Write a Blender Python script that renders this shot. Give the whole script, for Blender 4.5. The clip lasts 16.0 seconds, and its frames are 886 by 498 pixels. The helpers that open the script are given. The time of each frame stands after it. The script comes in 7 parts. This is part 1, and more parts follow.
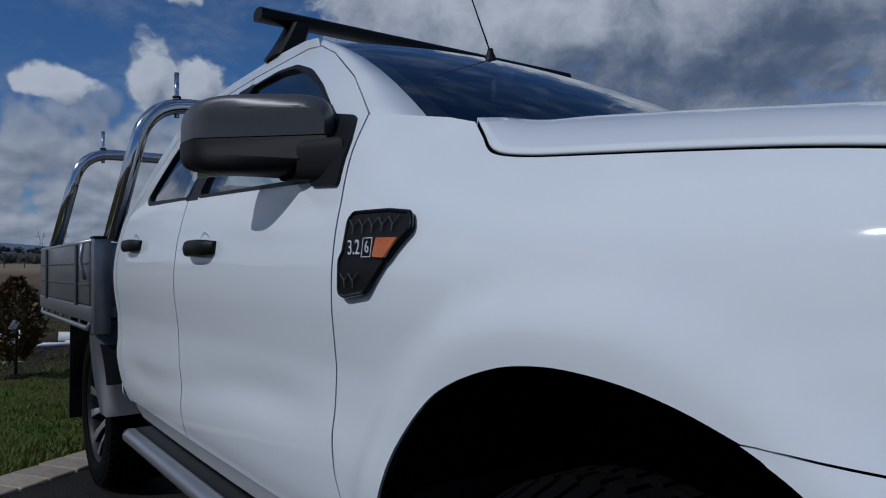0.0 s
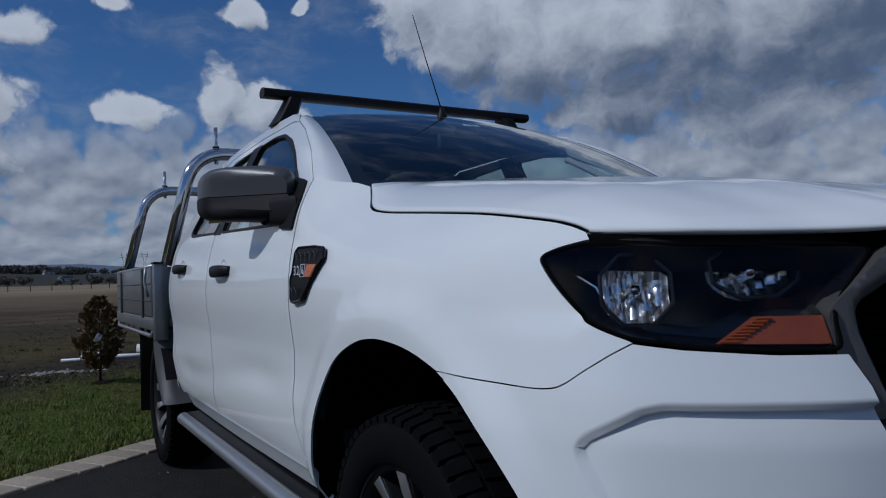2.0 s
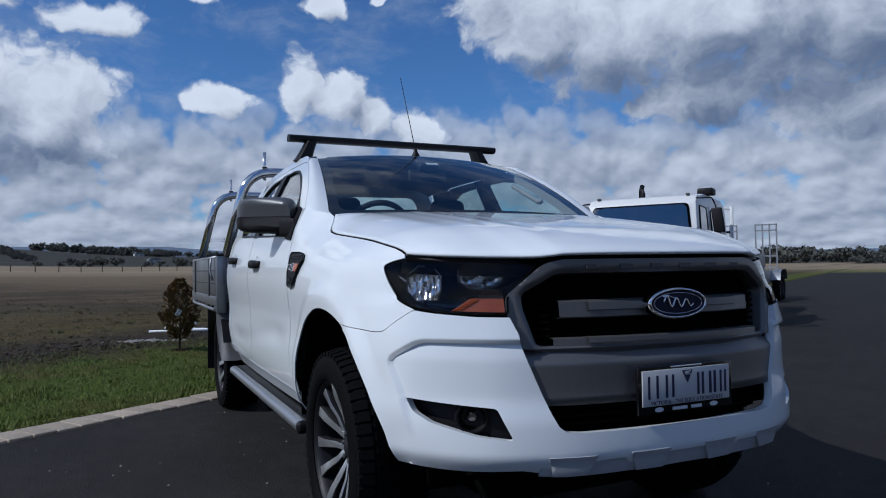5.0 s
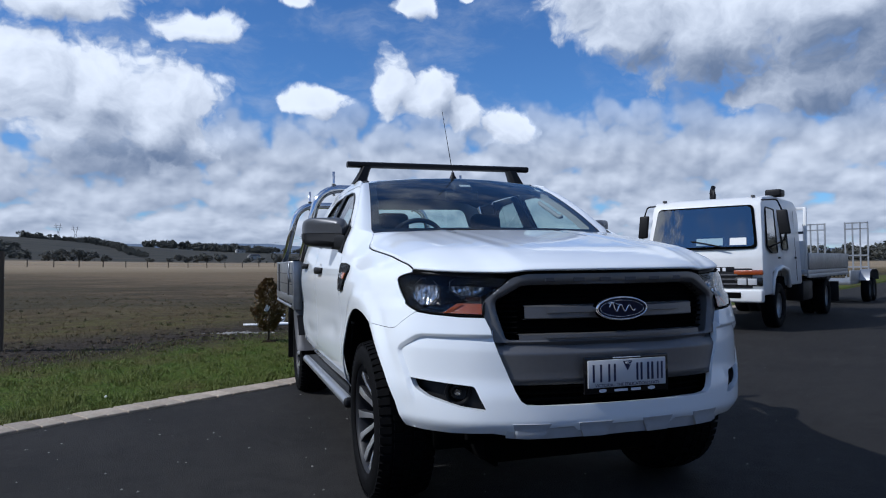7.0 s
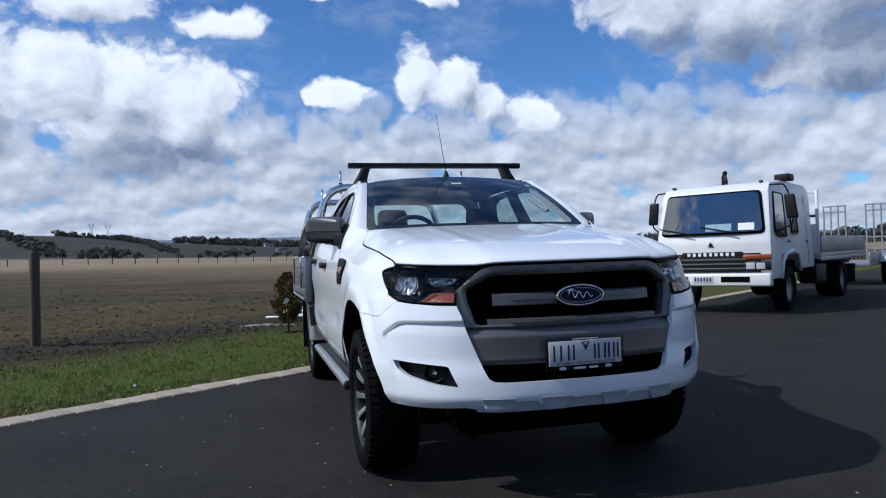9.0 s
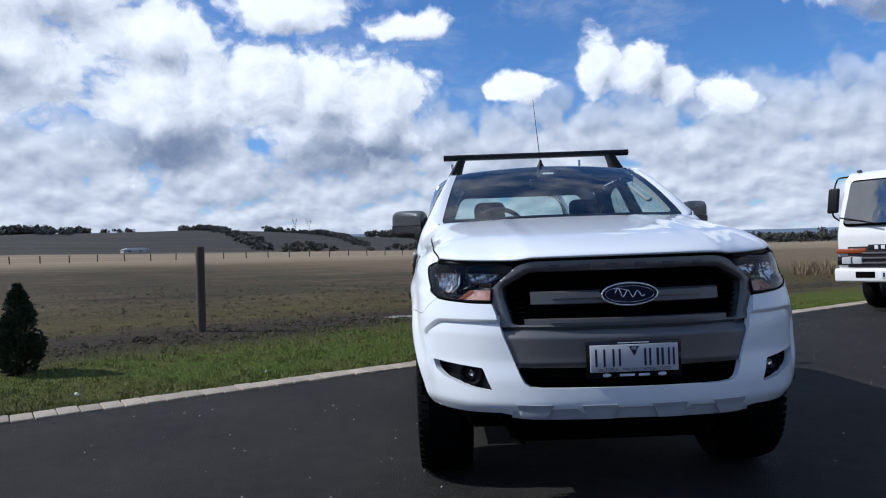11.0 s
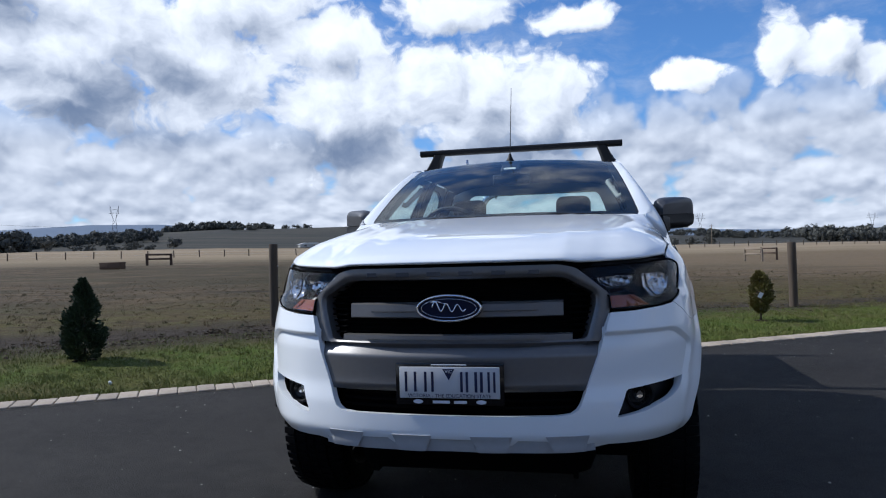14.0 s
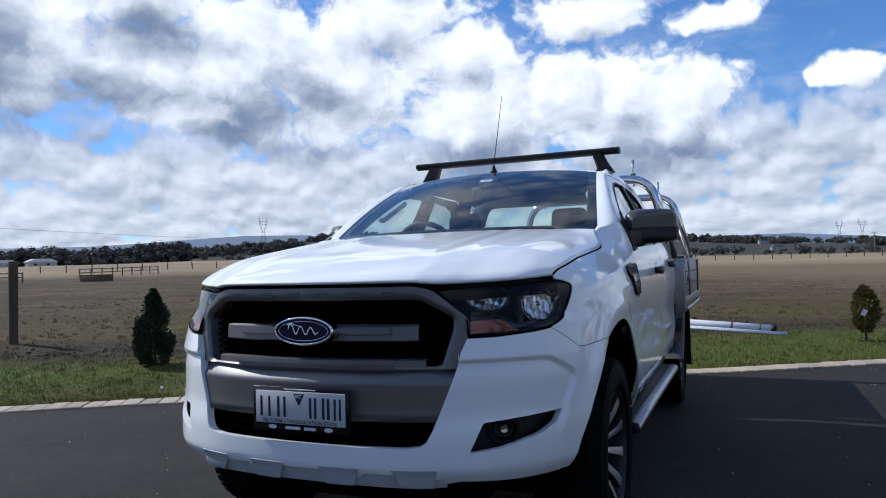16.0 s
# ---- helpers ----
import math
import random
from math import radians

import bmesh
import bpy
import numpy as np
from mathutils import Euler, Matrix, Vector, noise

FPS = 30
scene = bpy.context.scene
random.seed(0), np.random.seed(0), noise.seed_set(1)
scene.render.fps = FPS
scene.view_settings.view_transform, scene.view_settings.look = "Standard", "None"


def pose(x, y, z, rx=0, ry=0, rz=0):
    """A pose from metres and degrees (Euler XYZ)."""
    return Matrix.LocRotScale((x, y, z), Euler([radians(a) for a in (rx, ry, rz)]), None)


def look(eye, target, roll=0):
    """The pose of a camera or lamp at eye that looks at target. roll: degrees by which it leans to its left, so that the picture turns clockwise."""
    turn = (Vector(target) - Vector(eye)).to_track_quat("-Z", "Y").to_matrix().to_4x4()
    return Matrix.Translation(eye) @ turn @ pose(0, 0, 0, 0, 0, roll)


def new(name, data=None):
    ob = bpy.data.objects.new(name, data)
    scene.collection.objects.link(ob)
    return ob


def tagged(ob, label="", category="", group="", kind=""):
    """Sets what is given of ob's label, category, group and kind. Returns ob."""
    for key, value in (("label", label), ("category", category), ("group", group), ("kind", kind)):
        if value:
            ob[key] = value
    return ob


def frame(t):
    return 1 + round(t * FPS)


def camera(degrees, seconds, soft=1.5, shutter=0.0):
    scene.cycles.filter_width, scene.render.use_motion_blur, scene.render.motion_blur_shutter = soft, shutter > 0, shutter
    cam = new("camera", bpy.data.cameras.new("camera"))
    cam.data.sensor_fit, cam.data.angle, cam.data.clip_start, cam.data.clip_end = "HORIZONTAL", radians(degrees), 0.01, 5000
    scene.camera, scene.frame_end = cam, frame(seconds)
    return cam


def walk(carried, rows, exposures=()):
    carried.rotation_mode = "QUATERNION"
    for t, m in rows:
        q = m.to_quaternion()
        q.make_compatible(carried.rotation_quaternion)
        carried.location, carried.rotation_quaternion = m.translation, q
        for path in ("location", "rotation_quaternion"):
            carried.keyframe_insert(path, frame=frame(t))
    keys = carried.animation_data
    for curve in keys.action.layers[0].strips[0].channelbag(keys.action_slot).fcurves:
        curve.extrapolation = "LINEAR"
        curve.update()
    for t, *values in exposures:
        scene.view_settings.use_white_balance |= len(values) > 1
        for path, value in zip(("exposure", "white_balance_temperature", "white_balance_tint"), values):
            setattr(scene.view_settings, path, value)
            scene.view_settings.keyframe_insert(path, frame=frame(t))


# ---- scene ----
cam = camera(64.4, 16.0, soft=1.1)

# camera path: seconds, eye, target, roll
PATH = [
    (0, (-1.581, -0.564, 1.073), (-0.402, 1.051, 1.117), -0.6),
    (0.5, (-1.596, -0.765, 1.083), (-0.427, 0.858, 1.13), -2.0),
    (1, (-1.584, -0.962, 1.088), (-0.493, 0.713, 1.149), -2.6),
    (1.5, (-1.577, -1.149, 1.083), (-0.516, 0.545, 1.15), -1.9),
    (2, (-1.614, -1.354, 1.076), (-0.591, 0.363, 1.151), -2.3),
    (2.5, (-1.611, -1.561, 1.085), (-0.621, 0.175, 1.164), -2.4),
    (3, (-1.609, -1.783, 1.086), (-0.666, -0.021, 1.156), -2.3),
    (3.5, (-1.635, -2.013, 1.104), (-0.725, -0.234, 1.184), -2.1),
    (4, (-1.671, -2.216, 1.088), (-0.779, -0.428, 1.168), -1.5),
    (6.5, (-1.625, -3.276, 1.137), (-0.945, -1.395, 1.15), -0.7),
    (7, (-1.601, -3.459, 1.155), (-0.998, -1.553, 1.201), -0.7),
    (7.5, (-1.609, -3.666, 1.154), (-1.042, -1.749, 1.211), -0.8),
    (8, (-1.601, -3.819, 1.16), (-1.023, -1.905, 1.208), -1.2),
    (10.5, (-1.023, -3.884, 1.173), (-0.804, -1.896, 1.168), -3.3),
    (11, (-0.808, -3.811, 1.16), (-0.785, -1.811, 1.175), -2.1),
    (11.5, (-0.599, -3.736, 1.149), (-0.623, -1.736, 1.142), -2.1),
    (12, (-0.384, -3.662, 1.152), (-0.48, -1.664, 1.133), -2.5),
    (12.5, (-0.13, -3.601, 1.154), (-0.396, -1.619, 1.182), -2.2),
    (13, (0.1, -3.539, 1.148), (-0.25, -1.57, 1.151), -0.4),
    (13.5, (0.33, -3.442, 1.16), (-0.056, -1.479, 1.162), -1.5),
    (14, (0.536, -3.362, 1.158), (0.104, -1.41, 1.176), -1.6),
    (14.5, (0.789, -3.272, 1.156), (0.209, -1.358, 1.16), -0.3),
    (15, (0.999, -3.186, 1.156), (0.382, -1.284, 1.173), -0.7),
    (15.5, (1.222, -3.054, 1.174), (0.54, -1.174, 1.192), -0.4),
    (16, (1.432, -2.947, 1.174), (0.643, -1.109, 1.228), -1.5),
]
walk(cam, [(t, look(eye, target, roll)) for t, eye, target, roll in PATH],
     [(0.0, -1.15, 5600, 10), (1.0, -1.15, 5600, 10), (2.0, -1.05, 5600, 10), (3.0, -0.85, 5600, 10), (4.0, -0.65, 5600, 10), (6.5, -0.1, 5700, 10),
      (8.0, 0.0, 5700, 10), (10.5, 0.15, 5900, 10), (13.5, 0.22, 5900, 10), (16.0, 0.30, 6000, 10)])

# ------------------------------------------------------------------ light
SUN_DIR = Vector((-0.74, 0.03, 0.67)).normalized()      # towards the sun


def sky():
    w = bpy.data.worlds.new("sky")
    scene.world = w
    w.use_nodes = True
    nt = w.node_tree
    nt.nodes.clear()
    N, L = nt.nodes.new, nt.links.new

    def math_node(op, a, b=None, c=None, clamp=False):
        n = N("ShaderNodeMath")
        n.operation, n.use_clamp = op, clamp
        for i, v in enumerate((a, b, c)):
            if v is None:
                continue
            if isinstance(v, (int, float)):
                n.inputs[i].default_value = v
            else:
                L(v, n.inputs[i])
        return n.outputs[0]

    out, bg = N("ShaderNodeOutputWorld"), N("ShaderNodeBackground")
    tex = N("ShaderNodeTexSky")
    tex.sky_type, tex.sun_disc = "NISHITA", False
    tex.sun_elevation = math.asin(SUN_DIR.z)
    tex.sun_rotation = math.atan2(SUN_DIR.x, SUN_DIR.y)
    tex.air_density, tex.dust_density, tex.ozone_density = 1.0, 0.0, 5.0
    co = N("ShaderNodeTexCoord")
    sep = N("ShaderNodeSeparateXYZ")
    L(co.outputs["Generated"], sep.inputs[0])
    el = math_node("MULTIPLY", math_node("ARCSINE", sep.outputs[2]), 57.2958)

    def at(vec):
        """Azimuth and elevation in degrees of a direction."""
        sp = N("ShaderNodeSeparateXYZ")
        L(vec, sp.inputs[0])
        cb = N("ShaderNodeCombineXYZ")
        L(math_node("MULTIPLY", math_node("ARCTAN2", sp.outputs[0], sp.outputs[1]), 57.2958), cb.inputs[0])
        L(math_node("MULTIPLY", math_node("ARCSINE", sp.outputs[2]), 57.2958), cb.inputs[1])
        return cb.outputs[0]

    def noise_of(vec, scale, detail, rough):
        n = N("ShaderNodeTexNoise")
        n.inputs["Scale"].default_value, n.inputs["Detail"].default_value, n.inputs["Roughness"].default_value = scale, detail, rough
        L(vec, n.inputs["Vector"])
        return n

    # heaped cloud: azimuth (right of +y), elevation, half width, half height in degrees
    heaps_mid = [(-9.0, 12.6, 5.6, 5.2), (-4.2, 11.4, 5.0, 4.6), (-13.0, 13.2, 5.0, 4.6), (-19.5, 12.2, 7.5, 5.6), (-22, 17.0, 6.5, 2.6), (-11, 19.5, 6.0, 2.2),
                 (-1.2, 18.4, 4.4, 1.4), (-8.0, 22.5, 4.0, 1.6), (7.2, 13.2, 3.2, 1.5), (6.0, 20.6, 1.8, 0.7),
                 (13.4, 14.6, 1.9, 2.6), (16.6, 13.4, 2.7, 2.7), (19.4, 11.9, 2.0, 1.7), (23.0, 10.8, 2.8, 1.7), (15.0, 20.8, 2.1, 1.4), (19.6, 21.2, 0.9, 0.5)]
    heaps_right = [(28.5, 21.5, 4.0, 2.8), (33.0, 19.5, 6.5, 4.0), (40.0, 18.5, 9.0, 5.5), (49.0, 18.5, 10.0, 7.0), (60.0, 18.0, 12.0, 8.5), (74, 19, 14, 10), (88, 20, 14, 10), (45.0, 12.4, 6.0, 2.2), (56.0, 11.0, 8.0, 2.6)]
    heaps_left = [(-39.5, 12.4, 6.0, 3.6), (-28.0, 19.8, 8.0, 3.2), (-31.0, 14.6, 7.5, 5.2), (-38.0, 17.5, 7.0, 4.6), (-35.5, 23.5, 9.0, 2.2), (-45.0, 15.0, 8.0, 4.6), (-47.5, 21.0, 7.0, 3.8), (-56.0, 16.0, 8.0, 7.0), (-68, 17, 11, 8), (-82, 22, 14, 9), (-50, 27, 12, 3.5), (-24.0, 23.6, 6.0, 1.8)]
    grey = [(-7.0, 7.6, 8.5, 2.0), (-21.0, 8.6, 6.5, 1.8), (39, 13.8, 7, 2.6), (46, 13.6, 8, 3.6), (54, 13.4, 9, 5.0), (63, 14.5, 11, 6), (78, 15, 14, 8), (33.5, 15.4, 3.5, 1.2),
            (-57.5, 16.5, 5.5, 6), (-48.8, 13.8, 4.6, 2.0), (-45.5, 17.4, 5.5, 1.8), (-38.0, 12.4, 5.0, 1.9), (-40.5, 10.4, 3.2, 1.6), (-33.0, 14.2, 2.8, 1.6), (-42.0, 23.8, 9, 1.7), (-34, 9.4, 4, 1.4), (-52, 10, 7, 2.4)]

    def vec(op, a, b=None, c=None):
        n = N("ShaderNodeVectorMath"); n.operation = op
        for i, v in enumerate((a, b, c)):
            if isinstance(v, tuple):
                n.inputs[i].default_value = v
            elif v is not None:
                L(v, n.inputs[i])
        return n.outputs["Value" if op == "LENGTH" else 0]

    def union(place, rows):
        """1 in the middle of a heap, 0 at its edge, below 0 outside."""
        v = None
        for a, e, rx, ry in rows:
            h = vec("LENGTH", vec("MULTIPLY_ADD", place, (1 / rx, 1 / ry, 0.0), (-a / rx, -e / ry, 0.0)))
            v = h if v is None else math_node("MINIMUM", v, h)
        return math_node("SUBTRACT", 1.0, v)

    def billow(place, scale, detail, rough):
        """Rounded lumps upon lumps, about 0."""
        n = N("ShaderNodeTexVoronoi")
        n.feature, n.voronoi_dimensions = "SMOOTH_F1", "2D"
        n.inputs["Scale"].default_value, n.inputs["Detail"].default_value, n.inputs["Roughness"].default_value = scale, detail, rough
        n.inputs["Lacunarity"].default_value, n.inputs["Smoothness"].default_value = 2.1, 0.35
        L(place, n.inputs["Vector"])
        return math_node("SUBTRACT", 0.42, n.outputs["Distance"])

    def smooth_step(v, lo, hi):
        n = N("ShaderNodeMapRange"); n.interpolation_type = "SMOOTHSTEP"
        n.inputs["From Min"].default_value, n.inputs["From Max"].default_value = lo, hi
        L(v, n.inputs["Value"])
        return n.outputs[0]

    spot = at(co.outputs["Generated"])
    drift = vec("MULTIPLY", vec("SUBTRACT", noise_of(spot, 0.16, 4.0, 0.55).outputs["Color"], (0.5, 0.5, 0.5)), (5.0, 3.4, 0.0))
    bent_spot = vec("ADD", spot, drift)

    def heaped(shift):
        """How deep a direction lies in the heaped cloud, with billowing edges."""
        p = vec("ADD", bent_spot, (*shift, 0.0))
        lumps = vec("MULTIPLY", p, (1.0, 1.25, 0.0))
        wisp = math_node("SUBTRACT", noise_of(p, 0.55, 7.0, 0.62).outputs["Fac"], 0.5)
        u = union(p, heaps_mid + heaps_right + heaps_left)
        return math_node("ADD", math_node("MULTIPLY_ADD", billow(lumps, 0.30, 3.0, 0.5), 0.55, math_node("MULTIPLY_ADD", u, 1.30, 0.22)), math_node("MULTIPLY", wisp, 0.95))

    # small flat-based cloud in ranks, closer together towards the horizon
    rank = N("ShaderNodeCombineXYZ")
    sp2 = N("ShaderNodeSeparateXYZ")
    L(vec("MULTIPLY_ADD", drift, (0.45, 0.30, 0.0), spot), sp2.inputs[0])
    L(math_node("MULTIPLY", sp2.outputs[0], 0.33), rank.inputs[0])
    L(math_node("MULTIPLY", math_node("LOGARITHM", math_node("ADD", math_node("MAXIMUM", sp2.outputs[1], -1.0), 3.2), 2.71828), 4.6), rank.inputs[1])
    near = smooth_step(el, 17.0, 8.0)

    def ranks(shift):
        p = vec("ADD", rank.outputs[0], (*shift, 0.0))
        n = math_node("SUBTRACT", noise_of(p, 0.80, 4.0, 0.46).outputs["Fac"], 0.5)
        return math_node("ADD", math_node("MULTIPLY", n, 1.6), math_node("MULTIPLY", billow(p, 0.95, 2.0, 0.45), 0.85))

    here, above = heaped((0, 0)), heaped((-1.0, 1.55))
    low, low_above = ranks((0, 0)), ranks((-0.10, 0.32))
    heaps = smooth_step(here, -0.10, 0.44)
    layer = math_node("MULTIPLY", smooth_step(math_node("ADD", low, math_node("MULTIPLY", near, 1.16)), 0.20, 0.66), near)
    veil = math_node("MULTIPLY", smooth_step(noise_of(vec("MULTIPLY", bent_spot, (0.6, 1.4, 0.0)), 0.16, 8.0, 0.62).outputs["Fac"], 0.44, 0.74), 0.42)
    shade = smooth_step(union(bent_spot, grey), -0.35, 0.75)
    big = noise_of(co.outputs["Generated"], 3.2, 9.0, 0.55)
    over = math_node("MULTIPLY", math_node("MULTIPLY", math_node("SUBTRACT", big.outputs["Fac"], 0.50), 9.0, clamp=True), smooth_step(el, 25.0, 36.0))
    cover = math_node("MAXIMUM", math_node("MAXIMUM", heaps, layer), math_node("MAXIMUM", over, veil))
    # light on the tops and sunward flanks, grey undersides
    relief = math_node("MULTIPLY", math_node("MINIMUM", math_node("SUBTRACT", here, above), 0.70), 0.60)
    soft = math_node("MULTIPLY", math_node("SUBTRACT", noise_of(bent_spot, 0.20, 5.0, 0.50).outputs["Fac"], 0.5), 0.80)
    depth = math_node("MULTIPLY", math_node("MAXIMUM", math_node("SUBTRACT", here, 0.35), 0.0), -0.22)
    tone = math_node("SUBTRACT", math_node("ADD", math_node("ADD", math_node("ADD", relief, soft), depth), 0.53), math_node("MULTIPLY", shade, 0.70))
    tone_low = math_node("SUBTRACT", math_node("ADD", math_node("MULTIPLY_ADD", math_node("SUBTRACT", low, low_above), 0.44, 0.20), math_node("MULTIPLY", soft, 0.7)), math_node("MULTIPLY", shade, 0.22))
    whole = N("ShaderNodeMix")
    L(heaps, whole.inputs[0]); L(tone_low, whole.inputs[2]); L(tone, whole.inputs[3])
    lit = smooth_step(whole.outputs[0], -0.62, 1.12)
    col = N("ShaderNodeMix"); col.data_type = "RGBA"
    col.inputs[6].default_value = (*CLOUD_GREY, 1); col.inputs[7].default_value = (*CLOUD_WHITE, 1)
    L(lit, col.inputs[0])
    blue = N("ShaderNodeMix"); blue.data_type, blue.blend_type = "RGBA", "MULTIPLY"
    blue.inputs[0].default_value = 1.0
    L(tex.outputs[0], blue.inputs[6]); blue.inputs[7].default_value = (*SKY_TINT, 1)
    mix = N("ShaderNodeMix"); mix.data_type = "RGBA"
    L(cover, mix.inputs[0]); L(blue.outputs[2], mix.inputs[6]); L(col.outputs[2], mix.inputs[7])
    L(mix.outputs[2], bg.inputs["Color"])
    bg.inputs["Strength"].default_value = 0.1
    L(bg.outputs[0], out.inputs[0])
    w.cycles.sampling_method, w.cycles.sample_map_resolution = "MANUAL", 512


CLOUD_WHITE, CLOUD_GREY, SKY_TINT = (9.35, 9.55, 9.9), (1.6, 2.1, 3.1), (0.66, 0.87, 1.08)
sky()
sun = new("sun", bpy.data.lights.new("sun", "SUN"))
sun.data.energy, sun.data.angle, sun.data.color = 3.7, radians(0.6), (1.0, 0.95, 0.88)
sun.matrix_world = look(SUN_DIR * 50, (0, 0, 0))


# ------------------------------------------------------------------ materials
def material(name, base, rough=0.5, metal=0.0, vary=0.0, scale=20.0, bump=0.0, bump_scale=60.0, coat=0.0, spec=0.5, second=None, aniso=None, rough_vary=0.0, per_object=0.0):
    """A procedural surface: base colour broken up at two scales, with fine relief."""
    m = bpy.data.materials.new(name)
    m.use_nodes = True
    nt = m.node_tree
    N, L = nt.nodes.new, nt.links.new
    b = nt.nodes["Principled BSDF"]
    b.inputs["Base Color"].default_value = (*base, 1)
    b.inputs["Roughness"].default_value, b.inputs["Metallic"].default_value = rough, metal
    b.inputs["Specular IOR Level"].default_value = spec
    b.inputs["Coat Weight"].default_value, b.inputs["Coat Roughness"].default_value = coat, 0.045
    co = N("ShaderNodeTexCoord")
    src = co.outputs["Object"]
    if aniso:
        mp = N("ShaderNodeMapping"); mp.inputs["Scale"].default_value = aniso
        L(src, mp.inputs[0]); src = mp.outputs[0]
    if vary or second:
        n1, n2 = N("ShaderNodeTexNoise"), N("ShaderNodeTexNoise")
        n1.inputs["Scale"].default_value, n1.inputs["Detail"].default_value = scale, 6
        n2.inputs["Scale"].default_value, n2.inputs["Detail"].default_value = scale * 0.13, 4
        L(src, n1.inputs["Vector"]), L(src, n2.inputs["Vector"])
        av = N("ShaderNodeMath"); av.operation = "ADD"
        L(n1.outputs["Fac"], av.inputs[0]), L(n2.outputs["Fac"], av.inputs[1])
        mr = N("ShaderNodeMapRange")
        for k, v in (("From Min", 0.7), ("From Max", 1.3)):
            mr.inputs[k].default_value = v
        L(av.outputs[0], mr.inputs["Value"])
        mx = N("ShaderNodeMix"); mx.data_type = "RGBA"
        other = second or tuple(c * (1 - vary) for c in base)
        mx.inputs[6].default_value, mx.inputs[7].default_value = (*base, 1), (*other, 1)
        L(mr.outputs[0], mx.inputs[0])
        tone = mx.outputs[2]
        if per_object:
            oi, hv, pm = N("ShaderNodeObjectInfo"), N("ShaderNodeHueSaturation"), N("ShaderNodeMapRange")
            pm.inputs["To Min"].default_value, pm.inputs["To Max"].default_value = 1 - per_object, 1 + per_object
            L(oi.outputs["Random"], pm.inputs["Value"]), L(pm.outputs[0], hv.inputs["Value"]), L(tone, hv.inputs["Color"])
            tone = hv.outputs[0]
        L(tone, b.inputs["Base Color"])
        if rough_vary:
            rr = N("ShaderNodeMapRange")
            rr.inputs["To Min"].default_value, rr.inputs["To Max"].default_value = rough - rough_vary, rough + rough_vary
            L(mr.outputs[0], rr.inputs["Value"]), L(rr.outputs[0], b.inputs["Roughness"])
    if bump:
        n3, bp = N("ShaderNodeTexNoise"), N("ShaderNodeBump")
        n3.inputs["Scale"].default_value, n3.inputs["Detail"].default_value = bump_scale, 5
        bp.inputs["Strength"].default_value, bp.inputs["Distance"].default_value = bump, 0.01
        L(src, n3.inputs["Vector"]), L(n3.outputs["Fac"], bp.inputs["Height"]), L(bp.outputs[0], b.inputs["Normal"])
    return m


def pane_material(name, tint, gloss=0.06, rough=0.0):
    """A thin pane: tinted see-through with the mirror gloss of glass, stronger at a slant."""
    m = bpy.data.materials.new(name)
    m.use_nodes = True
    nt = m.node_tree
    nt.nodes.clear()
    N, L = nt.nodes.new, nt.links.new
    out, mix, tr, gl, fr = N("ShaderNodeOutputMaterial"), N("ShaderNodeMixShader"), N("ShaderNodeBsdfTransparent"), N("ShaderNodeBsdfGlossy"), N("ShaderNodeLayerWeight")
    tr.inputs[0].default_value = (*tint, 1)
    gl.inputs["Roughness"].default_value, gl.inputs["Color"].default_value = rough, (1, 1, 1, 1)
    fr.inputs["Blend"].default_value = 0.5
    pw = N("ShaderNodeMath"); pw.operation = "POWER"; pw.inputs[1].default_value = 5.0
    L(fr.outputs["Facing"], pw.inputs[0])
    ma = N("ShaderNodeMath"); ma.operation = "MULTIPLY_ADD"; ma.use_clamp = True
    ma.inputs[1].default_value, ma.inputs[2].default_value = 0.95, gloss
    L(pw.outputs[0], ma.inputs[0]), L(ma.outputs[0], mix.inputs[0]), L(tr.outputs[0], mix.inputs[1]), L(gl.outputs[0], mix.inputs[2]), L(mix.outputs[0], out.inputs[0])
    return m


WHITE = material("white_paint", (0.79, 0.82, 0.83), 0.5, vary=0.02, scale=8, coat=1.0, spec=0.1)
WHITE_TRUCK = material("white_truck_paint", (0.74, 0.74, 0.72), 0.4, vary=0.08, scale=5, coat=0.3)
GREY = material("grey_satin_plastic", (0.168, 0.164, 0.161), 0.40, metal=0.60, spec=0.30, vary=0.08, scale=60, bump=0.02, bump_scale=400)
GREY_MIRROR = material("dark_grey_mirror_shell", (0.075, 0.078, 0.085), 0.38, metal=0.2, vary=0.05, scale=60)
BLACK = material("black_textured_plastic", (0.008, 0.008, 0.009), 0.50, spec=0.22, vary=0.2, scale=80, bump=0.05, bump_scale=500)
BLACK_GLOSS = material("black_gloss", (0.006, 0.006, 0.007), 0.12, vary=0.1)
PALE_PLASTIC = material("pale_grey_plastic", (0.42, 0.43, 0.44), 0.45, vary=0.1, scale=40)
# near-black, also for sheets that stand for shade in gaps and openings
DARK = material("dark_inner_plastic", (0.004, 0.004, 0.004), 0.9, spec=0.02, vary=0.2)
RUBBER = material("tyre_rubber", (0.0045, 0.0045, 0.005), 0.75, spec=0.08, vary=0.35, scale=25, bump=0.08, bump_scale=200)
POLISHED = material("polished_alloy", (0.90, 0.90, 0.90), 0.30, 0.9, vary=0.06, scale=20)
DARK_ALLOY = material("dark_alloy", (0.016, 0.016, 0.018), 0.5, 0.0, spec=0.3, vary=0.1)
CHROME = material("chrome", (0.85, 0.86, 0.87), 0.05, 1.0, vary=0.02)
STEEL = material("stainless_tube", (0.70, 0.70, 0.71), 0.09, 1.0, vary=0.06, scale=12, rough_vary=0.03)
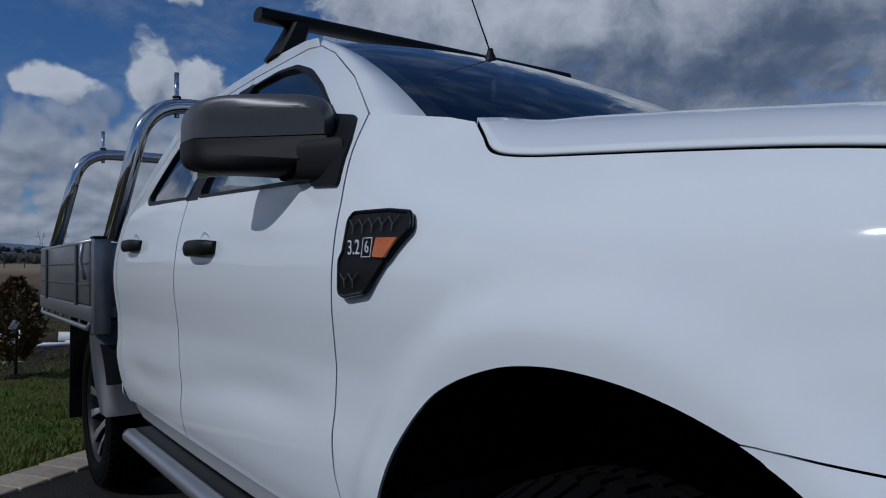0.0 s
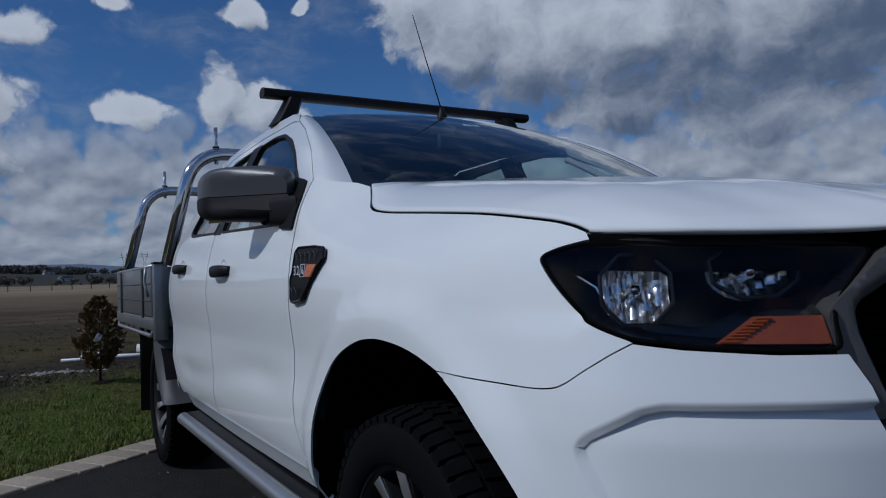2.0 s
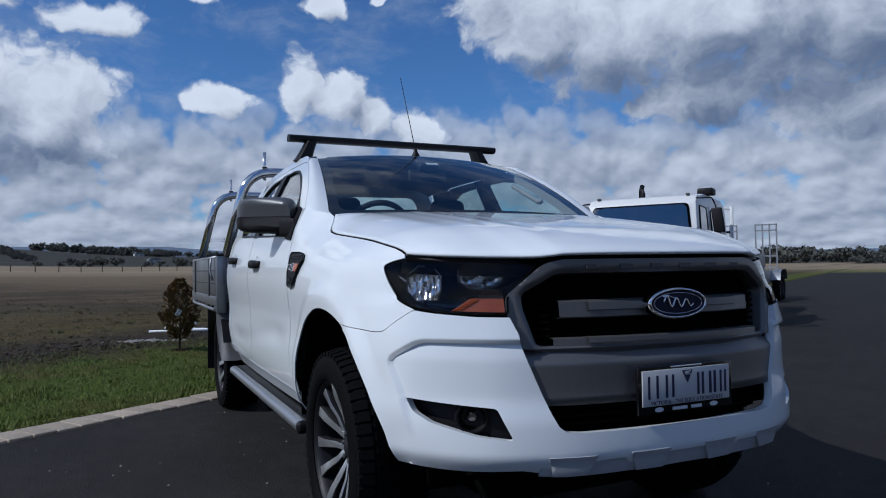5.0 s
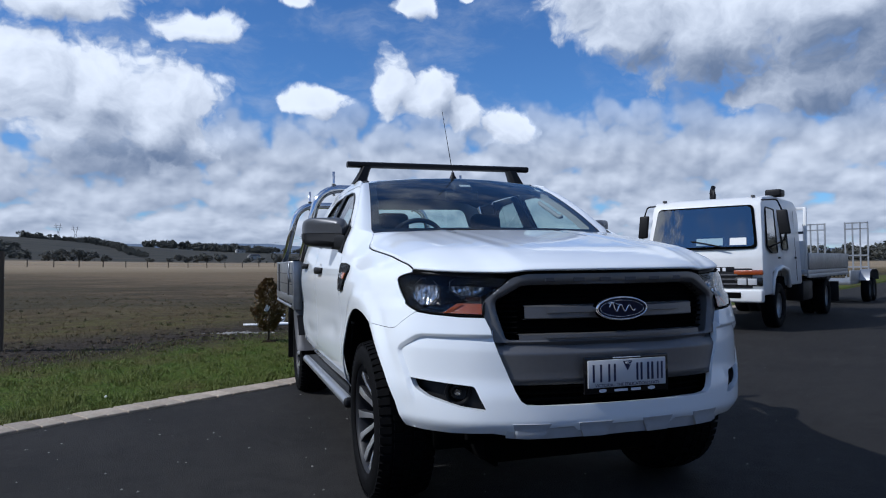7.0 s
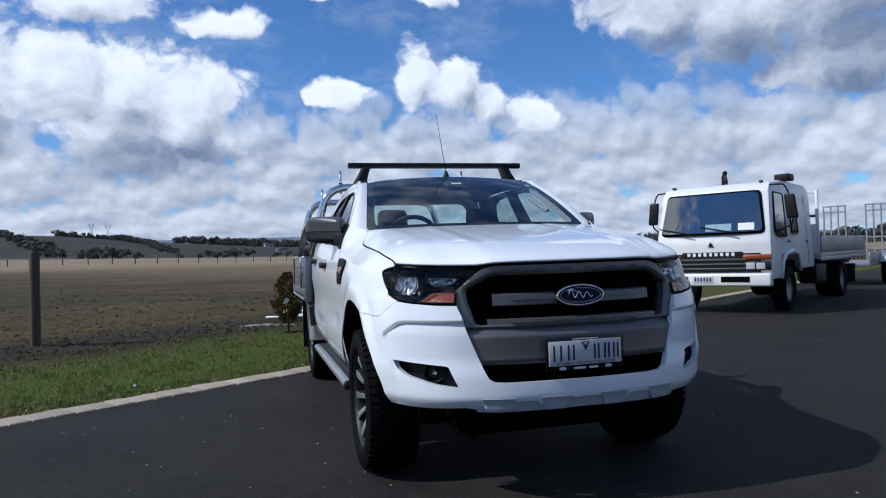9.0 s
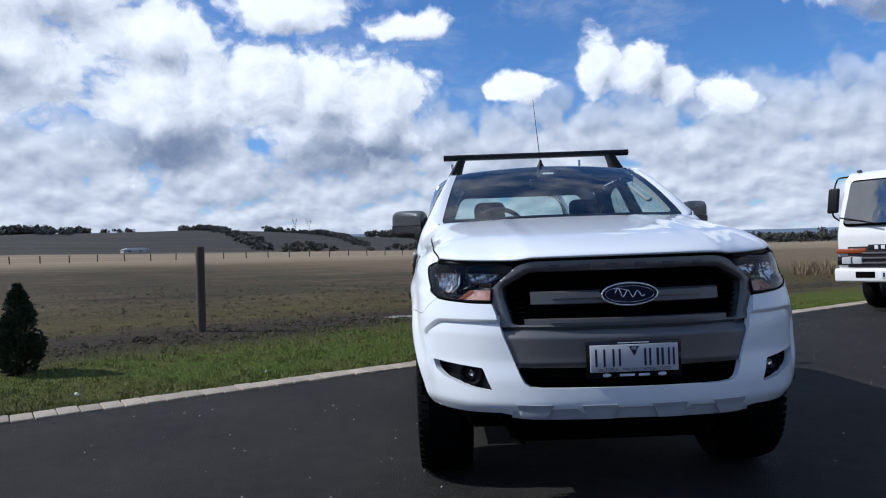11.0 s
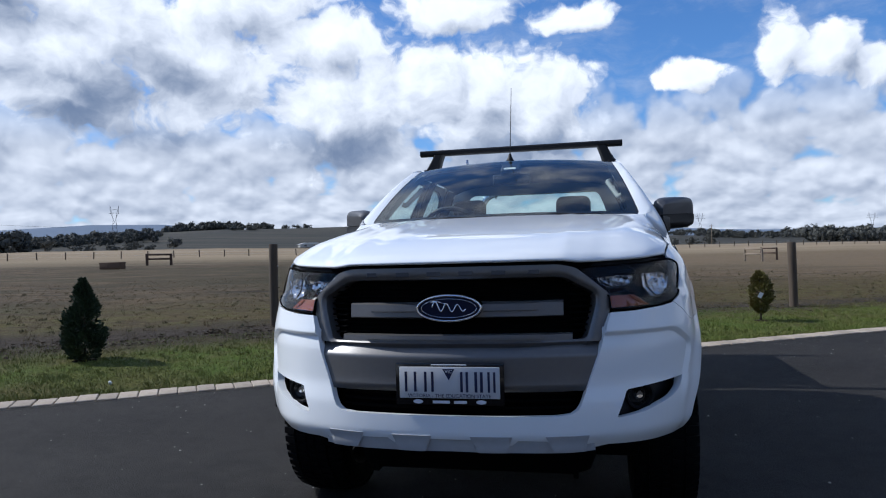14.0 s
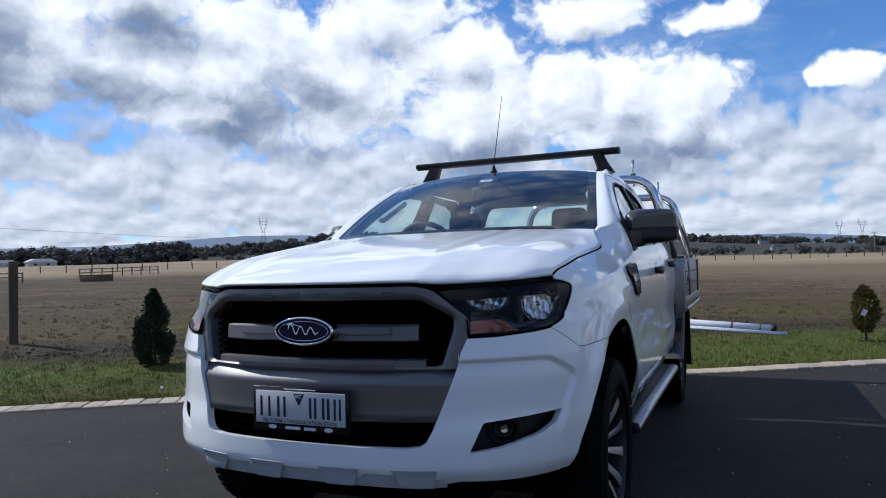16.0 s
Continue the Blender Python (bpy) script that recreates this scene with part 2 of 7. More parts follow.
ALU = material("mill_aluminium", (0.33, 0.335, 0.34), 0.42, 0.85, vary=0.18, scale=14, aniso=(1, 0.15, 1), rough_vary=0.08, bump=0.03, bump_scale=120)
ALU_STEP = material("silver_step", (0.42, 0.43, 0.45), 0.34, 0.8, vary=0.1, scale=30, aniso=(1, 0.1, 1))
GUARD = material("grey_steel_guard", (0.085, 0.085, 0.090), 0.6, 0.2, vary=0.2, scale=10)
GLASS = pane_material("tinted_glass", (0.77, 0.89, 0.87), 0.10)
GLASS_DARK = pane_material("dark_tinted_glass", (0.50, 0.60, 0.59), 0.08)
GLASS_SHINY = pane_material("reflecting_truck_glass", (0.70, 0.80, 0.80), 0.22)
LENS = pane_material("clear_lens", (0.95, 0.95, 0.95), 0.018)
AMBER = material("amber_lens", (0.66, 0.140, 0.010), 0.12, vary=0.3, scale=120, coat=0.6, bump=0.2, bump_scale=300)
AMBER_DIM = material("amber_reflector", (0.29, 0.058, 0.009), 0.2, vary=0.35, scale=90, coat=0.5, bump=0.2, bump_scale=260)
LAMP_BEZEL = material("dark_chrome_lamp_bowl", (0.045, 0.044, 0.043), 0.27, 0.85, vary=0.25, scale=30)
REFLECTOR = material("fluted_reflector", (0.88, 0.87, 0.86), 0.22, 1.0, vary=0.08, scale=60)
SEAT = material("charcoal_seat_cloth", (0.009, 0.010, 0.013), 0.9, vary=0.3, scale=60, bump=0.1, bump_scale=400)
TRIM = material("dark_cabin_trim", (0.014, 0.015, 0.017), 0.6, vary=0.2, scale=30)
PILLAR = material("pale_pillar_trim", (0.36, 0.37, 0.36), 0.7, vary=0.1, scale=40)
LINING = material("grey_headlining", (0.09, 0.092, 0.098), 0.9, vary=0.1, scale=40)
PLATE = material("white_plate", (0.56, 0.56, 0.56), 0.40, vary=0.05)
NAVY = material("navy_blue_print", (0.010, 0.016, 0.060), 0.3, vary=0.05)
PRINT = material("white_print", (0.72, 0.73, 0.75), 0.4, vary=0.05)
POST = material("weathered_timber", (0.056, 0.039, 0.026), 0.85, second=(0.088, 0.066, 0.045), scale=30, aniso=(1, 1, 0.12), bump=0.35, bump_scale=70)
RAIL = material("silvered_rail_timber", (0.20, 0.17, 0.13), 0.85, second=(0.11, 0.09, 0.07), scale=9, bump=0.2)
BRICK = material("buff_brick_paver", (0.40, 0.335, 0.26), 0.85, second=(0.29, 0.24, 0.185), scale=40, bump=0.3, bump_scale=120, per_object=0.22)
MORTAR = material("sandy_joint", (0.20, 0.17, 0.13), 0.95, vary=0.3, scale=50)
CYPRESS = material("dark_conifer_leaf", (0.014, 0.030, 0.012), 0.7, second=(0.030, 0.052, 0.020), scale=14)
BRONZE_LEAF = material("bronzed_green_leaf", (0.095, 0.078, 0.022), 0.65, second=(0.150, 0.068, 0.020), scale=9)
OLIVE_LEAF = material("yellow_green_leaf", (0.120, 0.125, 0.026), 0.65, second=(0.140, 0.095, 0.024), scale=11)
BARK = material("brown_bark", (0.07, 0.05, 0.035), 0.9, vary=0.4, scale=40)
# leaf colour lightened and greyed, with the haze of distance put into it
FAR_LEAF = material("far_gum_foliage", (0.060, 0.064, 0.060), 0.9, second=(0.090, 0.090, 0.072), scale=0.25)
PIPE = material("white_pvc_pipe", (0.72, 0.73, 0.74), 0.35, vary=0.10, scale=15)
LABEL_PAPER = material("white_tag", (0.75, 0.75, 0.72), 0.6, vary=0.06)
MULCH = material("dark_mulch", (0.022, 0.014, 0.009), 0.95, spec=0.1, vary=0.5, scale=60, bump=0.6, bump_scale=70)
GALV = material("galvanised_steel", (0.40, 0.41, 0.42), 0.45, 0.8, vary=0.2, scale=10)
FAR_STEEL = material("far_pylon_steel", (0.12, 0.125, 0.14), 0.6, 0.3, vary=0.2)
FAR_WALL = material("far_pale_wall", (0.55, 0.54, 0.50), 0.8, vary=0.15, scale=1)
FAR_ROOF = material("far_roof", (0.20, 0.20, 0.21), 0.7, vary=0.2, scale=1)


# ------------------------------------------------------------------ mesh helpers
def smooth(bm, angle=35):
    for f in bm.faces:
        f.smooth = True
    lim = radians(angle)
    for e in bm.edges:
        if len(e.link_faces) == 2 and e.calc_face_angle(0) > lim:
            e.smooth = False


def part(name, bm, mat, parent=None, label="", flat=False, angle=35):
    """Links a bmesh as one mesh object under a thing or a part."""
    if not flat:
        smooth(bm, angle)
    me = bpy.data.meshes.new(name)
    bm.to_mesh(me)
    bm.free()
    for m in (mat if isinstance(mat, (list, tuple)) else [mat]):
        me.materials.append(m)
    ob = new(name, me)
    if parent:
        ob.parent = parent
    if label:
        ob["label"] = label
    return ob


def thing(name, label, category, group="", at=None):
    ob = new(name)
    ob.empty_display_size = 0.1
    if at is not None:
        ob.matrix_basis = at
    return tagged(ob, label, category, group)


def grid_mesh(rows, closed_u=False, closed_v=False, bm=None, flip=False):
    """Quads through rows of points."""
    bm = bm or bmesh.new()
    vs = [[bm.verts.new(p) for p in r] for r in rows]
    n, k = len(vs), len(vs[0])
    for i in range(n if closed_u else n - 1):
        for j in range(k if closed_v else k - 1):
            q = (vs[i][j], vs[(i + 1) % n][j], vs[(i + 1) % n][(j + 1) % k], vs[i][(j + 1) % k])
            try:
                bm.faces.new(q[::-1] if flip else q)
            except ValueError:
                pass
    return bm


def lathe(profile, axis="x", seg=48, bm=None):
    """Turns (radius, along) about an axis."""
    rows = []
    for i in range(seg):
        a = 2 * math.pi * i / seg
        c, s = math.cos(a), math.sin(a)
        rows.append([{"x": (h, r * c, r * s), "y": (r * c, h, r * s), "z": (r * c, r * s, h)}[axis] for r, h in profile])
    return grid_mesh(rows, closed_u=True, bm=bm)


def box(sx, sy, sz, at=(0, 0, 0), bevel=0.0, seg=2, bm=None, rot=None):
    """A box of that size, centred at a place, with rounded edges."""
    own = bmesh.new()
    bmesh.ops.create_cube(own, size=1, matrix=Matrix.Diagonal((sx, sy, sz, 1)))
    if bevel:
        bmesh.ops.bevel(own, geom=own.edges[:], offset=min(bevel, 0.45 * min(sx, sy, sz)), segments=seg, profile=0.5, affect="EDGES")
    m = Matrix.Translation(at) @ (rot or Matrix())
    bmesh.ops.transform(own, matrix=m, verts=own.verts)
    if bm is None:
        return own
    me = bpy.data.meshes.new("joined")
    own.to_mesh(me)
    own.free()
    bm.from_mesh(me)
    bpy.data.meshes.remove(me)
    return bm


def tube(points, r, seg=12, bm=None, cap=True, taper=None):
    """A round tube along points."""
    pts = [Vector(p) for p in points]
    bm = bm or bmesh.new()
    rings, side = [], None
    for i, p in enumerate(pts):
        d = (pts[min(i + 1, len(pts) - 1)] - pts[max(i - 1, 0)]).normalized()
        if side is None:
            side = d.orthogonal().normalized()
        side = (side - d * side.dot(d)).normalized()
        up = d.cross(side)
        rr = r if taper is None else r * (1 + (taper - 1) * i / (len(pts) - 1))
        rings.append([bm.verts.new(p + (side * math.cos(a) + up * math.sin(a)) * rr) for a in (2 * math.pi * k / seg for k in range(seg))])
    for a, b in zip(rings, rings[1:]):
        for k in range(seg):
            bm.faces.new((a[k], a[(k + 1) % seg], b[(k + 1) % seg], b[k]))
    if cap:
        bm.faces.new(rings[0][::-1]), bm.faces.new(rings[-1])
    return bm


def bent(points, radius, n=7):
    """Points along straight runs with rounded corners."""
    pts = [Vector(p) for p in points]
    out = [pts[0]]
    for a, b, c in zip(pts, pts[1:], pts[2:]):
        u, v = (a - b).normalized(), (c - b).normalized()
        r = min(radius, (a - b).length * 0.49, (c - b).length * 0.49)
        p, q = b + u * r, b + v * r
        for i in range(n + 1):
            t = i / n
            out.append(p * (1 - t) ** 2 + b * 2 * t * (1 - t) + q * t * t)
    out.append(pts[-1])
    return out


def prism(poly, thick, place, bevel=0.0, bm=None):
    """A flat polygon (a, b) with thickness; place(a, b, c) puts a point into the world."""
    bm = bm or bmesh.new()
    lo = [bm.verts.new(place(a, b, 0)) for a, b in poly]
    hi = [bm.verts.new(place(a, b, thick)) for a, b in poly]
    n = len(poly)
    fs = [bm.faces.new(lo[::-1]), bm.faces.new(hi)]
    fs += [bm.faces.new((lo[i], lo[(i + 1) % n], hi[(i + 1) % n], hi[i])) for i in range(n)]
    bmesh.ops.recalc_face_normals(bm, faces=fs)
    if bevel:
        es = {e for f in fs for e in f.edges}
        bmesh.ops.bevel(bm, geom=list(es), offset=bevel, segments=2, profile=0.5, affect="EDGES")
    return bm


def inside(poly, pts):
    """Which of the points lie in the polygon."""
    p = np.asarray(poly, float)
    x, y = pts[:, 0], pts[:, 1]
    res = np.zeros(len(pts), bool)
    for (x0, y0), (x1, y1) in zip(p, np.roll(p, -1, 0)):
        c = ((y0 > y) != (y1 > y)) & (x < (x1 - x0) * (y - y0) / ((y1 - y0) or 1e-12) + x0)
        res ^= c
    return res


def edge_distance(poly, pts):
    p = np.asarray(poly, float)
    best = np.full(len(pts), 1e9)
    for a, b in zip(p, np.roll(p, -1, 0)):
        d = b - a
        t = np.clip(((pts - a) @ d) / max(d @ d, 1e-12), 0, 1)
        best = np.minimum(best, np.hypot(*(pts - a - t[:, None] * d).T))
    return best


def refine(poly, step):
    out = []
    for a, b in zip(poly, poly[1:] + poly[:1]):
        n = max(1, int(math.ceil(math.dist(a, b) / step)))
        out += [(a[0] + (b[0] - a[0]) * i / n, a[1] + (b[1] - a[1]) * i / n) for i in range(n)]
    return out


def rounded(poly, r, n=4):
    """A polygon with rounded corners."""
    out = []
    for a, b, c in zip(poly[-1:] + poly[:-1], poly, poly[1:] + poly[:1]):
        a, b, c = Vector(a), Vector(b), Vector(c)
        u, v = a - b, c - b
        k = min(r, u.length * 0.45, v.length * 0.45)
        p, q = b + u.normalized() * k, b + v.normalized() * k
        for i in range(n + 1):
            t = i / n
            w = p * (1 - t) ** 2 + b * 2 * t * (1 - t) + q * t * t
            out.append((w.x, w.y))
    return out


def sheet(poly, surf, step, holes=(), depth=0.014, flip=False, bm=None, creases=()):
    """A panel: the polygon laid on a curved surface surf(a, b), its edges turned in by depth."""
    from mathutils.geometry import delaunay_2d_cdt
    loops = [refine(poly, step)] + [refine(h, step) for h in holes]
    pts, edges = [], []
    for lp in loops:
        o = len(pts)
        pts += lp
        edges += [(o + i, o + (i + 1) % len(lp)) for i in range(len(lp))]
    ribs = []
    for line in creases:
        o, lp = len(pts), [q for a, b in zip(line, line[1:]) for q in refine([a, b], step)[:max(1, int(math.ceil(math.dist(a, b) / step)))]] + [line[-1]]
        pts += lp
        edges += [(o + i, o + i + 1) for i in range(len(lp) - 1)]
        ribs += lp
    arr = np.array(loops[0])
    (x0, y0), (x1, y1) = arr.min(0), arr.max(0)
    gx, gy = np.meshgrid(np.arange(x0 + step / 2, x1, step), np.arange(y0 + step / 2, y1, step))
    g = np.column_stack((gx.ravel(), gy.ravel()))
    ok = inside(loops[0], g) & (edge_distance(loops[0], g) > step * 0.45)
    for h in loops[1:]:
        ok &= ~inside(h, g) & (edge_distance(h, g) > step * 0.45)
    if ribs:
        q = np.array(ribs)
        ok &= np.array([((q - p) ** 2).sum(1).min() > max(step * 0.45, 0.0085) ** 2 for p in g])
    pts += [tuple(p) for p in g[ok]]
    vs, _, fs, *_ = delaunay_2d_cdt([Vector(p) for p in pts], edges, [], 0, 1e-6)
    va = np.array([tuple(v) for v in vs])
    cen = np.array([va[list(f)].mean(0) for f in fs])
    keep = inside(loops[0], cen)
    for h in loops[1:]:
        keep &= ~inside(h, cen)
    bm = bm or bmesh.new()
    e = 0.002
    P = [Vector(surf(a, b)) for a, b in va]
    new_v = [bm.verts.new(p) for p in P]
    made = []
    for f, k in zip(fs, keep):
        if k:
            q = [new_v[i] for i in f]
            made.append(bm.faces.new(q[::-1] if flip else q))
    loose = [v for v in new_v if not v.link_faces]
    for v in loose:
        bm.verts.remove(v)
    if depth:
        border = [ed for f in made for ed in f.edges if len(ed.link_faces) == 1]
        nrm = {}
        for (a, b), v in zip(va, new_v):
            if v.is_valid and any(ed.is_boundary for ed in v.link_edges):
                n = (Vector(surf(a + e, b)) - Vector(surf(a - e, b))).cross(Vector(surf(a, b + e)) - Vector(surf(a, b - e))).normalized()
                nrm[v] = -n if flip else n
        low = {v: bm.verts.new(v.co - n * depth) for v, n in nrm.items()}
        for ed in border:
            f = ed.link_faces[0]
            a, b = ed.verts
            lp = next(l for l in f.loops if l.edge == ed)
            a, b = lp.vert, lp.link_loop_next.vert
            bm.faces.new((b, a, low[a], low[b]))
            ed.smooth = False
    return bm


def mirrored(bm):
    """A copy mirrored across x = 0."""
    c = bm.copy()
    for v in c.verts:
        v.co.x = -v.co.x
    bmesh.ops.reverse_faces(c, faces=c.faces[:])
    return c


def leaf_cloud(spots, size, rng, bm=None, flat=0.3):
    """Small pointed leaves, one at each spot (place, outward direction)."""
    verts, faces = [], []
    for p, d in spots:
        d = (Vector(d) + Vector((rng.uniform(-1, 1), rng.uniform(-1, 1), rng.uniform(-1, 1))) * 0.7).normalized()
        s = d.orthogonal().normalized()
        s = (Matrix.Rotation(rng.uniform(0, 6.28), 3, d) @ s) * size * flat * rng.uniform(0.7, 1.3)
        q, l = Vector(p), size * rng.uniform(0.6, 1.4)
        k = len(verts)
        verts += [q, q + d * l * 0.5 + s, q + d * l, q + d * l * 0.5 - s]
        faces.append((k, k + 1, k + 2, k + 3))
    me = bpy.data.meshes.new("leaves")
    me.from_pydata([tuple(v) for v in verts], [], faces)
    return me


def mesh_part(name, me, mat, parent=None, label=""):
    me.materials.append(mat)
    ob = new(name, me)
    if parent:
        ob.parent = parent
    if label:
        ob["label"] = label
    return ob


def hermite(xs, ys, x):
    """Monotone smooth curve through knots."""
    xs, ys, x = np.asarray(xs, float), np.asarray(ys, float), np.asarray(x, float)
    h, d = np.diff(xs), np.diff(ys) / np.diff(xs)
    m = np.concatenate(([d[0]], np.where(d[:-1] * d[1:] > 0, 2 * d[:-1] * d[1:] / (d[:-1] + d[1:] + 1e-15), 0), [d[-1]]))
    i = np.clip(np.searchsorted(xs, x) - 1, 0, len(h) - 1)
    t = np.clip((x - xs[i]) / h[i], 0, 1)
    return ((2 * t**3 - 3 * t**2 + 1) * ys[i] + (t**3 - 2 * t**2 + t) * h[i] * m[i] + (-2 * t**3 + 3 * t**2) * ys[i + 1] + (t**3 - t**2) * h[i] * m[i + 1])


def ease(a, b, x):
    t = np.clip((x - a) / (b - a), 0, 1)
    return t * t * (3 - 2 * t)


# ------------------------------------------------------------------ ground, drive and edging
K0, KD, KN = Vector((0, 4.207, 0)), Vector((0.8396, 0.5432, 0)), Vector((-0.5432, 0.8396, 0))   # edging line, along it, and across it towards the lawn
rng = random.Random(5)


def at_sd(s, d, z=0.0):
    return K0 + KD * s + KN * d + Vector((0, 0, z))


def sd_of(x, y):
    v = Vector((x, y, 0)) - K0
    return v.dot(KD), v.dot(KN)


def soft(a, b, x):
    t = min(1.0, max(0.0, (x - a) / (b - a)))
    return t * t * (3 - 2 * t)


def between(x, xs, ys):
    """Straight lines through knots."""
    for i in range(1, len(xs)):
        if x <= xs[i]:
            return ys[i - 1] + (ys[i] - ys[i - 1]) * max(0.0, (x - xs[i - 1]) / (xs[i] - xs[i - 1]))
    return ys[-1]


# how the land rises with the direction (degrees right of +y): height at 110 and 330 m, rise in degrees of the hills and of the far range
TURN = (-70, -55, -42, -30, -20, -10, 0, 10, 18, 28, 70)
AT_110 = (1.3, 1.4, 1.54, 1.35, 1.15, 0.95, 0.65, 0.5, 0.5, 0.2, 0.1)
AT_330 = (5.0, 5.9, 7.2, 7.2, 5.6, 4.6, 3.3, 2.7, 2.1, 0.6, 0.4)
HILL_TURN = (-70, -48, -42, -36, -30, -19, -13, -8, -4, 0, 6, 12, 20, 30, 70)
HILL_RISE = (1.2, 1.2, 1.5, 2.1, 2.36, 2.38, 2.15, 1.7, 1.45, 1.15, 1.0, 0.7, 0.5, 0.4, 0.4)
RANGE_TURN = (-70, -50, -44, -39, -34, -30, -20, -5, 3, 10, 30, 70)
RANGE_RISE = (2.0, 2.2, 2.55, 2.85, 2.85, 2.45, 2.2, 1.85, 1.85, 1.25, 0.9, 0.9)


def ground_z(s, d):
    """Height of the land: level at the drive, a low swell beyond the lawn, slow rise to hills far off."""
    if d < 0.31:
        return -0.05
    left = 1 - soft(2.0, 8.5, s)
    z = 0.004 + 0.052 * left * min(d - 0.31, 4.2) * soft(0.2, 1.2, d)
    if d > 0.5:
        z += 0.030 * noise.noise(Vector((s * 0.5, d * 0.5, 0))) * soft(0.5, 4, d) + 0.012 * noise.noise(Vector((s * 2.3, d * 2.3, 3)))
    if d > 8:
        x, y = K0.x + KD.x * s + KN.x * d + 0.4, K0.y + KD.y * s + KN.y * d + 3.4
        r, az = math.hypot(x, y), math.degrees(math.atan2(x, y))
        near = between(az, TURN, AT_110)
        if r < 110:
            return z + near * max(0.0, (r - 12) / 98) ** 1.4 - 0.0022 * max(0.0, r - 12) * left
        mid = between(az, TURN, AT_330)
        if r < 330:
            return near + (mid - near) * (r - 110) / 220 + 0.25 * noise.noise(Vector((s * 0.02, d * 0.02, 5))) * soft(110, 160, r)
        hill = 1.16 + 1080 * math.tan(radians(between(az, HILL_TURN, HILL_RISE))) * (1 + 0.03 * noise.noise(Vector((s * 0.006, d * 0.004, 1))))
        if r < 1080:
            return mid + (hill - mid) * soft(330, 1080, r)
        if r < 2200:
            return hill * (1 + 0.6 * (r - 1080) / 1120)
        far = 1.16 + 3300 * math.tan(radians(between(az, RANGE_TURN, RANGE_RISE))) * (1 + 0.05 * noise.noise(Vector((s * 0.0012, 7, 2))))
        return hill * 1.6 + (far - hill * 1.6) * soft(2200, 3300, r)
    return z


def ground_material():
    m = bpy.data.materials.new("lawn_and_dry_paddock")
    m.use_nodes = True
    nt = m.node_tree
    N, L = nt.nodes.new, nt.links.new
    b = nt.nodes["Principled BSDF"]
    b.inputs["Roughness"].default_value, b.inputs["Specular IOR Level"].default_value = 0.95, 0.15
    geo = N("ShaderNodeNewGeometry")

    def dot(v, o):
        n = N("ShaderNodeVectorMath"); n.operation = "DOT_PRODUCT"
        L(geo.outputs["Position"], n.inputs[0]); n.inputs[1].default_value = v
        a = N("ShaderNodeMath"); a.operation = "SUBTRACT"
        L(n.outputs["Value"], a.inputs[0]); a.inputs[1].default_value = o
        return a.outputs[0]

    def noise_tex(scale, detail=6.0, rough=0.6, stretch=None):
        n = N("ShaderNodeTexNoise")
        n.inputs["Scale"].default_value, n.inputs["Detail"].default_value, n.inputs["Roughness"].default_value = scale, detail, rough
        if stretch:
            mp = N("ShaderNodeMapping")
            mp.inputs["Rotation"].default_value, mp.inputs["Scale"].default_value = (0, 0, radians(-32.9)), stretch
            L(geo.outputs["Position"], mp.inputs[0]); L(mp.outputs[0], n.inputs["Vector"])
        else:
            L(geo.outputs["Position"], n.inputs["Vector"])
        return n.outputs["Fac"]

    def mr(v, a, b2, lo=0.0, hi=1.0):
        n = N("ShaderNodeMapRange")
        for k, x in (("From Min", a), ("From Max", b2), ("To Min", lo), ("To Max", hi)):
            n.inputs[k].default_value = x
        L(v, n.inputs["Value"])
        return n.outputs[0]

    def add(a, b2):
        n = N("ShaderNodeMath"); n.operation = "ADD"
        L(a, n.inputs[0]); L(b2, n.inputs[1])
        return n.outputs[0]

    def mix(f, a, b2):
        n = N("ShaderNodeMix"); n.data_type = "RGBA"
        L(f, n.inputs[0])
        for sock, v in ((6, a), (7, b2)):
            if isinstance(v, tuple):
                n.inputs[sock].default_value = (*v, 1)
            else:
                L(v, n.inputs[sock])
        return n.outputs[2]

    d = dot(tuple(KN), K0.dot(KN))
    n_big, n_mid, n_fine = noise_tex(0.35), noise_tex(2.2), noise_tex(26, 4)
    streak = noise_tex(0.8, 7, 0.65, (0.25, 1.6, 1))
    far_streak = noise_tex(0.035, 7, 0.6, (0.25, 1.5, 1))
    wob = add(d, mr(n_mid, 0.25, 0.75, -1.1, 1.1))
    lawn = mix(mr(n_mid, 0.38, 0.66), (0.066, 0.108, 0.011), (0.096, 0.108, 0.020))
    lawn = mix(mr(n_big, 0.46, 0.60), lawn, (0.092, 0.076, 0.024))
    lawn = mix(mr(n_fine, 0.40, 0.8), lawn, (0.032, 0.040, 0.008))
    scrub = mix(mr(streak, 0.36, 0.64), (0.092, 0.067, 0.026), (0.048, 0.032, 0.015))
    scrub = mix(mr(n_mid, 0.46, 0.60), scrub, (0.084, 0.076, 0.019))
    scrub = mix(mr(n_fine, 0.45, 0.70), scrub, (0.036, 0.028, 0.013))
    scrub = mix(mr(noise_tex(5.0, 6, 0.7), 0.53, 0.66), scrub, (0.122, 0.100, 0.044))
    grain = noise_tex(9.0, 5, 0.7, (0.45, 1.5, 1))
    dry = mix(mr(add(streak, mr(n_fine, 0.3, 0.7, -0.16, 0.16)), 0.38, 0.60), (0.124, 0.086, 0.047), (0.058, 0.039, 0.020))
    dry = mix(mr(add(n_mid, mr(grain, 0.3, 0.7, -0.14, 0.14)), 0.44, 0.60), dry, (0.128, 0.096, 0.058))
    dry = mix(mr(n_big, 0.44, 0.62), dry, (0.054, 0.043, 0.024))
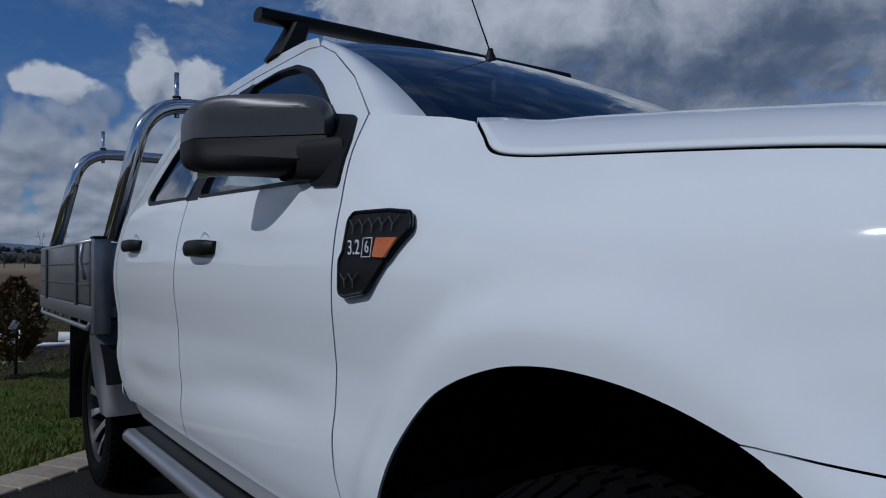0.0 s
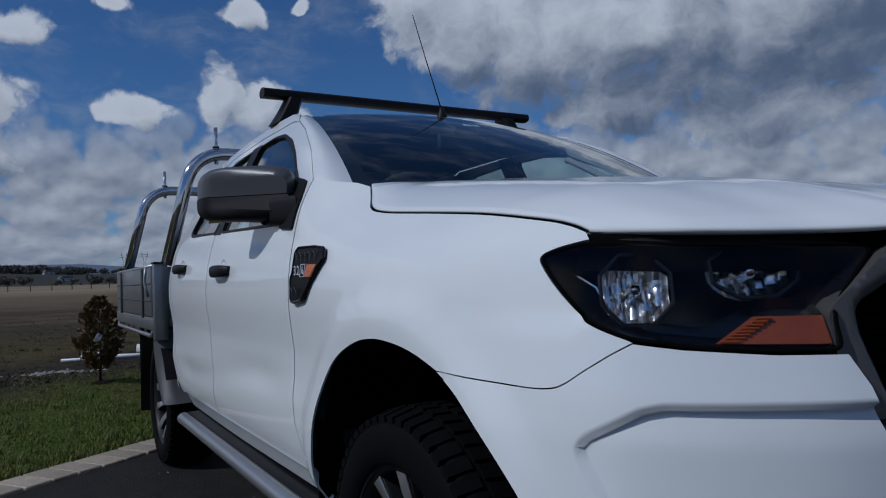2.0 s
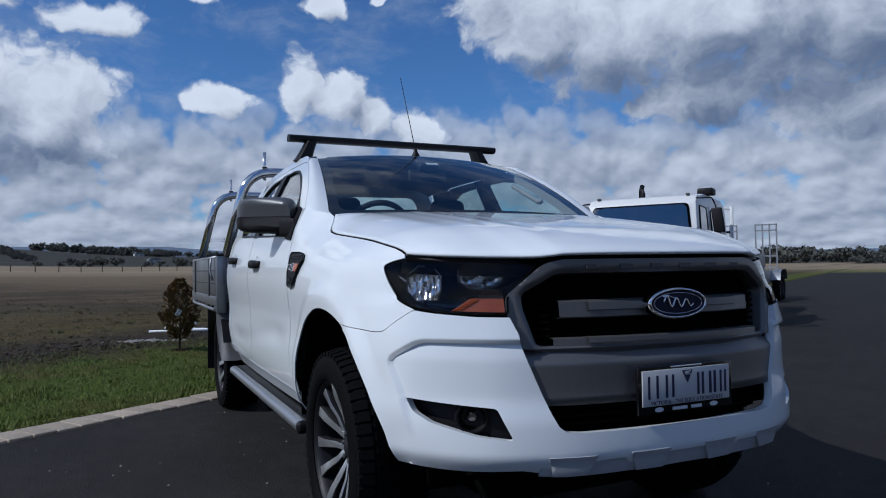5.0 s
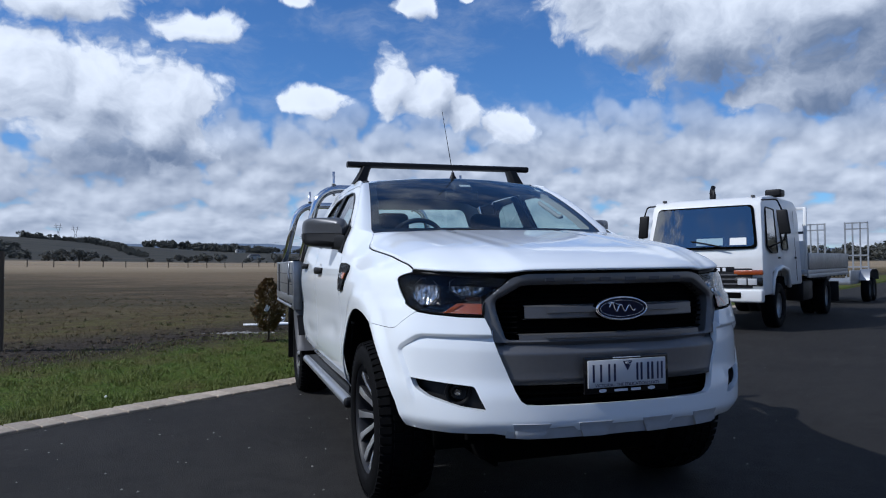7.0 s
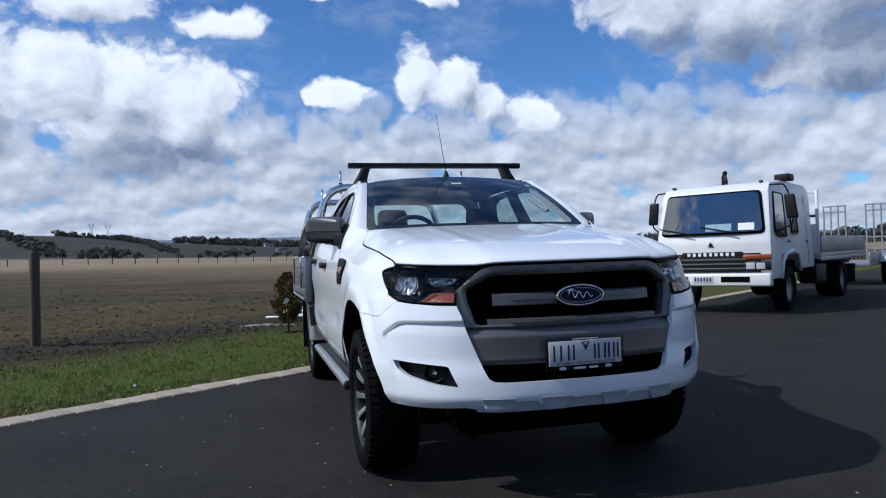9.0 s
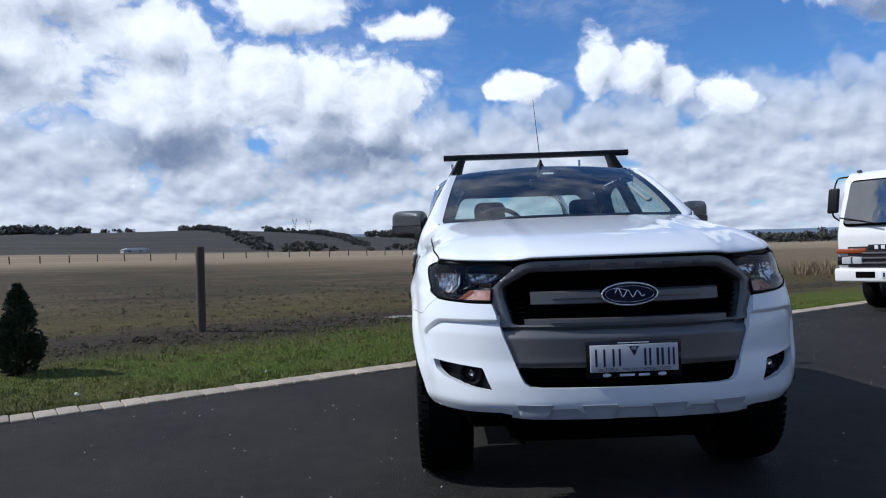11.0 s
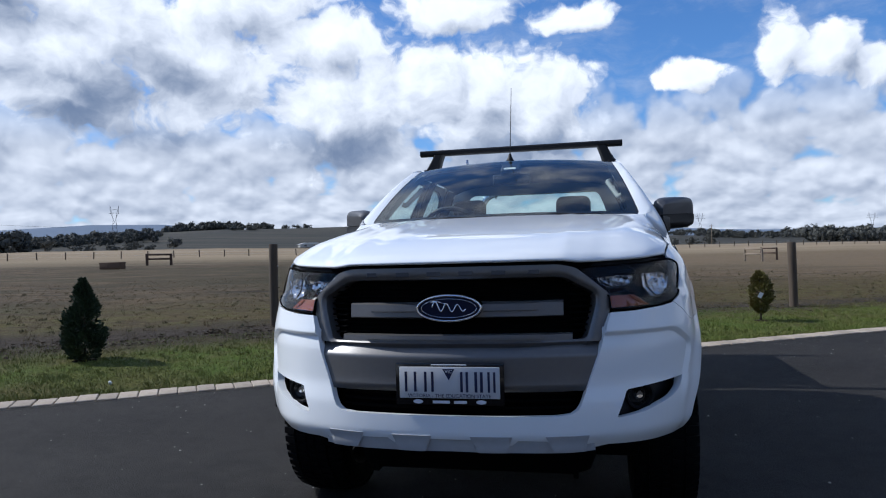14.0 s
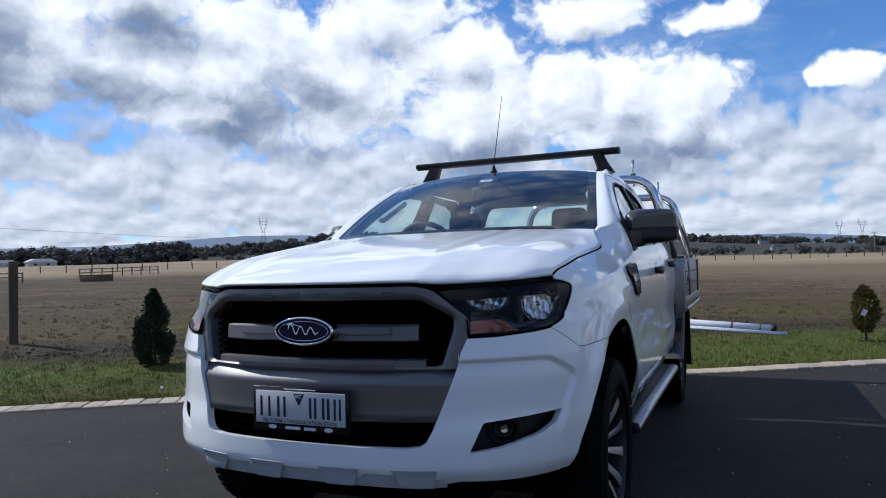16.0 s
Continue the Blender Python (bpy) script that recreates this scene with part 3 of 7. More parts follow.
    dry = mix(mr(noise_tex(0.11, 6, 0.6, (0.5, 1.4, 1)), 0.46, 0.58), dry, (0.056, 0.047, 0.025))
    dry = mix(mr(noise_tex(0.5, 7, 0.7, (0.3, 1.8, 1)), 0.53, 0.62), dry, (0.036, 0.027, 0.016))
    dry = mix(mr(grain, 0.56, 0.66), dry, (0.036, 0.029, 0.015))
    # the paddock is less grazed, with more straw standing, further along the edging line
    along = dot(tuple(KD), K0.dot(KD))
    dry = mix(mr(add(along, mr(streak, 0.3, 0.7, -9.0, 9.0)), 11.0, 30.0, 0.0, 0.6), dry, (0.205, 0.150, 0.092))
    straw = mix(mr(far_streak, 0.35, 0.65), (0.288, 0.225, 0.148), (0.202, 0.157, 0.099))
    hill = mix(mr(far_streak, 0.40, 0.62), (0.032, 0.034, 0.031), (0.060, 0.056, 0.044))
    c = mix(mr(wob, 1.9, 3.1), lawn, scrub)
    soil = N("ShaderNodeMath"); soil.operation = "MULTIPLY"
    hump = mr(d, 2.4, 3.1)
    fade = mr(d, 5.2, 3.9)
    ht = N("ShaderNodeMath"); ht.operation = "MULTIPLY"
    L(hump, ht.inputs[0]); L(fade, ht.inputs[1])
    L(ht.outputs[0], soil.inputs[0]); L(mr(streak, 0.35, 0.48), soil.inputs[1])
    c = mix(soil.outputs[0], c, mix(mr(noise_tex(14.0, 5, 0.7), 0.45, 0.62), (0.026, 0.019, 0.013), (0.062, 0.050, 0.038)))
    c = mix(mr(wob, 7.0, 14.0), c, dry)
    away = N("ShaderNodeVectorMath"); away.operation = "DISTANCE"
    L(geo.outputs["Position"], away.inputs[0]); away.inputs[1].default_value = (-0.4, -3.4, 0)
    r = away.outputs["Value"]
    c = mix(mr(add(r, mr(far_streak, 0.3, 0.7, -22.0, 22.0)), 80.0, 130.0), c, straw)
    c = mix(mr(add(r, mr(far_streak, 0.3, 0.7, -40.0, 40.0)), 350.0, 430.0), c, hill)
    # haze painted into the colour: the far range turns pale blue with distance
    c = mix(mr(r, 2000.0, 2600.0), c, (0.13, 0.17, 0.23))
    L(c, b.inputs["Base Color"])
    bp = N("ShaderNodeBump")
    bp.inputs["Strength"].default_value, bp.inputs["Distance"].default_value = 0.9, 0.05
    L(add(n_fine, n_mid), bp.inputs["Height"]); L(bp.outputs[0], b.inputs["Normal"])
    return m


def asphalt_material():
    m = material("worn_asphalt", (0.0096, 0.0087, 0.0078), 0.85, second=(0.0236, 0.0216, 0.0192), scale=7, bump=0.85, bump_scale=150, spec=0.2)
    nt = m.node_tree
    b = nt.nodes["Principled BSDF"]
    src = b.inputs["Base Color"].links[0].from_socket
    co, vo, mr2, mx = nt.nodes.new("ShaderNodeTexCoord"), nt.nodes.new("ShaderNodeTexVoronoi"), nt.nodes.new("ShaderNodeMapRange"), nt.nodes.new("ShaderNodeMix")
    vo.inputs["Scale"].default_value = 95
    nt.links.new(co.outputs["Object"], vo.inputs["Vector"])
    mr2.inputs["From Min"].default_value, mr2.inputs["From Max"].default_value = 0.05, 0.35
    nt.links.new(vo.outputs["Distance"], mr2.inputs["Value"])
    mx.data_type = "RGBA"
    nt.links.new(mr2.outputs[0], mx.inputs[0])
    mx.inputs[6].default_value = (0.066, 0.064, 0.061, 1)
    nt.links.new(src, mx.inputs[7])
    nt.links.new(mx.outputs[2], b.inputs["Base Color"])
    return m


def spread(lo, hi, near, grow):
    out, v, st = [0.0], 0.0, near
    while v < hi:
        v += st
        st *= grow
        out.append(v)
    neg, v, st = [], 0.0, near
    while v > lo:
        v -= st
        st *= grow
        neg.append(v)
    return neg[::-1] + out


ss = spread(-4200, 4200, 0.5, 1.085)
ds = [-4200, -1500, -500, -150, -50, -15, -5, -1, 0, 0.285, 0.32] + [0.32 + 0.16 * i for i in range(1, 25)]
while ds[-1] < 4200:
    ds.append(ds[-1] + max(0.2, (ds[-1]) * 0.05))
rows = [[at_sd(s, d, ground_z(s, d)) for s in ss] for d in ds]
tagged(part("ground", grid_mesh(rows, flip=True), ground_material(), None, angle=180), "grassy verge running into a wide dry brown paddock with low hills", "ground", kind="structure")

bm = grid_mesh([[at_sd(s, d, -0.002 + 0.004 * noise.noise(Vector((s * 0.4, d * 0.4, 9))) * (d < -0.5)) for s in np.linspace(-45, 75, 121)] for d in (-10.2, -9, -8, -7, -5.5, -4.5, -3.5, -2.5, -1.5, -0.8, 0.0)], flip=True)
tagged(part("driveway", bm, asphalt_material(), None, angle=180), "dark grey asphalt driveway with fine pale chips", "driveway", kind="structure")

# unseen pale slab behind the walk, added to bounce light onto the nose
bm = grid_mesh([[at_sd(s, d, 0.0) for s in np.linspace(-45, 75, 13)] for d in (-40, -30, -20, -10.2)], flip=True)
tagged(part("pavement", bm, material("pale_concrete", (0.44, 0.40, 0.34), 0.85, second=(0.36, 0.33, 0.28), scale=3, bump=0.2, bump_scale=60), None), "unseen pale slab added to bounce warm light onto the vehicle's nose", "pavement", kind="structure")

# loose chips of stone on the asphalt
verts, faces = [], []
for i in range(420):
    s, d, r = rng.uniform(-8, 6), -abs(rng.gauss(0, 3.2)) - 0.1, rng.uniform(0.003, 0.009)
    p, k = at_sd(s, d, 0.001), len(verts)
    for j in range(4):
        a = j * 1.57 + rng.uniform(-0.4, 0.4)
        verts.append(p + Vector((r * math.cos(a), r * math.sin(a), 0)))
    verts.append(p + Vector((0, 0, r * 0.8)))
    faces += [(k, k + 1, k + 4), (k + 1, k + 2, k + 4), (k + 2, k + 3, k + 4), (k + 3, k, k + 4)]
for i in range(120):
    p, r, k = Vector((rng.gauss(-1.35, 0.20), rng.gauss(7.55, 0.07), 0)), rng.uniform(0.010, 0.035), len(verts)
    p.z = ground_z(*sd_of(p.x, p.y))
    for j in range(4):
        a = j * 1.57 + rng.uniform(-0.4, 0.4)
        verts.append(p + Vector((r * math.cos(a), r * math.sin(a), 0)))
    verts.append(p + Vector((0, 0, r * 0.5)))
    faces += [(k, k + 1, k + 4), (k + 1, k + 2, k + 4), (k + 2, k + 3, k + 4), (k + 3, k, k + 4)]
me = bpy.data.meshes.new("stone_chips")
me.from_pydata([tuple(v) for v in verts], [], faces)
tagged(mesh_part("stone_chips", me, material("pale_stone", (0.34, 0.32, 0.29), 0.8, vary=0.4, scale=3)), "small pale stone chips scattered on the asphalt", "gravel", kind="stuff")

# grass blades on the verge, and dry tufts in the paddock
def blades(name, count, area, height, width, mat, label, clump=0):
    verts, faces = [], []
    while len(faces) < count:
        s, d = area()
        for _ in range(clump or 1):
            s2, d2 = s + rng.gauss(0, 0.03) * bool(clump), d + rng.gauss(0, 0.03) * bool(clump)
            p = at_sd(s2, d2, ground_z(s2, d2) - 0.004)
            a, h, w = rng.uniform(0, 6.28), height * rng.uniform(0.5, 1.4), width * rng.uniform(0.7, 1.3)
            lean = Vector((math.cos(a + 1.3), math.sin(a + 1.3), 0)) * h * rng.uniform(0.1, 0.8)
            side_v = Vector((math.cos(a), math.sin(a), 0)) * w
            k = len(verts)
            verts += [p - side_v, p + side_v, p + lean + Vector((0, 0, h))]
            faces.append((k, k + 1, k + 2))
    me = bpy.data.meshes.new(name)
    me.from_pydata([tuple(v) for v in verts], [], faces)
    return tagged(mesh_part(name, me, mat), label, "grass", kind="stuff")


GREEN_BLADE = material("green_grass_blade", (0.094, 0.148, 0.010), 0.7, second=(0.128, 0.124, 0.022), scale=1.6)
DRY_BLADE = material("dry_grass_blade", (0.158, 0.112, 0.052), 0.8, second=(0.084, 0.068, 0.024), scale=1.6)
blades("lawn_grass", 120000, lambda: (rng.uniform(-9, 9), 0.29 + 3.1 * rng.random() ** 1.5), 0.021, 0.0036, GREEN_BLADE, "short green mown grass with yellowed patches")
blades("tall_lawn_tufts", 26000, lambda: (rng.uniform(-9, 9), 0.30 + 2.4 * rng.random() ** 2.2), 0.046, 0.004, GREEN_BLADE, "taller bright green grass tufts along the edging", 16)
blades("weed_tufts", 16000, lambda: (rng.uniform(-14, 20), 3.2 + 16 * rng.random() ** 1.6), 0.042, 0.005, material("grey_green_weed", (0.080, 0.082, 0.027), 0.8, second=(0.048, 0.047, 0.017), scale=0.9), "low grey-green weeds in the paddock", 22)
blades("dry_grass", 70000, lambda: (rng.uniform(-16, 22), 2.9 + 26 * rng.random() ** 1.8), 0.032, 0.005, DRY_BLADE, "sparse dry paddock grass in tufts", 8)

# clods of turned soil between lawn and paddock, and stalks standing beyond
verts, faces = [], []
for i in range(1500):
    s, d = rng.uniform(-10, 9), rng.gauss(3.55, 0.42) + 0.35 * math.sin(i * 0.37)
    if noise.noise(Vector((s * 0.55, d * 0.8, 4))) < -0.05:
        continue
    r, p, k = rng.uniform(0.008, 0.030) * rng.choice((0.7, 1, 1, 1.5)), at_sd(s, d, ground_z(s, d)), len(verts)
    for lift, m in ((-0.2, 1.0), (0.45, 0.75)):
        for j in range(5):
            a = j * 1.2566 + rng.uniform(-0.4, 0.4)
            verts.append(p + Vector((r * m * math.cos(a) * rng.uniform(0.8, 1.3), r * m * math.sin(a) * rng.uniform(0.8, 1.3), r * lift)))
    faces += [(k + j, k + (j + 1) % 5, k + 5 + (j + 1) % 5, k + 5 + j) for j in range(5)] + [tuple(k + 5 + j for j in range(5))]
me = bpy.data.meshes.new("soil_clods")
me.from_pydata([tuple(v) for v in verts], [], faces)
tagged(mesh_part("soil_clods", me, material("turned_soil", (0.034, 0.025, 0.017), 0.95, second=(0.066, 0.052, 0.038), scale=6, spec=0.1)), "dark clods of turned soil beyond the lawn", "soil", kind="stuff")

# plain unseen wall added behind the walk, closing the place and cutting sky light
UNSEEN_WALL = material("cream_brick_wall", (0.42, 0.37, 0.31), 0.9, second=(0.33, 0.29, 0.25), scale=18, bump=0.3, bump_scale=40)
tagged(part("wall_behind", box(34, 0.3, 2.9, (9, -13.5, 1.45), 0.03), UNSEEN_WALL, None), "plain cream wall, unseen, added to cut the sky light on the nose", "wall", kind="structure")
tagged(part("eaves_behind", box(35, 1.4, 0.2, (9, -13.1, 3.0), 0.03), DARK, None), "dark overhang, unseen, added on top of the light-cutting wall", "eaves", kind="structure")


# ------------------------------------------------------------------ the utility vehicle: its curved skin
# outline seen from above, from the nose's middle round the corner to the cab's rear
PLAN = [(-0.2, -0.875), (0, -0.885), (0.2, -0.875), (0.4, -0.842), (0.575, -0.775), (0.70, -0.690), (0.80, -0.59), (0.855, -0.50), (0.895, -0.38),
        (0.918, -0.22), (0.930, 0.0), (0.938, 0.5), (0.940, 1.2), (0.938, 2.0), (0.925, 2.82), (0.92, 3.0)]


def plan_table():
    pts = [Vector(p) for p in PLAN]
    out = []
    for a, b, c, d in zip(pts, pts[1:], pts[2:], pts[3:]):
        n = max(8, int((c - b).length / 0.004))
        for i in range(n):
            t = i / n
            out.append(0.5 * (2 * b + (c - a) * t + (2 * a - 5 * b + 4 * c - d) * t * t + (3 * b - a - 3 * c + d) * t**3))
    xy = np.array([tuple(p) for p in out])
    u = np.concatenate(([0], np.cumsum(np.hypot(*np.diff(xy, axis=0).T))))
    tan = np.gradient(xy, axis=0)
    tan /= np.linalg.norm(tan, axis=1)[:, None]
    return u, xy, np.column_stack((tan[:, 1], -tan[:, 0]))


U, XY, NRM = plan_table()


def ux(x):
    k = int(np.argmin(np.abs(XY[:, 1] + 0.45)))
    return math.copysign(float(np.interp(abs(x), XY[:k, 0], U[:k])), x)


def uy(y):
    k = int(np.argmin(np.abs(XY[:, 0] - 0.6)))
    return float(np.interp(y, XY[k:, 1], U[k:]))


ZK = [0.36, 0.46, 0.52, 0.60, 0.70, 0.80, 0.86, 0.90, 0.95, 1.00, 1.05, 1.10, 1.15, 1.20, 1.25, 1.30, 1.40, 1.55, 1.70, 1.80]
NOSE = [.12, .01, -.022, -.018, 0, .002, .008, .018, .030, .042, .055, .072, .105, .16, .22, .28, .40, .55, .70, .80]
CORNER = [.12, .045, .012, 0, 0, 0, .004, .008, .014, .022, .032, .045, .072, .125, .25, .33, .45, .6, .75, .85]
WING = [.10, .05, .03, .016, .008, .008, .008, .006, .003, 0, .006, .020, .048, .094, .150, .22, .35, .5, .65, .75]
MID = [.10, .06, .035, .018, .010, .012, .012, .010, .005, .001, .003, .013, .033, .068, .115, .17, .28, .40, .5, .6]
COWL = [.10, .06, .035, .018, .010, .014, .014, .011, .006, .001, .001, .008, .019, .038, .072, .115, .205, .32, .42, .5]
DOOR = [.11, .07, .040, .020, .012, .019, .019, .014, .007, .001, 0, .003, .009, .019, .031, .047, .098, .170, .245, .300]
Z_T = np.arange(0.36, 1.801, 0.0025)
U_T = np.arange(0, U[-1], 0.004)


def spline(pts, n=5):
    """A smooth line through points."""
    v = [Vector(p) for p in [pts[0]] + pts + [pts[-1]]]
    out = []
    for a, b, c, d in zip(v, v[1:], v[2:], v[3:]):
        for t in (k / n for k in range(n)):
            q = 0.5 * (2 * b + (c - a) * t + (2 * a - 5 * b + 4 * c - d) * t * t + (3 * b - a - 3 * c + d) * t**3)
            out.append((q.x, q.y))
    return out + [tuple(pts[-1])]


FOLD = [(-0.1, 0.862), (0.56, 0.862), (0.870, 0.862), (0.902, 0.855), (0.985, 0.812), (0.999, 0.797), (0.997, 0.780), (0.953, 0.700), (0.948, 0.690), (0.941, 0.66), (0.916, 0.60), (0.90, 0.47)]


def depth_table():
    st = [(0.0, NOSE), (ux(0.62), NOSE), (uy(-0.38), CORNER), (uy(-0.02), WING), (uy(0.26), MID), (uy(0.47), COWL), (uy(0.70), DOOR), (uy(2.9), DOOR)]
    cols = np.array([hermite(ZK, p, Z_T) for _, p in st])
    us = [s for s, _ in st]
    d = np.array([hermite(us, cols[:, j], U_T) for j in range(len(Z_T))]).T
    uu, zz = np.meshgrid(U_T, Z_T, indexing="ij")
    # swelling round the wheel opening
    ya = np.interp(U_T, U, XY[:, 1])
    ya[U_T < uy(-0.6)] = -2
    r = np.hypot((ya[:, None] - 0.075) * 1.02, zz - 0.44)
    d -= 0.020 * (1 - ease(0.535, 0.63, r)) * ease(0.40, 0.5, zz)
    # hollow along the doors
    yd = np.interp(U_T, U, XY[:, 1])[:, None]
    c = 0.66 + 0.10 * ease(2.3, 0.9, yd)
    d += 0.012 * np.exp(-((zz - c) / 0.055) ** 2) * ease(0.72, 1.1, yd) * ease(2.75, 2.3, yd)
    return d


DEPTH = depth_table()
# the bumper's sunk middle, bounded by a folded edge
SUNK = [(-0.1, 0.30)] + FOLD + [(0.90, 0.30)]


def fold_depth(a, z):
    p = np.array([[a, z]])
    sd = float(edge_distance(SUNK, p)[0]) * (1 if inside(SUNK, p)[0] else -1)
    step = min(1.0, max(0.0, (sd + 0.005) / 0.010))
    return float(ease(0.55, 0.67, z)) * 0.014 * math.exp(-(min(sd, 0) / 0.25) ** 2) * (1 - step) + step * (0.001 * float(ease(0.55, 0.67, z)) - 0.10 * min(max(z - 0.806, 0), 0.06))


def body(u, z, inset=0.0):
    """A point of the skin: u runs round the outline, negative on the vehicle's other side."""
    s, a = (1 if u >= 0 else -1), abs(u)
    x, y = np.interp(a, U, XY[:, 0]), np.interp(a, U, XY[:, 1])
    nx, ny = np.interp(a, U, NRM[:, 0]), np.interp(a, U, NRM[:, 1])
    i, j = min(a / 0.004, len(U_T) - 1.001), min(max((z - 0.36) / 0.0025, 0), len(Z_T) - 1.001)
    i0, j0 = int(i), int(j)
    f, g = i - i0, j - j0
    d = (DEPTH[i0, j0] * (1 - f) + DEPTH[i0 + 1, j0] * f) * (1 - g) + (DEPTH[i0, j0 + 1] * (1 - f) + DEPTH[i0 + 1, j0 + 1] * f) * g + inset
    if a < 1.30 and z < 1.0:
        d -= fold_depth(a, z)
    return Vector((s * (x - nx * d), y - ny * d, z))


def solve_u(axis, v, z, lo, hi):
    """The place along the outline at which the skin has that x or y at height z."""
    for _ in range(24):
        mid = 0.5 * (lo + hi)
        if body(mid, z)[axis] < v:
            lo = mid
        else:
            hi = mid
    return 0.5 * (lo + hi)


def side(pts):
    return [(solve_u(1, y, z, ux(0.70), uy(2.9)), z) for y, z in pts]


def fr(x, z):
    """A place of the nose by its distance from the middle and its height."""
    return math.copysign(solve_u(0, abs(x), z, 0.0, uy(-0.30)), x), z


def offset_line(pts, d):
    """An open line moved sideways."""
    out = []
    for i, p in enumerate(pts):
        a, b = Vector(pts[max(i - 1, 0)]), Vector(pts[min(i + 1, len(pts) - 1)])
        t = (b - a).normalized()
        out.append((p[0] - t.y * d, p[1] + t.x * d))
    return out


NOSE_X = [0.55, 0.62, 0.69, 0.75, 0.80]
FRONT_EDGE = ([0, 0.2, 0.40, 0.47] + NOSE_X + [0.82, 0.9], [-0.862, -0.852, -0.808, -0.770] + [body(fr(x, 1.118)[0], 1.118).y - 0.008 for x in NOSE_X] + [-0.452, -0.33])


# the shut line between bonnet and wing, from the lamp to the screen's foot
SHUT = [(-0.455, 1.139), (-0.42, 1.153), (-0.36, 1.167), (-0.20, 1.192), (-0.05, 1.209), (0.12, 1.226), (0.25, 1.240), (0.33, 1.258), (0.385, 1.297), (0.43, 1.332)]
EDGE = np.array([tuple(body(u, z)) for u, z in side(spline(SHUT))])


FRONT_Z = ([0, 0.3, 0.40, 0.435, 0.47, 0.55, 0.70, 0.77, 0.81], [1.138, 1.138, 1.137, 1.133, 1.130, 1.131, 1.137, 1.143, 1.146])


def screen(s, t):
    z0, z1 = 1.318, 1.766 - 0.040 * s * s
    y0, y1 = 0.37 + 0.17 * s * s, 1.245 + 0.030 * s * s
    bow = 0.030 * (1 - (2 * t - 1) ** 2)
    return Vector((s * (0.764 + (0.628 - 0.764) * t), y0 + (y1 - y0) * t - bow * 0.5, z0 + (z1 - z0) * t + bow * 0.8))


def roof_at(x, y):
    z = float(hermite([1.1, 1.25, 1.45, 1.7, 2.0, 2.4, 2.65, 2.8], [1.735, 1.766, 1.792, 1.812, 1.820, 1.812, 1.790, 1.745], y))
    return Vector((x, y, z - 0.045 * (x / 0.66) ** 2 - 0.030 * float(ease(0.56, 0.68, abs(x)))))


car = thing("utility_vehicle", "white dual cab utility with aluminium tray parked on asphalt", "utility vehicle")


def pair(name, build, mat, label="", parent=None, **k):
    """The same part on both sides."""
    bm = build()
    other = mirrored(bm)
    return part(name, bm, mat, parent or car, label, **k), part(name, other, mat, parent or car, label, **k)


ARCH = spline([(0.60, 0.44), (0.555, 0.56), (0.502, 0.679), (0.449, 0.768), (0.364, 0.852), (0.288, 0.895), (0.195, 0.926), (0.126, 0.938), (0.054, 0.941), (-0.034, 0.933), (-0.108, 0.916), (-0.172, 0.893)])
ARCH_FRONT = spline([(-0.172, 0.891), (-0.24, 0.853), (-0.33, 0.780), (-0.392, 0.716), (-0.44, 0.645), (-0.475, 0.57), (-0.49, 0.49)])

# front wing
wing = side(ARCH) + side(spline([(-0.22, 0.8925), (-0.30, 0.888), (-0.38, 0.8845), (-0.435, 0.885), (-0.465, 0.8925), (-0.50, 0.9175), (-0.535, 0.943), (-0.56, 0.960)]))
wing += side(spline([(-0.555, 0.9625), (-0.491, 0.9915), (-0.442, 1.0345), (-0.404, 1.077), (-0.391, 1.101), (-0.418, 1.116), (-0.465, 1.127)], 4))
wing += side(spline(SHUT))
wing += side([(0.50, 1.352), (0.58, 1.366), (0.64, 1.377), (0.692, 1.385), (0.680, 1.2), (0.690, 1.0), (0.716, 0.74), (0.706, 0.652), (0.655, 0.52), (0.62, 0.45)])
pair("front_wing", lambda: sheet(wing, body, 0.022, depth=0.006), WHITE)

# doors
win_f = rounded(side([(0.80, 1.262), (1.68, 1.297), (1.70, 1.672), (1.48, 1.672), (1.32, 1.650), (1.18, 1.596), (1.05, 1.530), (0.93, 1.452), (0.84, 1.385)]), 0.03)
win_r = rounded(side([(1.80, 1.302), (2.37, 1.328), (2.45, 1.36), (2.445, 1.42), (2.38, 1.53), (2.28, 1.620), (2.12, 1.660), (1.82, 1.672)]), 0.03)
door_f = side([(0.660, 0.515), (0.712, 0.652), (0.722, 0.734), (0.696, 1.0), (0.686, 1.2), (0.699, 1.388), (0.86, 1.508), (1.06, 1.622), (1.20, 1.682), (1.30, 1.700), (1.735, 1.712),
               (1.775, 1.40), (1.795, 1.1), (1.815, 0.84), (1.80, 0.74), (1.79, 0.515)])
door_r = side([(1.797, 0.515), (1.807, 0.74), (1.822, 0.84), (1.802, 1.1), (1.782, 1.4), (1.742, 1.712), (2.26, 1.705), (2.46, 1.640), (2.60, 1.46), (2.70, 1.24), (2.735, 1.1), (2.74, 0.85), (2.70, 0.68), (2.62, 0.55), (2.56, 0.515)])
fd = pair("front_door", lambda: sheet(door_f, body, 0.022, holes=[win_f]), WHITE)
rd = pair("rear_door", lambda: sheet(door_r, body, 0.022, holes=[win_r]), WHITE)
corner = side([(2.567, 0.515), (2.627, 0.55), (2.707, 0.68), (2.747, 0.85), (2.742, 1.1), (2.707, 1.24), (2.607, 1.46), (2.467, 1.645), (2.40, 1.735), (2.56, 1.74), (2.69, 1.56), (2.77, 1.30), (2.80, 1.1), (2.81, 0.85), (2.79, 0.68), (2.73, 0.55), (2.70, 0.50)])
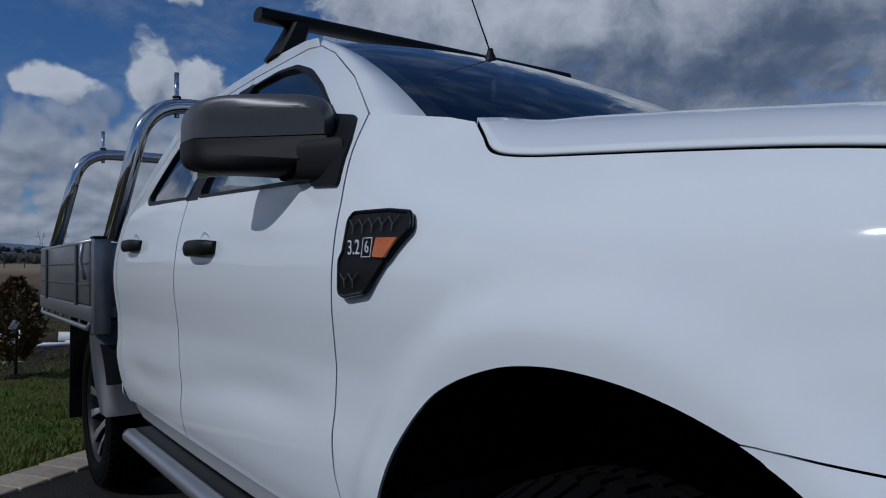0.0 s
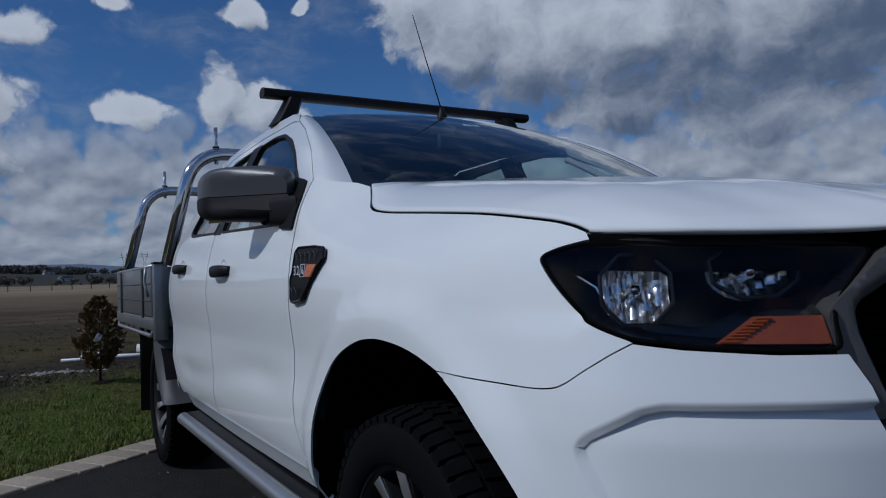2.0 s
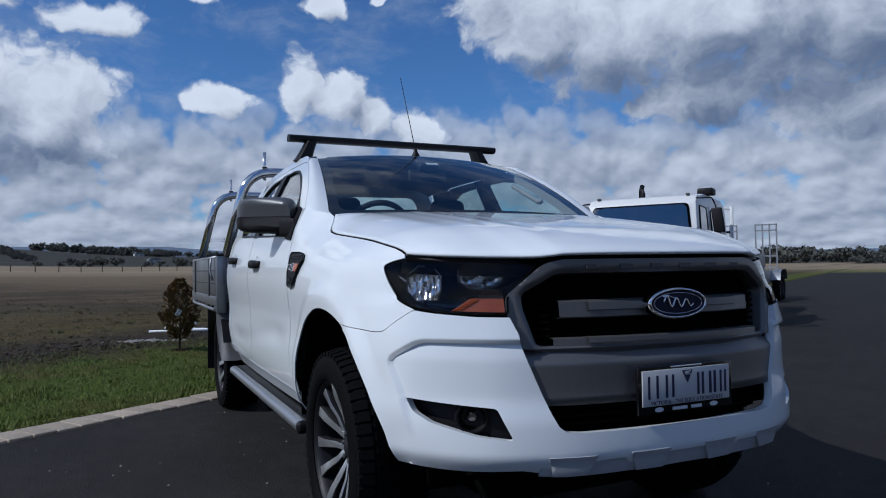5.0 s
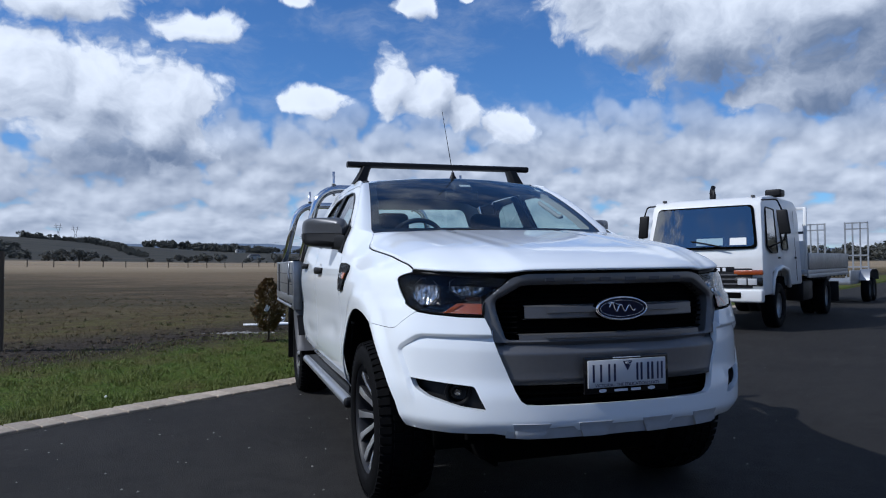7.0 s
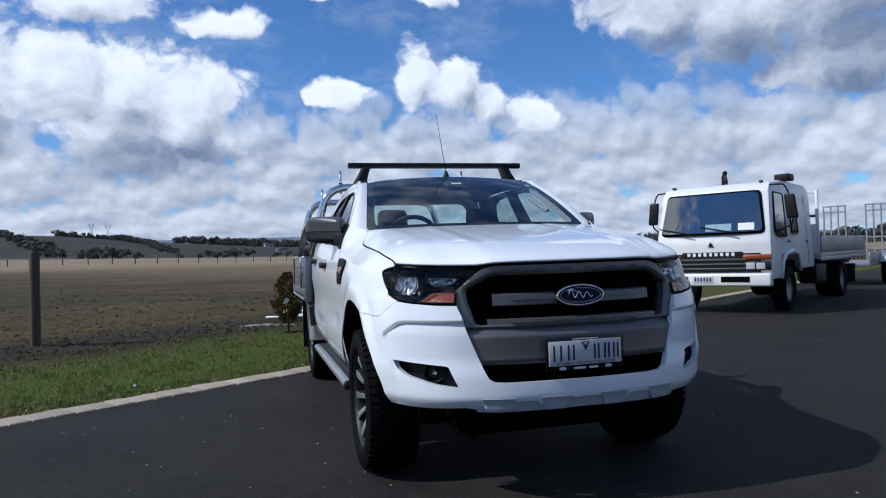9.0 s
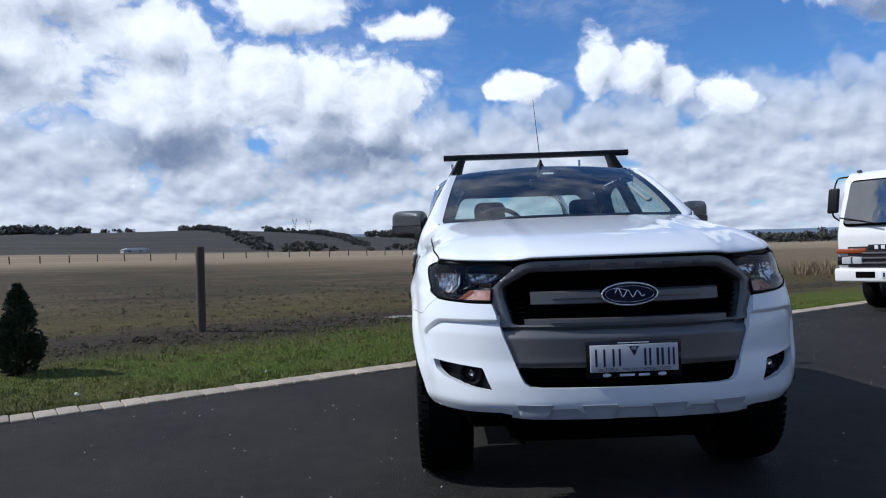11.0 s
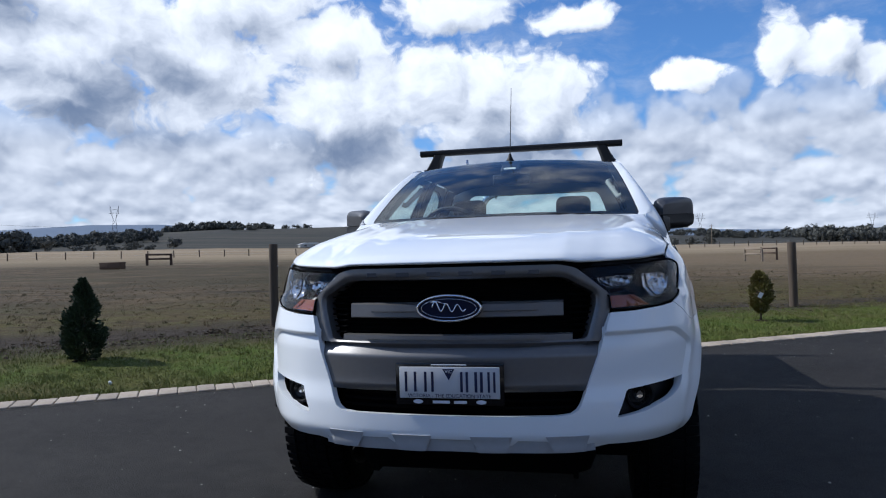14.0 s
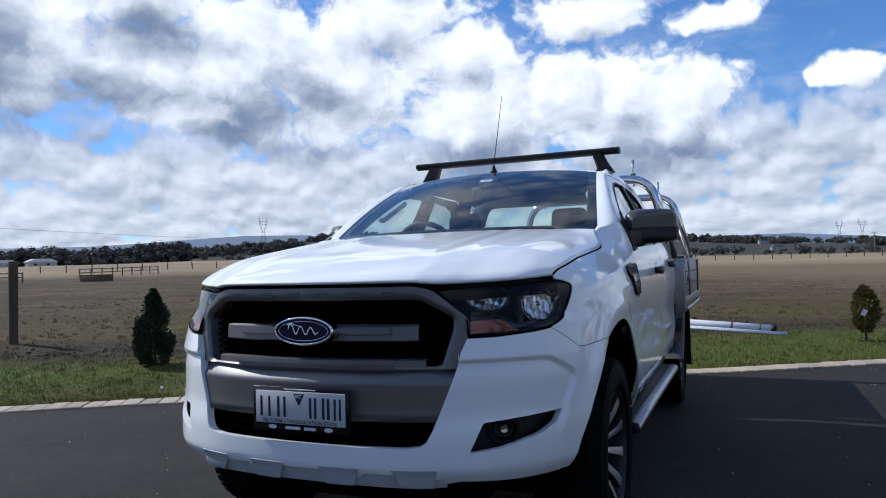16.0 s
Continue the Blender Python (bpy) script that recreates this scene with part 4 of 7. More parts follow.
pair("cab_corner", lambda: sheet(corner, body, 0.022), WHITE)
rail = side([(1.21, 1.686), (1.30, 1.706), (1.735, 1.718), (2.26, 1.711), (2.40, 1.680), (2.44, 1.745), (2.10, 1.765), (1.60, 1.765), (1.38, 1.752), (1.27, 1.730)])
pair("roof_rail", lambda: sheet(rail, lambda u, z: body(u, z), 0.02), WHITE)
pair("sill", lambda: sheet(side([(0.60, 0.44), (0.655, 0.508), (1.2, 0.508), (2.0, 0.508), (2.56, 0.508), (2.70, 0.495), (2.66, 0.43), (1.5, 0.43)]), lambda u, z: body(u, z, 0.010), 0.03), WHITE)
for doors, win, mat, ring in ((fd, win_f, GLASS, 0.013), (rd, win_r, GLASS_DARK, 0.013)):
    cu = sum(p[0] for p in win) / len(win)
    cz = sum(p[1] for p in win) / len(win)
    grow = [(u + ring * (u - cu) / math.hypot(u - cu, z - cz), z + ring * (z - cz) / math.hypot(u - cu, z - cz)) for u, z in win]
    shrink = [(u - 0.006 * (u - cu) / math.hypot(u - cu, z - cz), z - 0.006 * (z - cz) / math.hypot(u - cu, z - cz)) for u, z in win]
    glass = sheet(win, lambda u, z: body(u, z, 0.010), 0.06, depth=0)
    trim = sheet(grow, lambda u, z: body(u, z, -0.003), 0.03, holes=[shrink], depth=0.016)
    for d, g, t in zip(doors, (glass, mirrored(glass)), (trim, mirrored(trim))):
        part("window_glass", g, mat, d, "tinted side glass").visible_shadow = False
        part("window_trim", t, BLACK, d, "black window surround")

pair("b_pillar_cover", lambda: sheet(side([(1.685, 1.286), (1.815, 1.292), (1.835, 1.684), (1.692, 1.684)]), lambda u, z: body(u, z, -0.002), 0.04, depth=0.006), BLACK, "black pillar cover between the side windows")

# A-pillars
def pillar():
    inner = [screen(1, t) + Vector((0.004, 0.0, 0.001)) for t in np.linspace(0.10, 1.0, 26)]
    ys = np.linspace(0.692, 1.21, 26)
    zs = np.interp(ys, [0.692, 0.86, 1.06, 1.21], [1.388, 1.512, 1.626, 1.690])
    outer = [body(uy(y), z) for y, z in zip(ys, zs)]
    rows = []
    for a, b in zip(inner, outer):
        n = Vector((0.75, -0.45, 0.5)).normalized()
        rows.append([a.lerp(b, t) + n * 0.016 * math.sin(math.pi * t) for t in np.linspace(0, 1, 9)] + [b - Vector((0.014, 0, 0.004))])
    rows.insert(0, [p + Vector((-0.010, -0.045, -0.030)) for p in rows[0]])
    return grid_mesh(rows, flip=True)


pair("a_pillar", pillar, WHITE)

# roof, screen, bonnet
roof_line = [(-0.61, 1.278), (-0.3, 1.256), (0, 1.250), (0.3, 1.256), (0.61, 1.278), (0.662, 1.36), (0.672, 1.6), (0.672, 2.1), (0.660, 2.44), (0.62, 2.66), (0.4, 2.70), (-0.4, 2.70), (-0.62, 2.66), (-0.660, 2.44), (-0.672, 2.1), (-0.672, 1.6), (-0.662, 1.36)]
roof = part("roof", sheet(roof_line, roof_at, 0.04, depth=0.02), WHITE, car)
ws = part("windscreen", sheet([(-1, 0), (1, 0), (1, 1), (-1, 1)], lambda s, t: screen(s, t), 0.08, depth=0), GLASS, car, "raked tinted windscreen")
ws.visible_shadow = False
part("windscreen_border", sheet([(-1.01, -0.01), (1.01, -0.01), (1.01, 1.01), (-1.01, 1.01)], lambda s, t: screen(s, t) + Vector((0, 0.004, -0.004)), 0.05, holes=[rounded([(-0.935, 0.12), (0.935, 0.12), (0.94, 0.94), (-0.94, 0.94)], 0.06)], depth=0), BLACK, ws, "black ceramic glass border")
def bonnet_panel():
    """The bonnet as one smooth net from its front edge to the screen's foot."""
    xe0, xe1, ye0, ye1 = EDGE[0, 0] - 0.0045, EDGE[-1, 0] - 0.0045, EDGE[0, 1], EDGE[-1, 1]
    across = np.concatenate((np.linspace(-1, -0.5, 27), np.linspace(-0.5, 0.5, 31)[1:-1], np.linspace(0.5, 1, 27)))
    ts = np.concatenate((np.linspace(0, 0.06, 9), np.linspace(0.06, 1, 44)[1:]))
    rise = ([0, 0.012, 0.04, 0.12, 0.3, 0.6, 0.9, 1.25], [0, 0.009, 0.023, 0.047, 0.083, 0.128, 0.168, 0.212])

    def at(k, t, xe, ye):
        yf = float(hermite(*FRONT_EDGE, abs(k) * xe0)) + (ye0 - float(hermite(*FRONT_EDGE, xe0))) * float(ease(0.88, 1, abs(k)))
        yb = 0.37 + (ye1 - 0.37) * abs(k) ** 2.2
        y = yf + (yb - yf) * t
        x = k * xe
        back = float(ease(0.0, 0.30, y - yf))
        z = float(hermite(*FRONT_Z, abs(k) * xe0)) + float(hermite(*rise, y - yf))
        z += 0.022 * float(ease(0.24, 0.54, abs(x))) * back + 0.005 * back + 0.006 * float(1 - ease(0.29, 0.35, abs(x))) * back
        return Vector((x, y, z))

    rows = []
    for t in ts:
        ye = ye0 + (ye1 - ye0) * t
        xe = float(np.interp(ye, EDGE[:, 1], EDGE[:, 0])) - 0.0055
        fix = float(np.interp(ye, EDGE[:, 1], EDGE[:, 2])) + 0.0085 - at(1, t, xe, ye).z
        row = []
        for k in across:
            p = at(k, t, xe, ye)
            p.z += fix * max(0.0, (abs(k) - 0.76) / 0.24) ** 1.7
            row.append(p)
        rows.append(row)
    # rolled front lip, and edges turned down at the sides and back
    lip = [[p + Vector((0, dy, dz)) for p in rows[0]] for dy, dz in ((0.030, -0.012), (0.005, -0.011), (-0.002, -0.007), (-0.002, -0.003))]
    rows = lip + rows + [[p + Vector((0, 0.004, -0.02)) for p in rows[-1]]]
    rows = [[r[0] + Vector((0.03, 0, -0.004)), r[0] + Vector((0.001, 0, -0.005))] + r + [r[-1] + Vector((-0.001, 0, -0.005)), r[-1] + Vector((-0.03, 0, -0.004))] for r in rows]
    return grid_mesh(rows)


# dark filler strips give the bonnet's side and front gaps their shade
pair("bonnet_seal", lambda: grid_mesh([[Vector((x - a, y, z - b)) for a, b in ((0.003, 0.010), (0.009, -0.003), (0.011, -0.0075), (0.05, -0.0075))] for x, y, z in EDGE]), DARK, "dark filler standing for the shade in the gap under the bonnet's edge")
part("bonnet_front_seal", grid_mesh([[Vector((x, float(hermite(*FRONT_EDGE, abs(x))) + dy, float(hermite(*FRONT_Z, abs(x))) + dz)) for dy, dz in ((0.05, -0.004), (0.035, -0.012), (0.03, -0.03), (0.05, -0.07))] for x in np.linspace(-0.80, 0.80, 61)]), DARK, car, "dark filler standing for the shade under the bonnet's front edge")
part("bonnet", bonnet_panel(), WHITE, car, "bonnet with two long raised creases", angle=40)

# bumper
lip = [fr(0.0, 0.500), fr(0.085, 0.500), fr(0.115, 0.472), fr(0.21, 0.472), fr(0.24, 0.497), fr(0.34, 0.494), fr(0.37, 0.462), fr(0.47, 0.456), fr(0.55, 0.470), fr(0.70, 0.462), fr(0.80, 0.462)]
right = lip + side([(-0.48, 0.465)][::-1]) + side(ARCH_FRONT[::-1])[1:] + side(spline([(-0.22, 0.890), (-0.30, 0.8855), (-0.38, 0.882), (-0.436, 0.8825), (-0.4665, 0.8900), (-0.501, 0.9150), (-0.536, 0.9405), (-0.561, 0.9575)])) + [fr(0.76, 0.948), fr(0.66, 0.938), fr(0.572, 0.936)]
right += [fr(0.556, 0.89), fr(0.543, 0.845), fr(0.530, 0.80), fr(0.492, 0.70), fr(0.470, 0.64), fr(0.452, 0.603), fr(0.43, 0.588), fr(0.38, 0.583)]
bumper_line = right + [(-u, z) for u, z in right[::-1][:-1]]
fog = rounded([fr(0.834, 0.682), fr(0.62, 0.660), fr(0.582, 0.565), fr(0.68, 0.577), fr(0.785, 0.612), fr(0.822, 0.642)][::-1], 0.012)
fog_other = [(-u, z) for u, z in fog][::-1]
def fold_lines(d):
    line = [q for q in offset_line(FOLD[1:], d) if q[1] > 0.696]
    return [line, [(-u, z) for u, z in line]]


bumper = part("front_bumper", sheet(bumper_line, body, 0.011, holes=[fog, fog_other], depth=0.03, creases=[l for d in (-0.0125, -0.005, 0.005, 0.0125) for l in fold_lines(d)]), WHITE, car, "white bumper with folded edges and fog lamp pockets", angle=11)


def insert_surf(u, z):
    return body(u, z, 0.012 + 0.7 * max(0, z - 0.790))


grey_half = [fr(0.0, 0.664), fr(0.20, 0.664), fr(0.474, 0.660), fr(0.494, 0.70), fr(0.533, 0.80), fr(0.545, 0.838)]
edge_u, edge_z = [p[0] for p in grey_half[2:]], [p[1] for p in grey_half[2:]]
rows = []
for z in (0.662, 0.664, 0.69, 0.72, 0.75, 0.770, 0.780, 0.787, 0.792, 0.798, 0.806, 0.816, 0.828, 0.842):
    wide = float(np.interp(z, edge_z, edge_u))
    back = 0.03 if z == 0.662 else 0.0
    rows.append([insert_surf(k * wide, max(z, 0.664)) + Vector((0, back, 0)) for k in np.linspace(-1, 1, 81)])
part("bumper_insert", grid_mesh(rows, flip=True), GREY, car, "grey satin plastic bumper insert", angle=60)
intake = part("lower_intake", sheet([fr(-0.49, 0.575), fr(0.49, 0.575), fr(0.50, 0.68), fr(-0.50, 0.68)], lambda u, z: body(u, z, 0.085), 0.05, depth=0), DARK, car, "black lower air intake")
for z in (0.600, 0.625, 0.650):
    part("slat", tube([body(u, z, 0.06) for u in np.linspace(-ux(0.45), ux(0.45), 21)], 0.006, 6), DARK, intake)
# bumper's turned-under lower edge
part("skid_edge", sheet([fr(-0.50, 0.452), fr(-0.42, 0.446), fr(0, 0.452), fr(0.42, 0.446), fr(0.50, 0.452), fr(0.50, 0.52), fr(-0.50, 0.52)], lambda u, z: body(u, 0.50, 0.010 + 0.35 * max(0, 0.485 - z)) + Vector((0, 0, z - 0.50)), 0.03, depth=0.012), PALE_PLASTIC, car, "pale grey skid edge under the bumper")

for x in (-0.41, -0.145, 0.145, 0.41):
    part("skid_pad", sheet([fr(x - 0.075, 0.512), fr(x - 0.050, 0.452), fr(x + 0.050, 0.452), fr(x + 0.075, 0.512)], lambda u, z: body(u, max(z, 0.49), -0.003 + 0.30 * max(0, 0.47 - z)) + Vector((0, 0, min(0, z - 0.49))), 0.014, depth=0.02), PALE_PLASTIC, car, "pale grey skid pad", angle=30)

# fog lamps
for s in (1, -1):
    pocket = part("fog_pocket", sheet([fr(0.56, 0.545), fr(0.85, 0.58), fr(0.86, 0.70), fr(0.58, 0.68)], lambda u, z: body(u, z, 0.062), 0.04, depth=0) if s > 0 else
                  mirrored(sheet([fr(0.56, 0.545), fr(0.85, 0.58), fr(0.86, 0.70), fr(0.58, 0.68)], lambda u, z: body(u, z, 0.062), 0.04, depth=0)), BLACK, car, "black fog lamp pocket")
    c = body(ux(0.685), 0.627, 0.045)
    m = Matrix.Translation((s * c.x, c.y, c.z)) @ Matrix.Rotation(radians(s * 18), 4, "Z")
    bm = lathe([(0.0, 0.018), (0.030, 0.014), (0.040, 0.0), (0.046, -0.012), (0.050, -0.010), (0.050, 0.02)], "y", 32)
    bmesh.ops.transform(bm, matrix=m, verts=bm.verts)
    lamp = part("fog_lamp", bm, LAMP_BEZEL, pocket, "round fog lamp")
    bm = lathe([(0.0, -0.004), (0.012, -0.006), (0.020, 0.002), (0.023, 0.014)], "y", 20)
    bmesh.ops.transform(bm, matrix=m, verts=bm.verts)
    part("bulb", bm, CHROME, lamp, "bright lamp centre")
    bm = lathe([(0.040, 0.0), (0.046, -0.014), (0.052, -0.014), (0.054, 0.015)], "y", 32)
    bmesh.ops.transform(bm, matrix=m, verts=bm.verts)
    part("bezel", bm, BLACK, pocket)

# grille
GR_Y = ([0, 0.2, 0.4, 0.565, 0.65], [-0.868, -0.858, -0.815, -0.748, -0.68])


def grille_at(x, z, back=0.0):
    return Vector((x, float(hermite(*GR_Y, abs(x))) + back + 0.10 * (z - 0.84), z))


def sym(pts):
    return pts + [(-x, z) for x, z in pts[::-1]]


outer = rounded(sym([(0.545, 0.836), (0.570, 0.945), (0.572, 1.000), (0.455, 1.100), (0.395, 1.114)]), 0.02)
inner = rounded(sym([(0.468, 0.842), (0.487, 0.850), (0.520, 0.965), (0.521, 1.006), (0.415, 1.066), (0.385, 1.070)]), 0.02)


def surround_at(x, z):
    p = np.array([[x, z]])
    d = float(edge_distance(inner, p)[0])
    return grille_at(x, z, -0.004 + 0.014 * float(1 - ease(0.0, 0.016, d)))


grille = part("grille_surround", sheet(outer, surround_at, 0.010, holes=[inner], depth=0.05), GREY, car, "grey satin six-sided grille surround")
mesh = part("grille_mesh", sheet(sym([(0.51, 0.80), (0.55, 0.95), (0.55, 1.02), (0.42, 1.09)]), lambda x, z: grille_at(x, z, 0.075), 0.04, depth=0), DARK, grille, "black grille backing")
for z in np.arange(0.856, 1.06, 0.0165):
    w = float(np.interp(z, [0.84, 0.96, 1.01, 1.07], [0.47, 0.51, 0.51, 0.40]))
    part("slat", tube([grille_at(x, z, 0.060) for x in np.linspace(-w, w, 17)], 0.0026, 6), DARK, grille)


def bar(z0, z1, w, back):
    rows = []
    for x in np.linspace(-w, w, 41):
        h = (z1 - z0) / 2
        c = (z0 + z1) / 2
        rows.append([grille_at(x, c + a * h, back + b) for a, b in ((-1, 0.04), (-1, 0.006), (-0.86, 0), (0.80, 0), (1, 0.010), (1, 0.04))])
    bm = grid_mesh(rows)
    bmesh.ops.holes_fill(bm, edges=[e for e in bm.edges if e.is_boundary], sides=20)
    bmesh.ops.recalc_face_normals(bm, faces=bm.faces[:])
    return bm


part("grille_bar", bar(0.927, 0.984, 0.405, 0.020), GREY, grille, "satin grey bar", angle=12)
part("grille_bar", bar(0.838, 0.866, 0.435, 0.010), GREY, grille, "satin grey bar", angle=12)
part("bar_face", bar(0.951, 0.980, 0.315, 0.009), GREY, grille, "satin grey face strip", angle=12)
part("bar_face", bar(0.850, 0.868, 0.330, 0.000), GREY, grille, "satin grey face strip", angle=12)
for s in (1, -1):
    bm = bmesh.new()
    for z in np.arange(0.87, 1.05, 0.022):
        box(0.085, 0.012, 0.007, (0, 0, 0), 0.002, 1, bm, Matrix.Translation(grille_at(s * 0.465, z, 0.045)) @ Matrix.Rotation(radians(s * 28), 4, "Z"))
    part("side_louvre", bm, DARK, grille, "black louvres at the grille's end")
# pressed marks along the surround's head, plain shapes
for i in range(6):
    x = -0.30 + 0.12 * i
    part("pressed_mark", box(0.052, 0.004, 0.016, grille_at(x, 1.090, -0.0045), 0.001, 1), GREY_MIRROR, grille)
# oval badge, a plain shape
c = grille_at(0, 0.966, -0.016)
ring = []
for a in np.linspace(0, 2 * math.pi, 48, endpoint=False):
    k = Vector((math.cos(a), 0, math.sin(a)))
    ring.append([c + Vector((k.x * (0.118 + o), b, k.z * (0.047 + o))) for o, b in ((-0.005, 0.0), (-0.004, -0.005), (-0.002, -0.007), (0.002, -0.005), (0.005, 0.004), (0.006, 0.03))])
badge = part("oval_badge", grid_mesh(ring, closed_u=True), CHROME, car, "chrome-rimmed dark blue oval badge")
bm = bmesh.new()
bm.faces.new([bm.verts.new(c + Vector((0.112 * math.cos(a), -0.001, 0.041 * math.sin(a)))) for a in np.linspace(0, 2 * math.pi, 40, endpoint=False)])
part("badge_field", bm, material("badge_blue", (0.004, 0.008, 0.03), 0.35, spec=0.2, vary=0.05), badge)
part("badge_inner_line", tube([c + Vector((0.102 * math.cos(a), -0.002, 0.034 * math.sin(a))) for a in np.linspace(0, 2 * math.pi, 49)], 0.0011, 6), CHROME, badge)
part("badge_mark", tube([c + Vector((-0.062 + 0.124 * t, -0.003, (0.017 - 0.006 * t) * math.sin(19.0 * t - 0.4) + 0.010 * (1 - t) ** 3)) for t in np.linspace(0, 1, 60)], 0.0036, 8, taper=0.7), CHROME, badge, "chrome wave mark")
part("badge_mark", tube([c + Vector((-0.066 + 0.055 * t, -0.003, 0.021 + 0.004 * math.sin(5.0 * t))) for t in np.linspace(0, 1, 12)], 0.0032, 8, taper=0.5), CHROME, badge, "chrome stroke")

# number plate with its letters as bars
plate = part("number_plate_frame", box(0.396, 0.012, 0.152, (0, -0.896, 0.697), 0.004), BLACK_GLOSS, car, "black dealer plate frame")
part("number_plate", box(0.366, 0.006, 0.112, (0, -0.903, 0.703), 0.002), PLATE, plate, "white plate with dark blue characters as bars")
for x, w in ((-0.158, 0.009), (-0.124, 0.009), (-0.060, 0.009), (-0.086, 0.009), (0.046, 0.009), (0.066, 0.009), (0.098, 0.010), (0.118, 0.010), (0.144, 0.008), (0.164, 0.008)):
    part("bar", box(w, 0.003, 0.072, (x, -0.9068, 0.706), 0.0008, 1), NAVY, plate)
bm = prism([(-0.022, 0.752), (0.022, 0.752), (0.0, 0.712)], 0.003, lambda a, b, c: Vector((a, -0.9055 - c, b)))
part("triangle", bm, NAVY, plate)
for x, w in ((-0.030, 0.062), (0.040, 0.046)):
    part("bar", box(w, 0.002, 0.010, (x, -0.9025, 0.633), 0.0005, 1), PRINT, plate)
part("bar", box(0.13, 0.002, 0.0035, (0, -0.9025, 0.766), 0.0005, 1), PRINT, plate)
for x in (-0.115, 0.115):
    bm = bmesh.new()
    bm.faces.new([bm.verts.new((x + 0.018 * math.cos(a), -0.9025, 0.634 + 0.0075 * math.sin(a))) for a in np.linspace(0, 2 * math.pi, 20, endpoint=False)])
    part("oval_mark", bm, PRINT, plate)

# headlamps
def octagon(w, h):
    return [(w * math.cos(a) * 1.04, h * math.sin(a) * 1.04) for a in (math.pi / 8 + k * math.pi / 4 for k in range(8))]


def reflector(w, h, cols):
    """An eight-sided bowl of upright chrome flutes, open towards -y."""
    n = cols * 6
    rows = []
    for j in range(19):
        z = h * 1.1 * (j / 9 - 1)
        row = []
        for i in range(n + 1):
            x = w * 1.1 * (2 * i / n - 1)
            f = (i % 6) / 6 if i < n else 1.0
            flute = 0.0050 * (1 - (2 * f - 1) ** 2) + 0.0022 * math.sin(9.0 * z / h + 1.7 * (i // 6))
            row.append((x, 0.048 * (1 - 0.55 * (x / w) ** 2 - 0.45 * (z / h) ** 2) - flute, z))
        rows.append(row)
    bm = grid_mesh(rows)
    pts = octagon(w, h)
    for (x0, z0), (x1, z1) in zip(pts, pts[1:] + pts[:1]):
        bmesh.ops.bisect_plane(bm, geom=bm.verts[:] + bm.edges[:] + bm.faces[:], plane_co=(x0, 0, z0), plane_no=(z1 - z0, 0, -(x1 - x0)), clear_outer=True)
    return bm


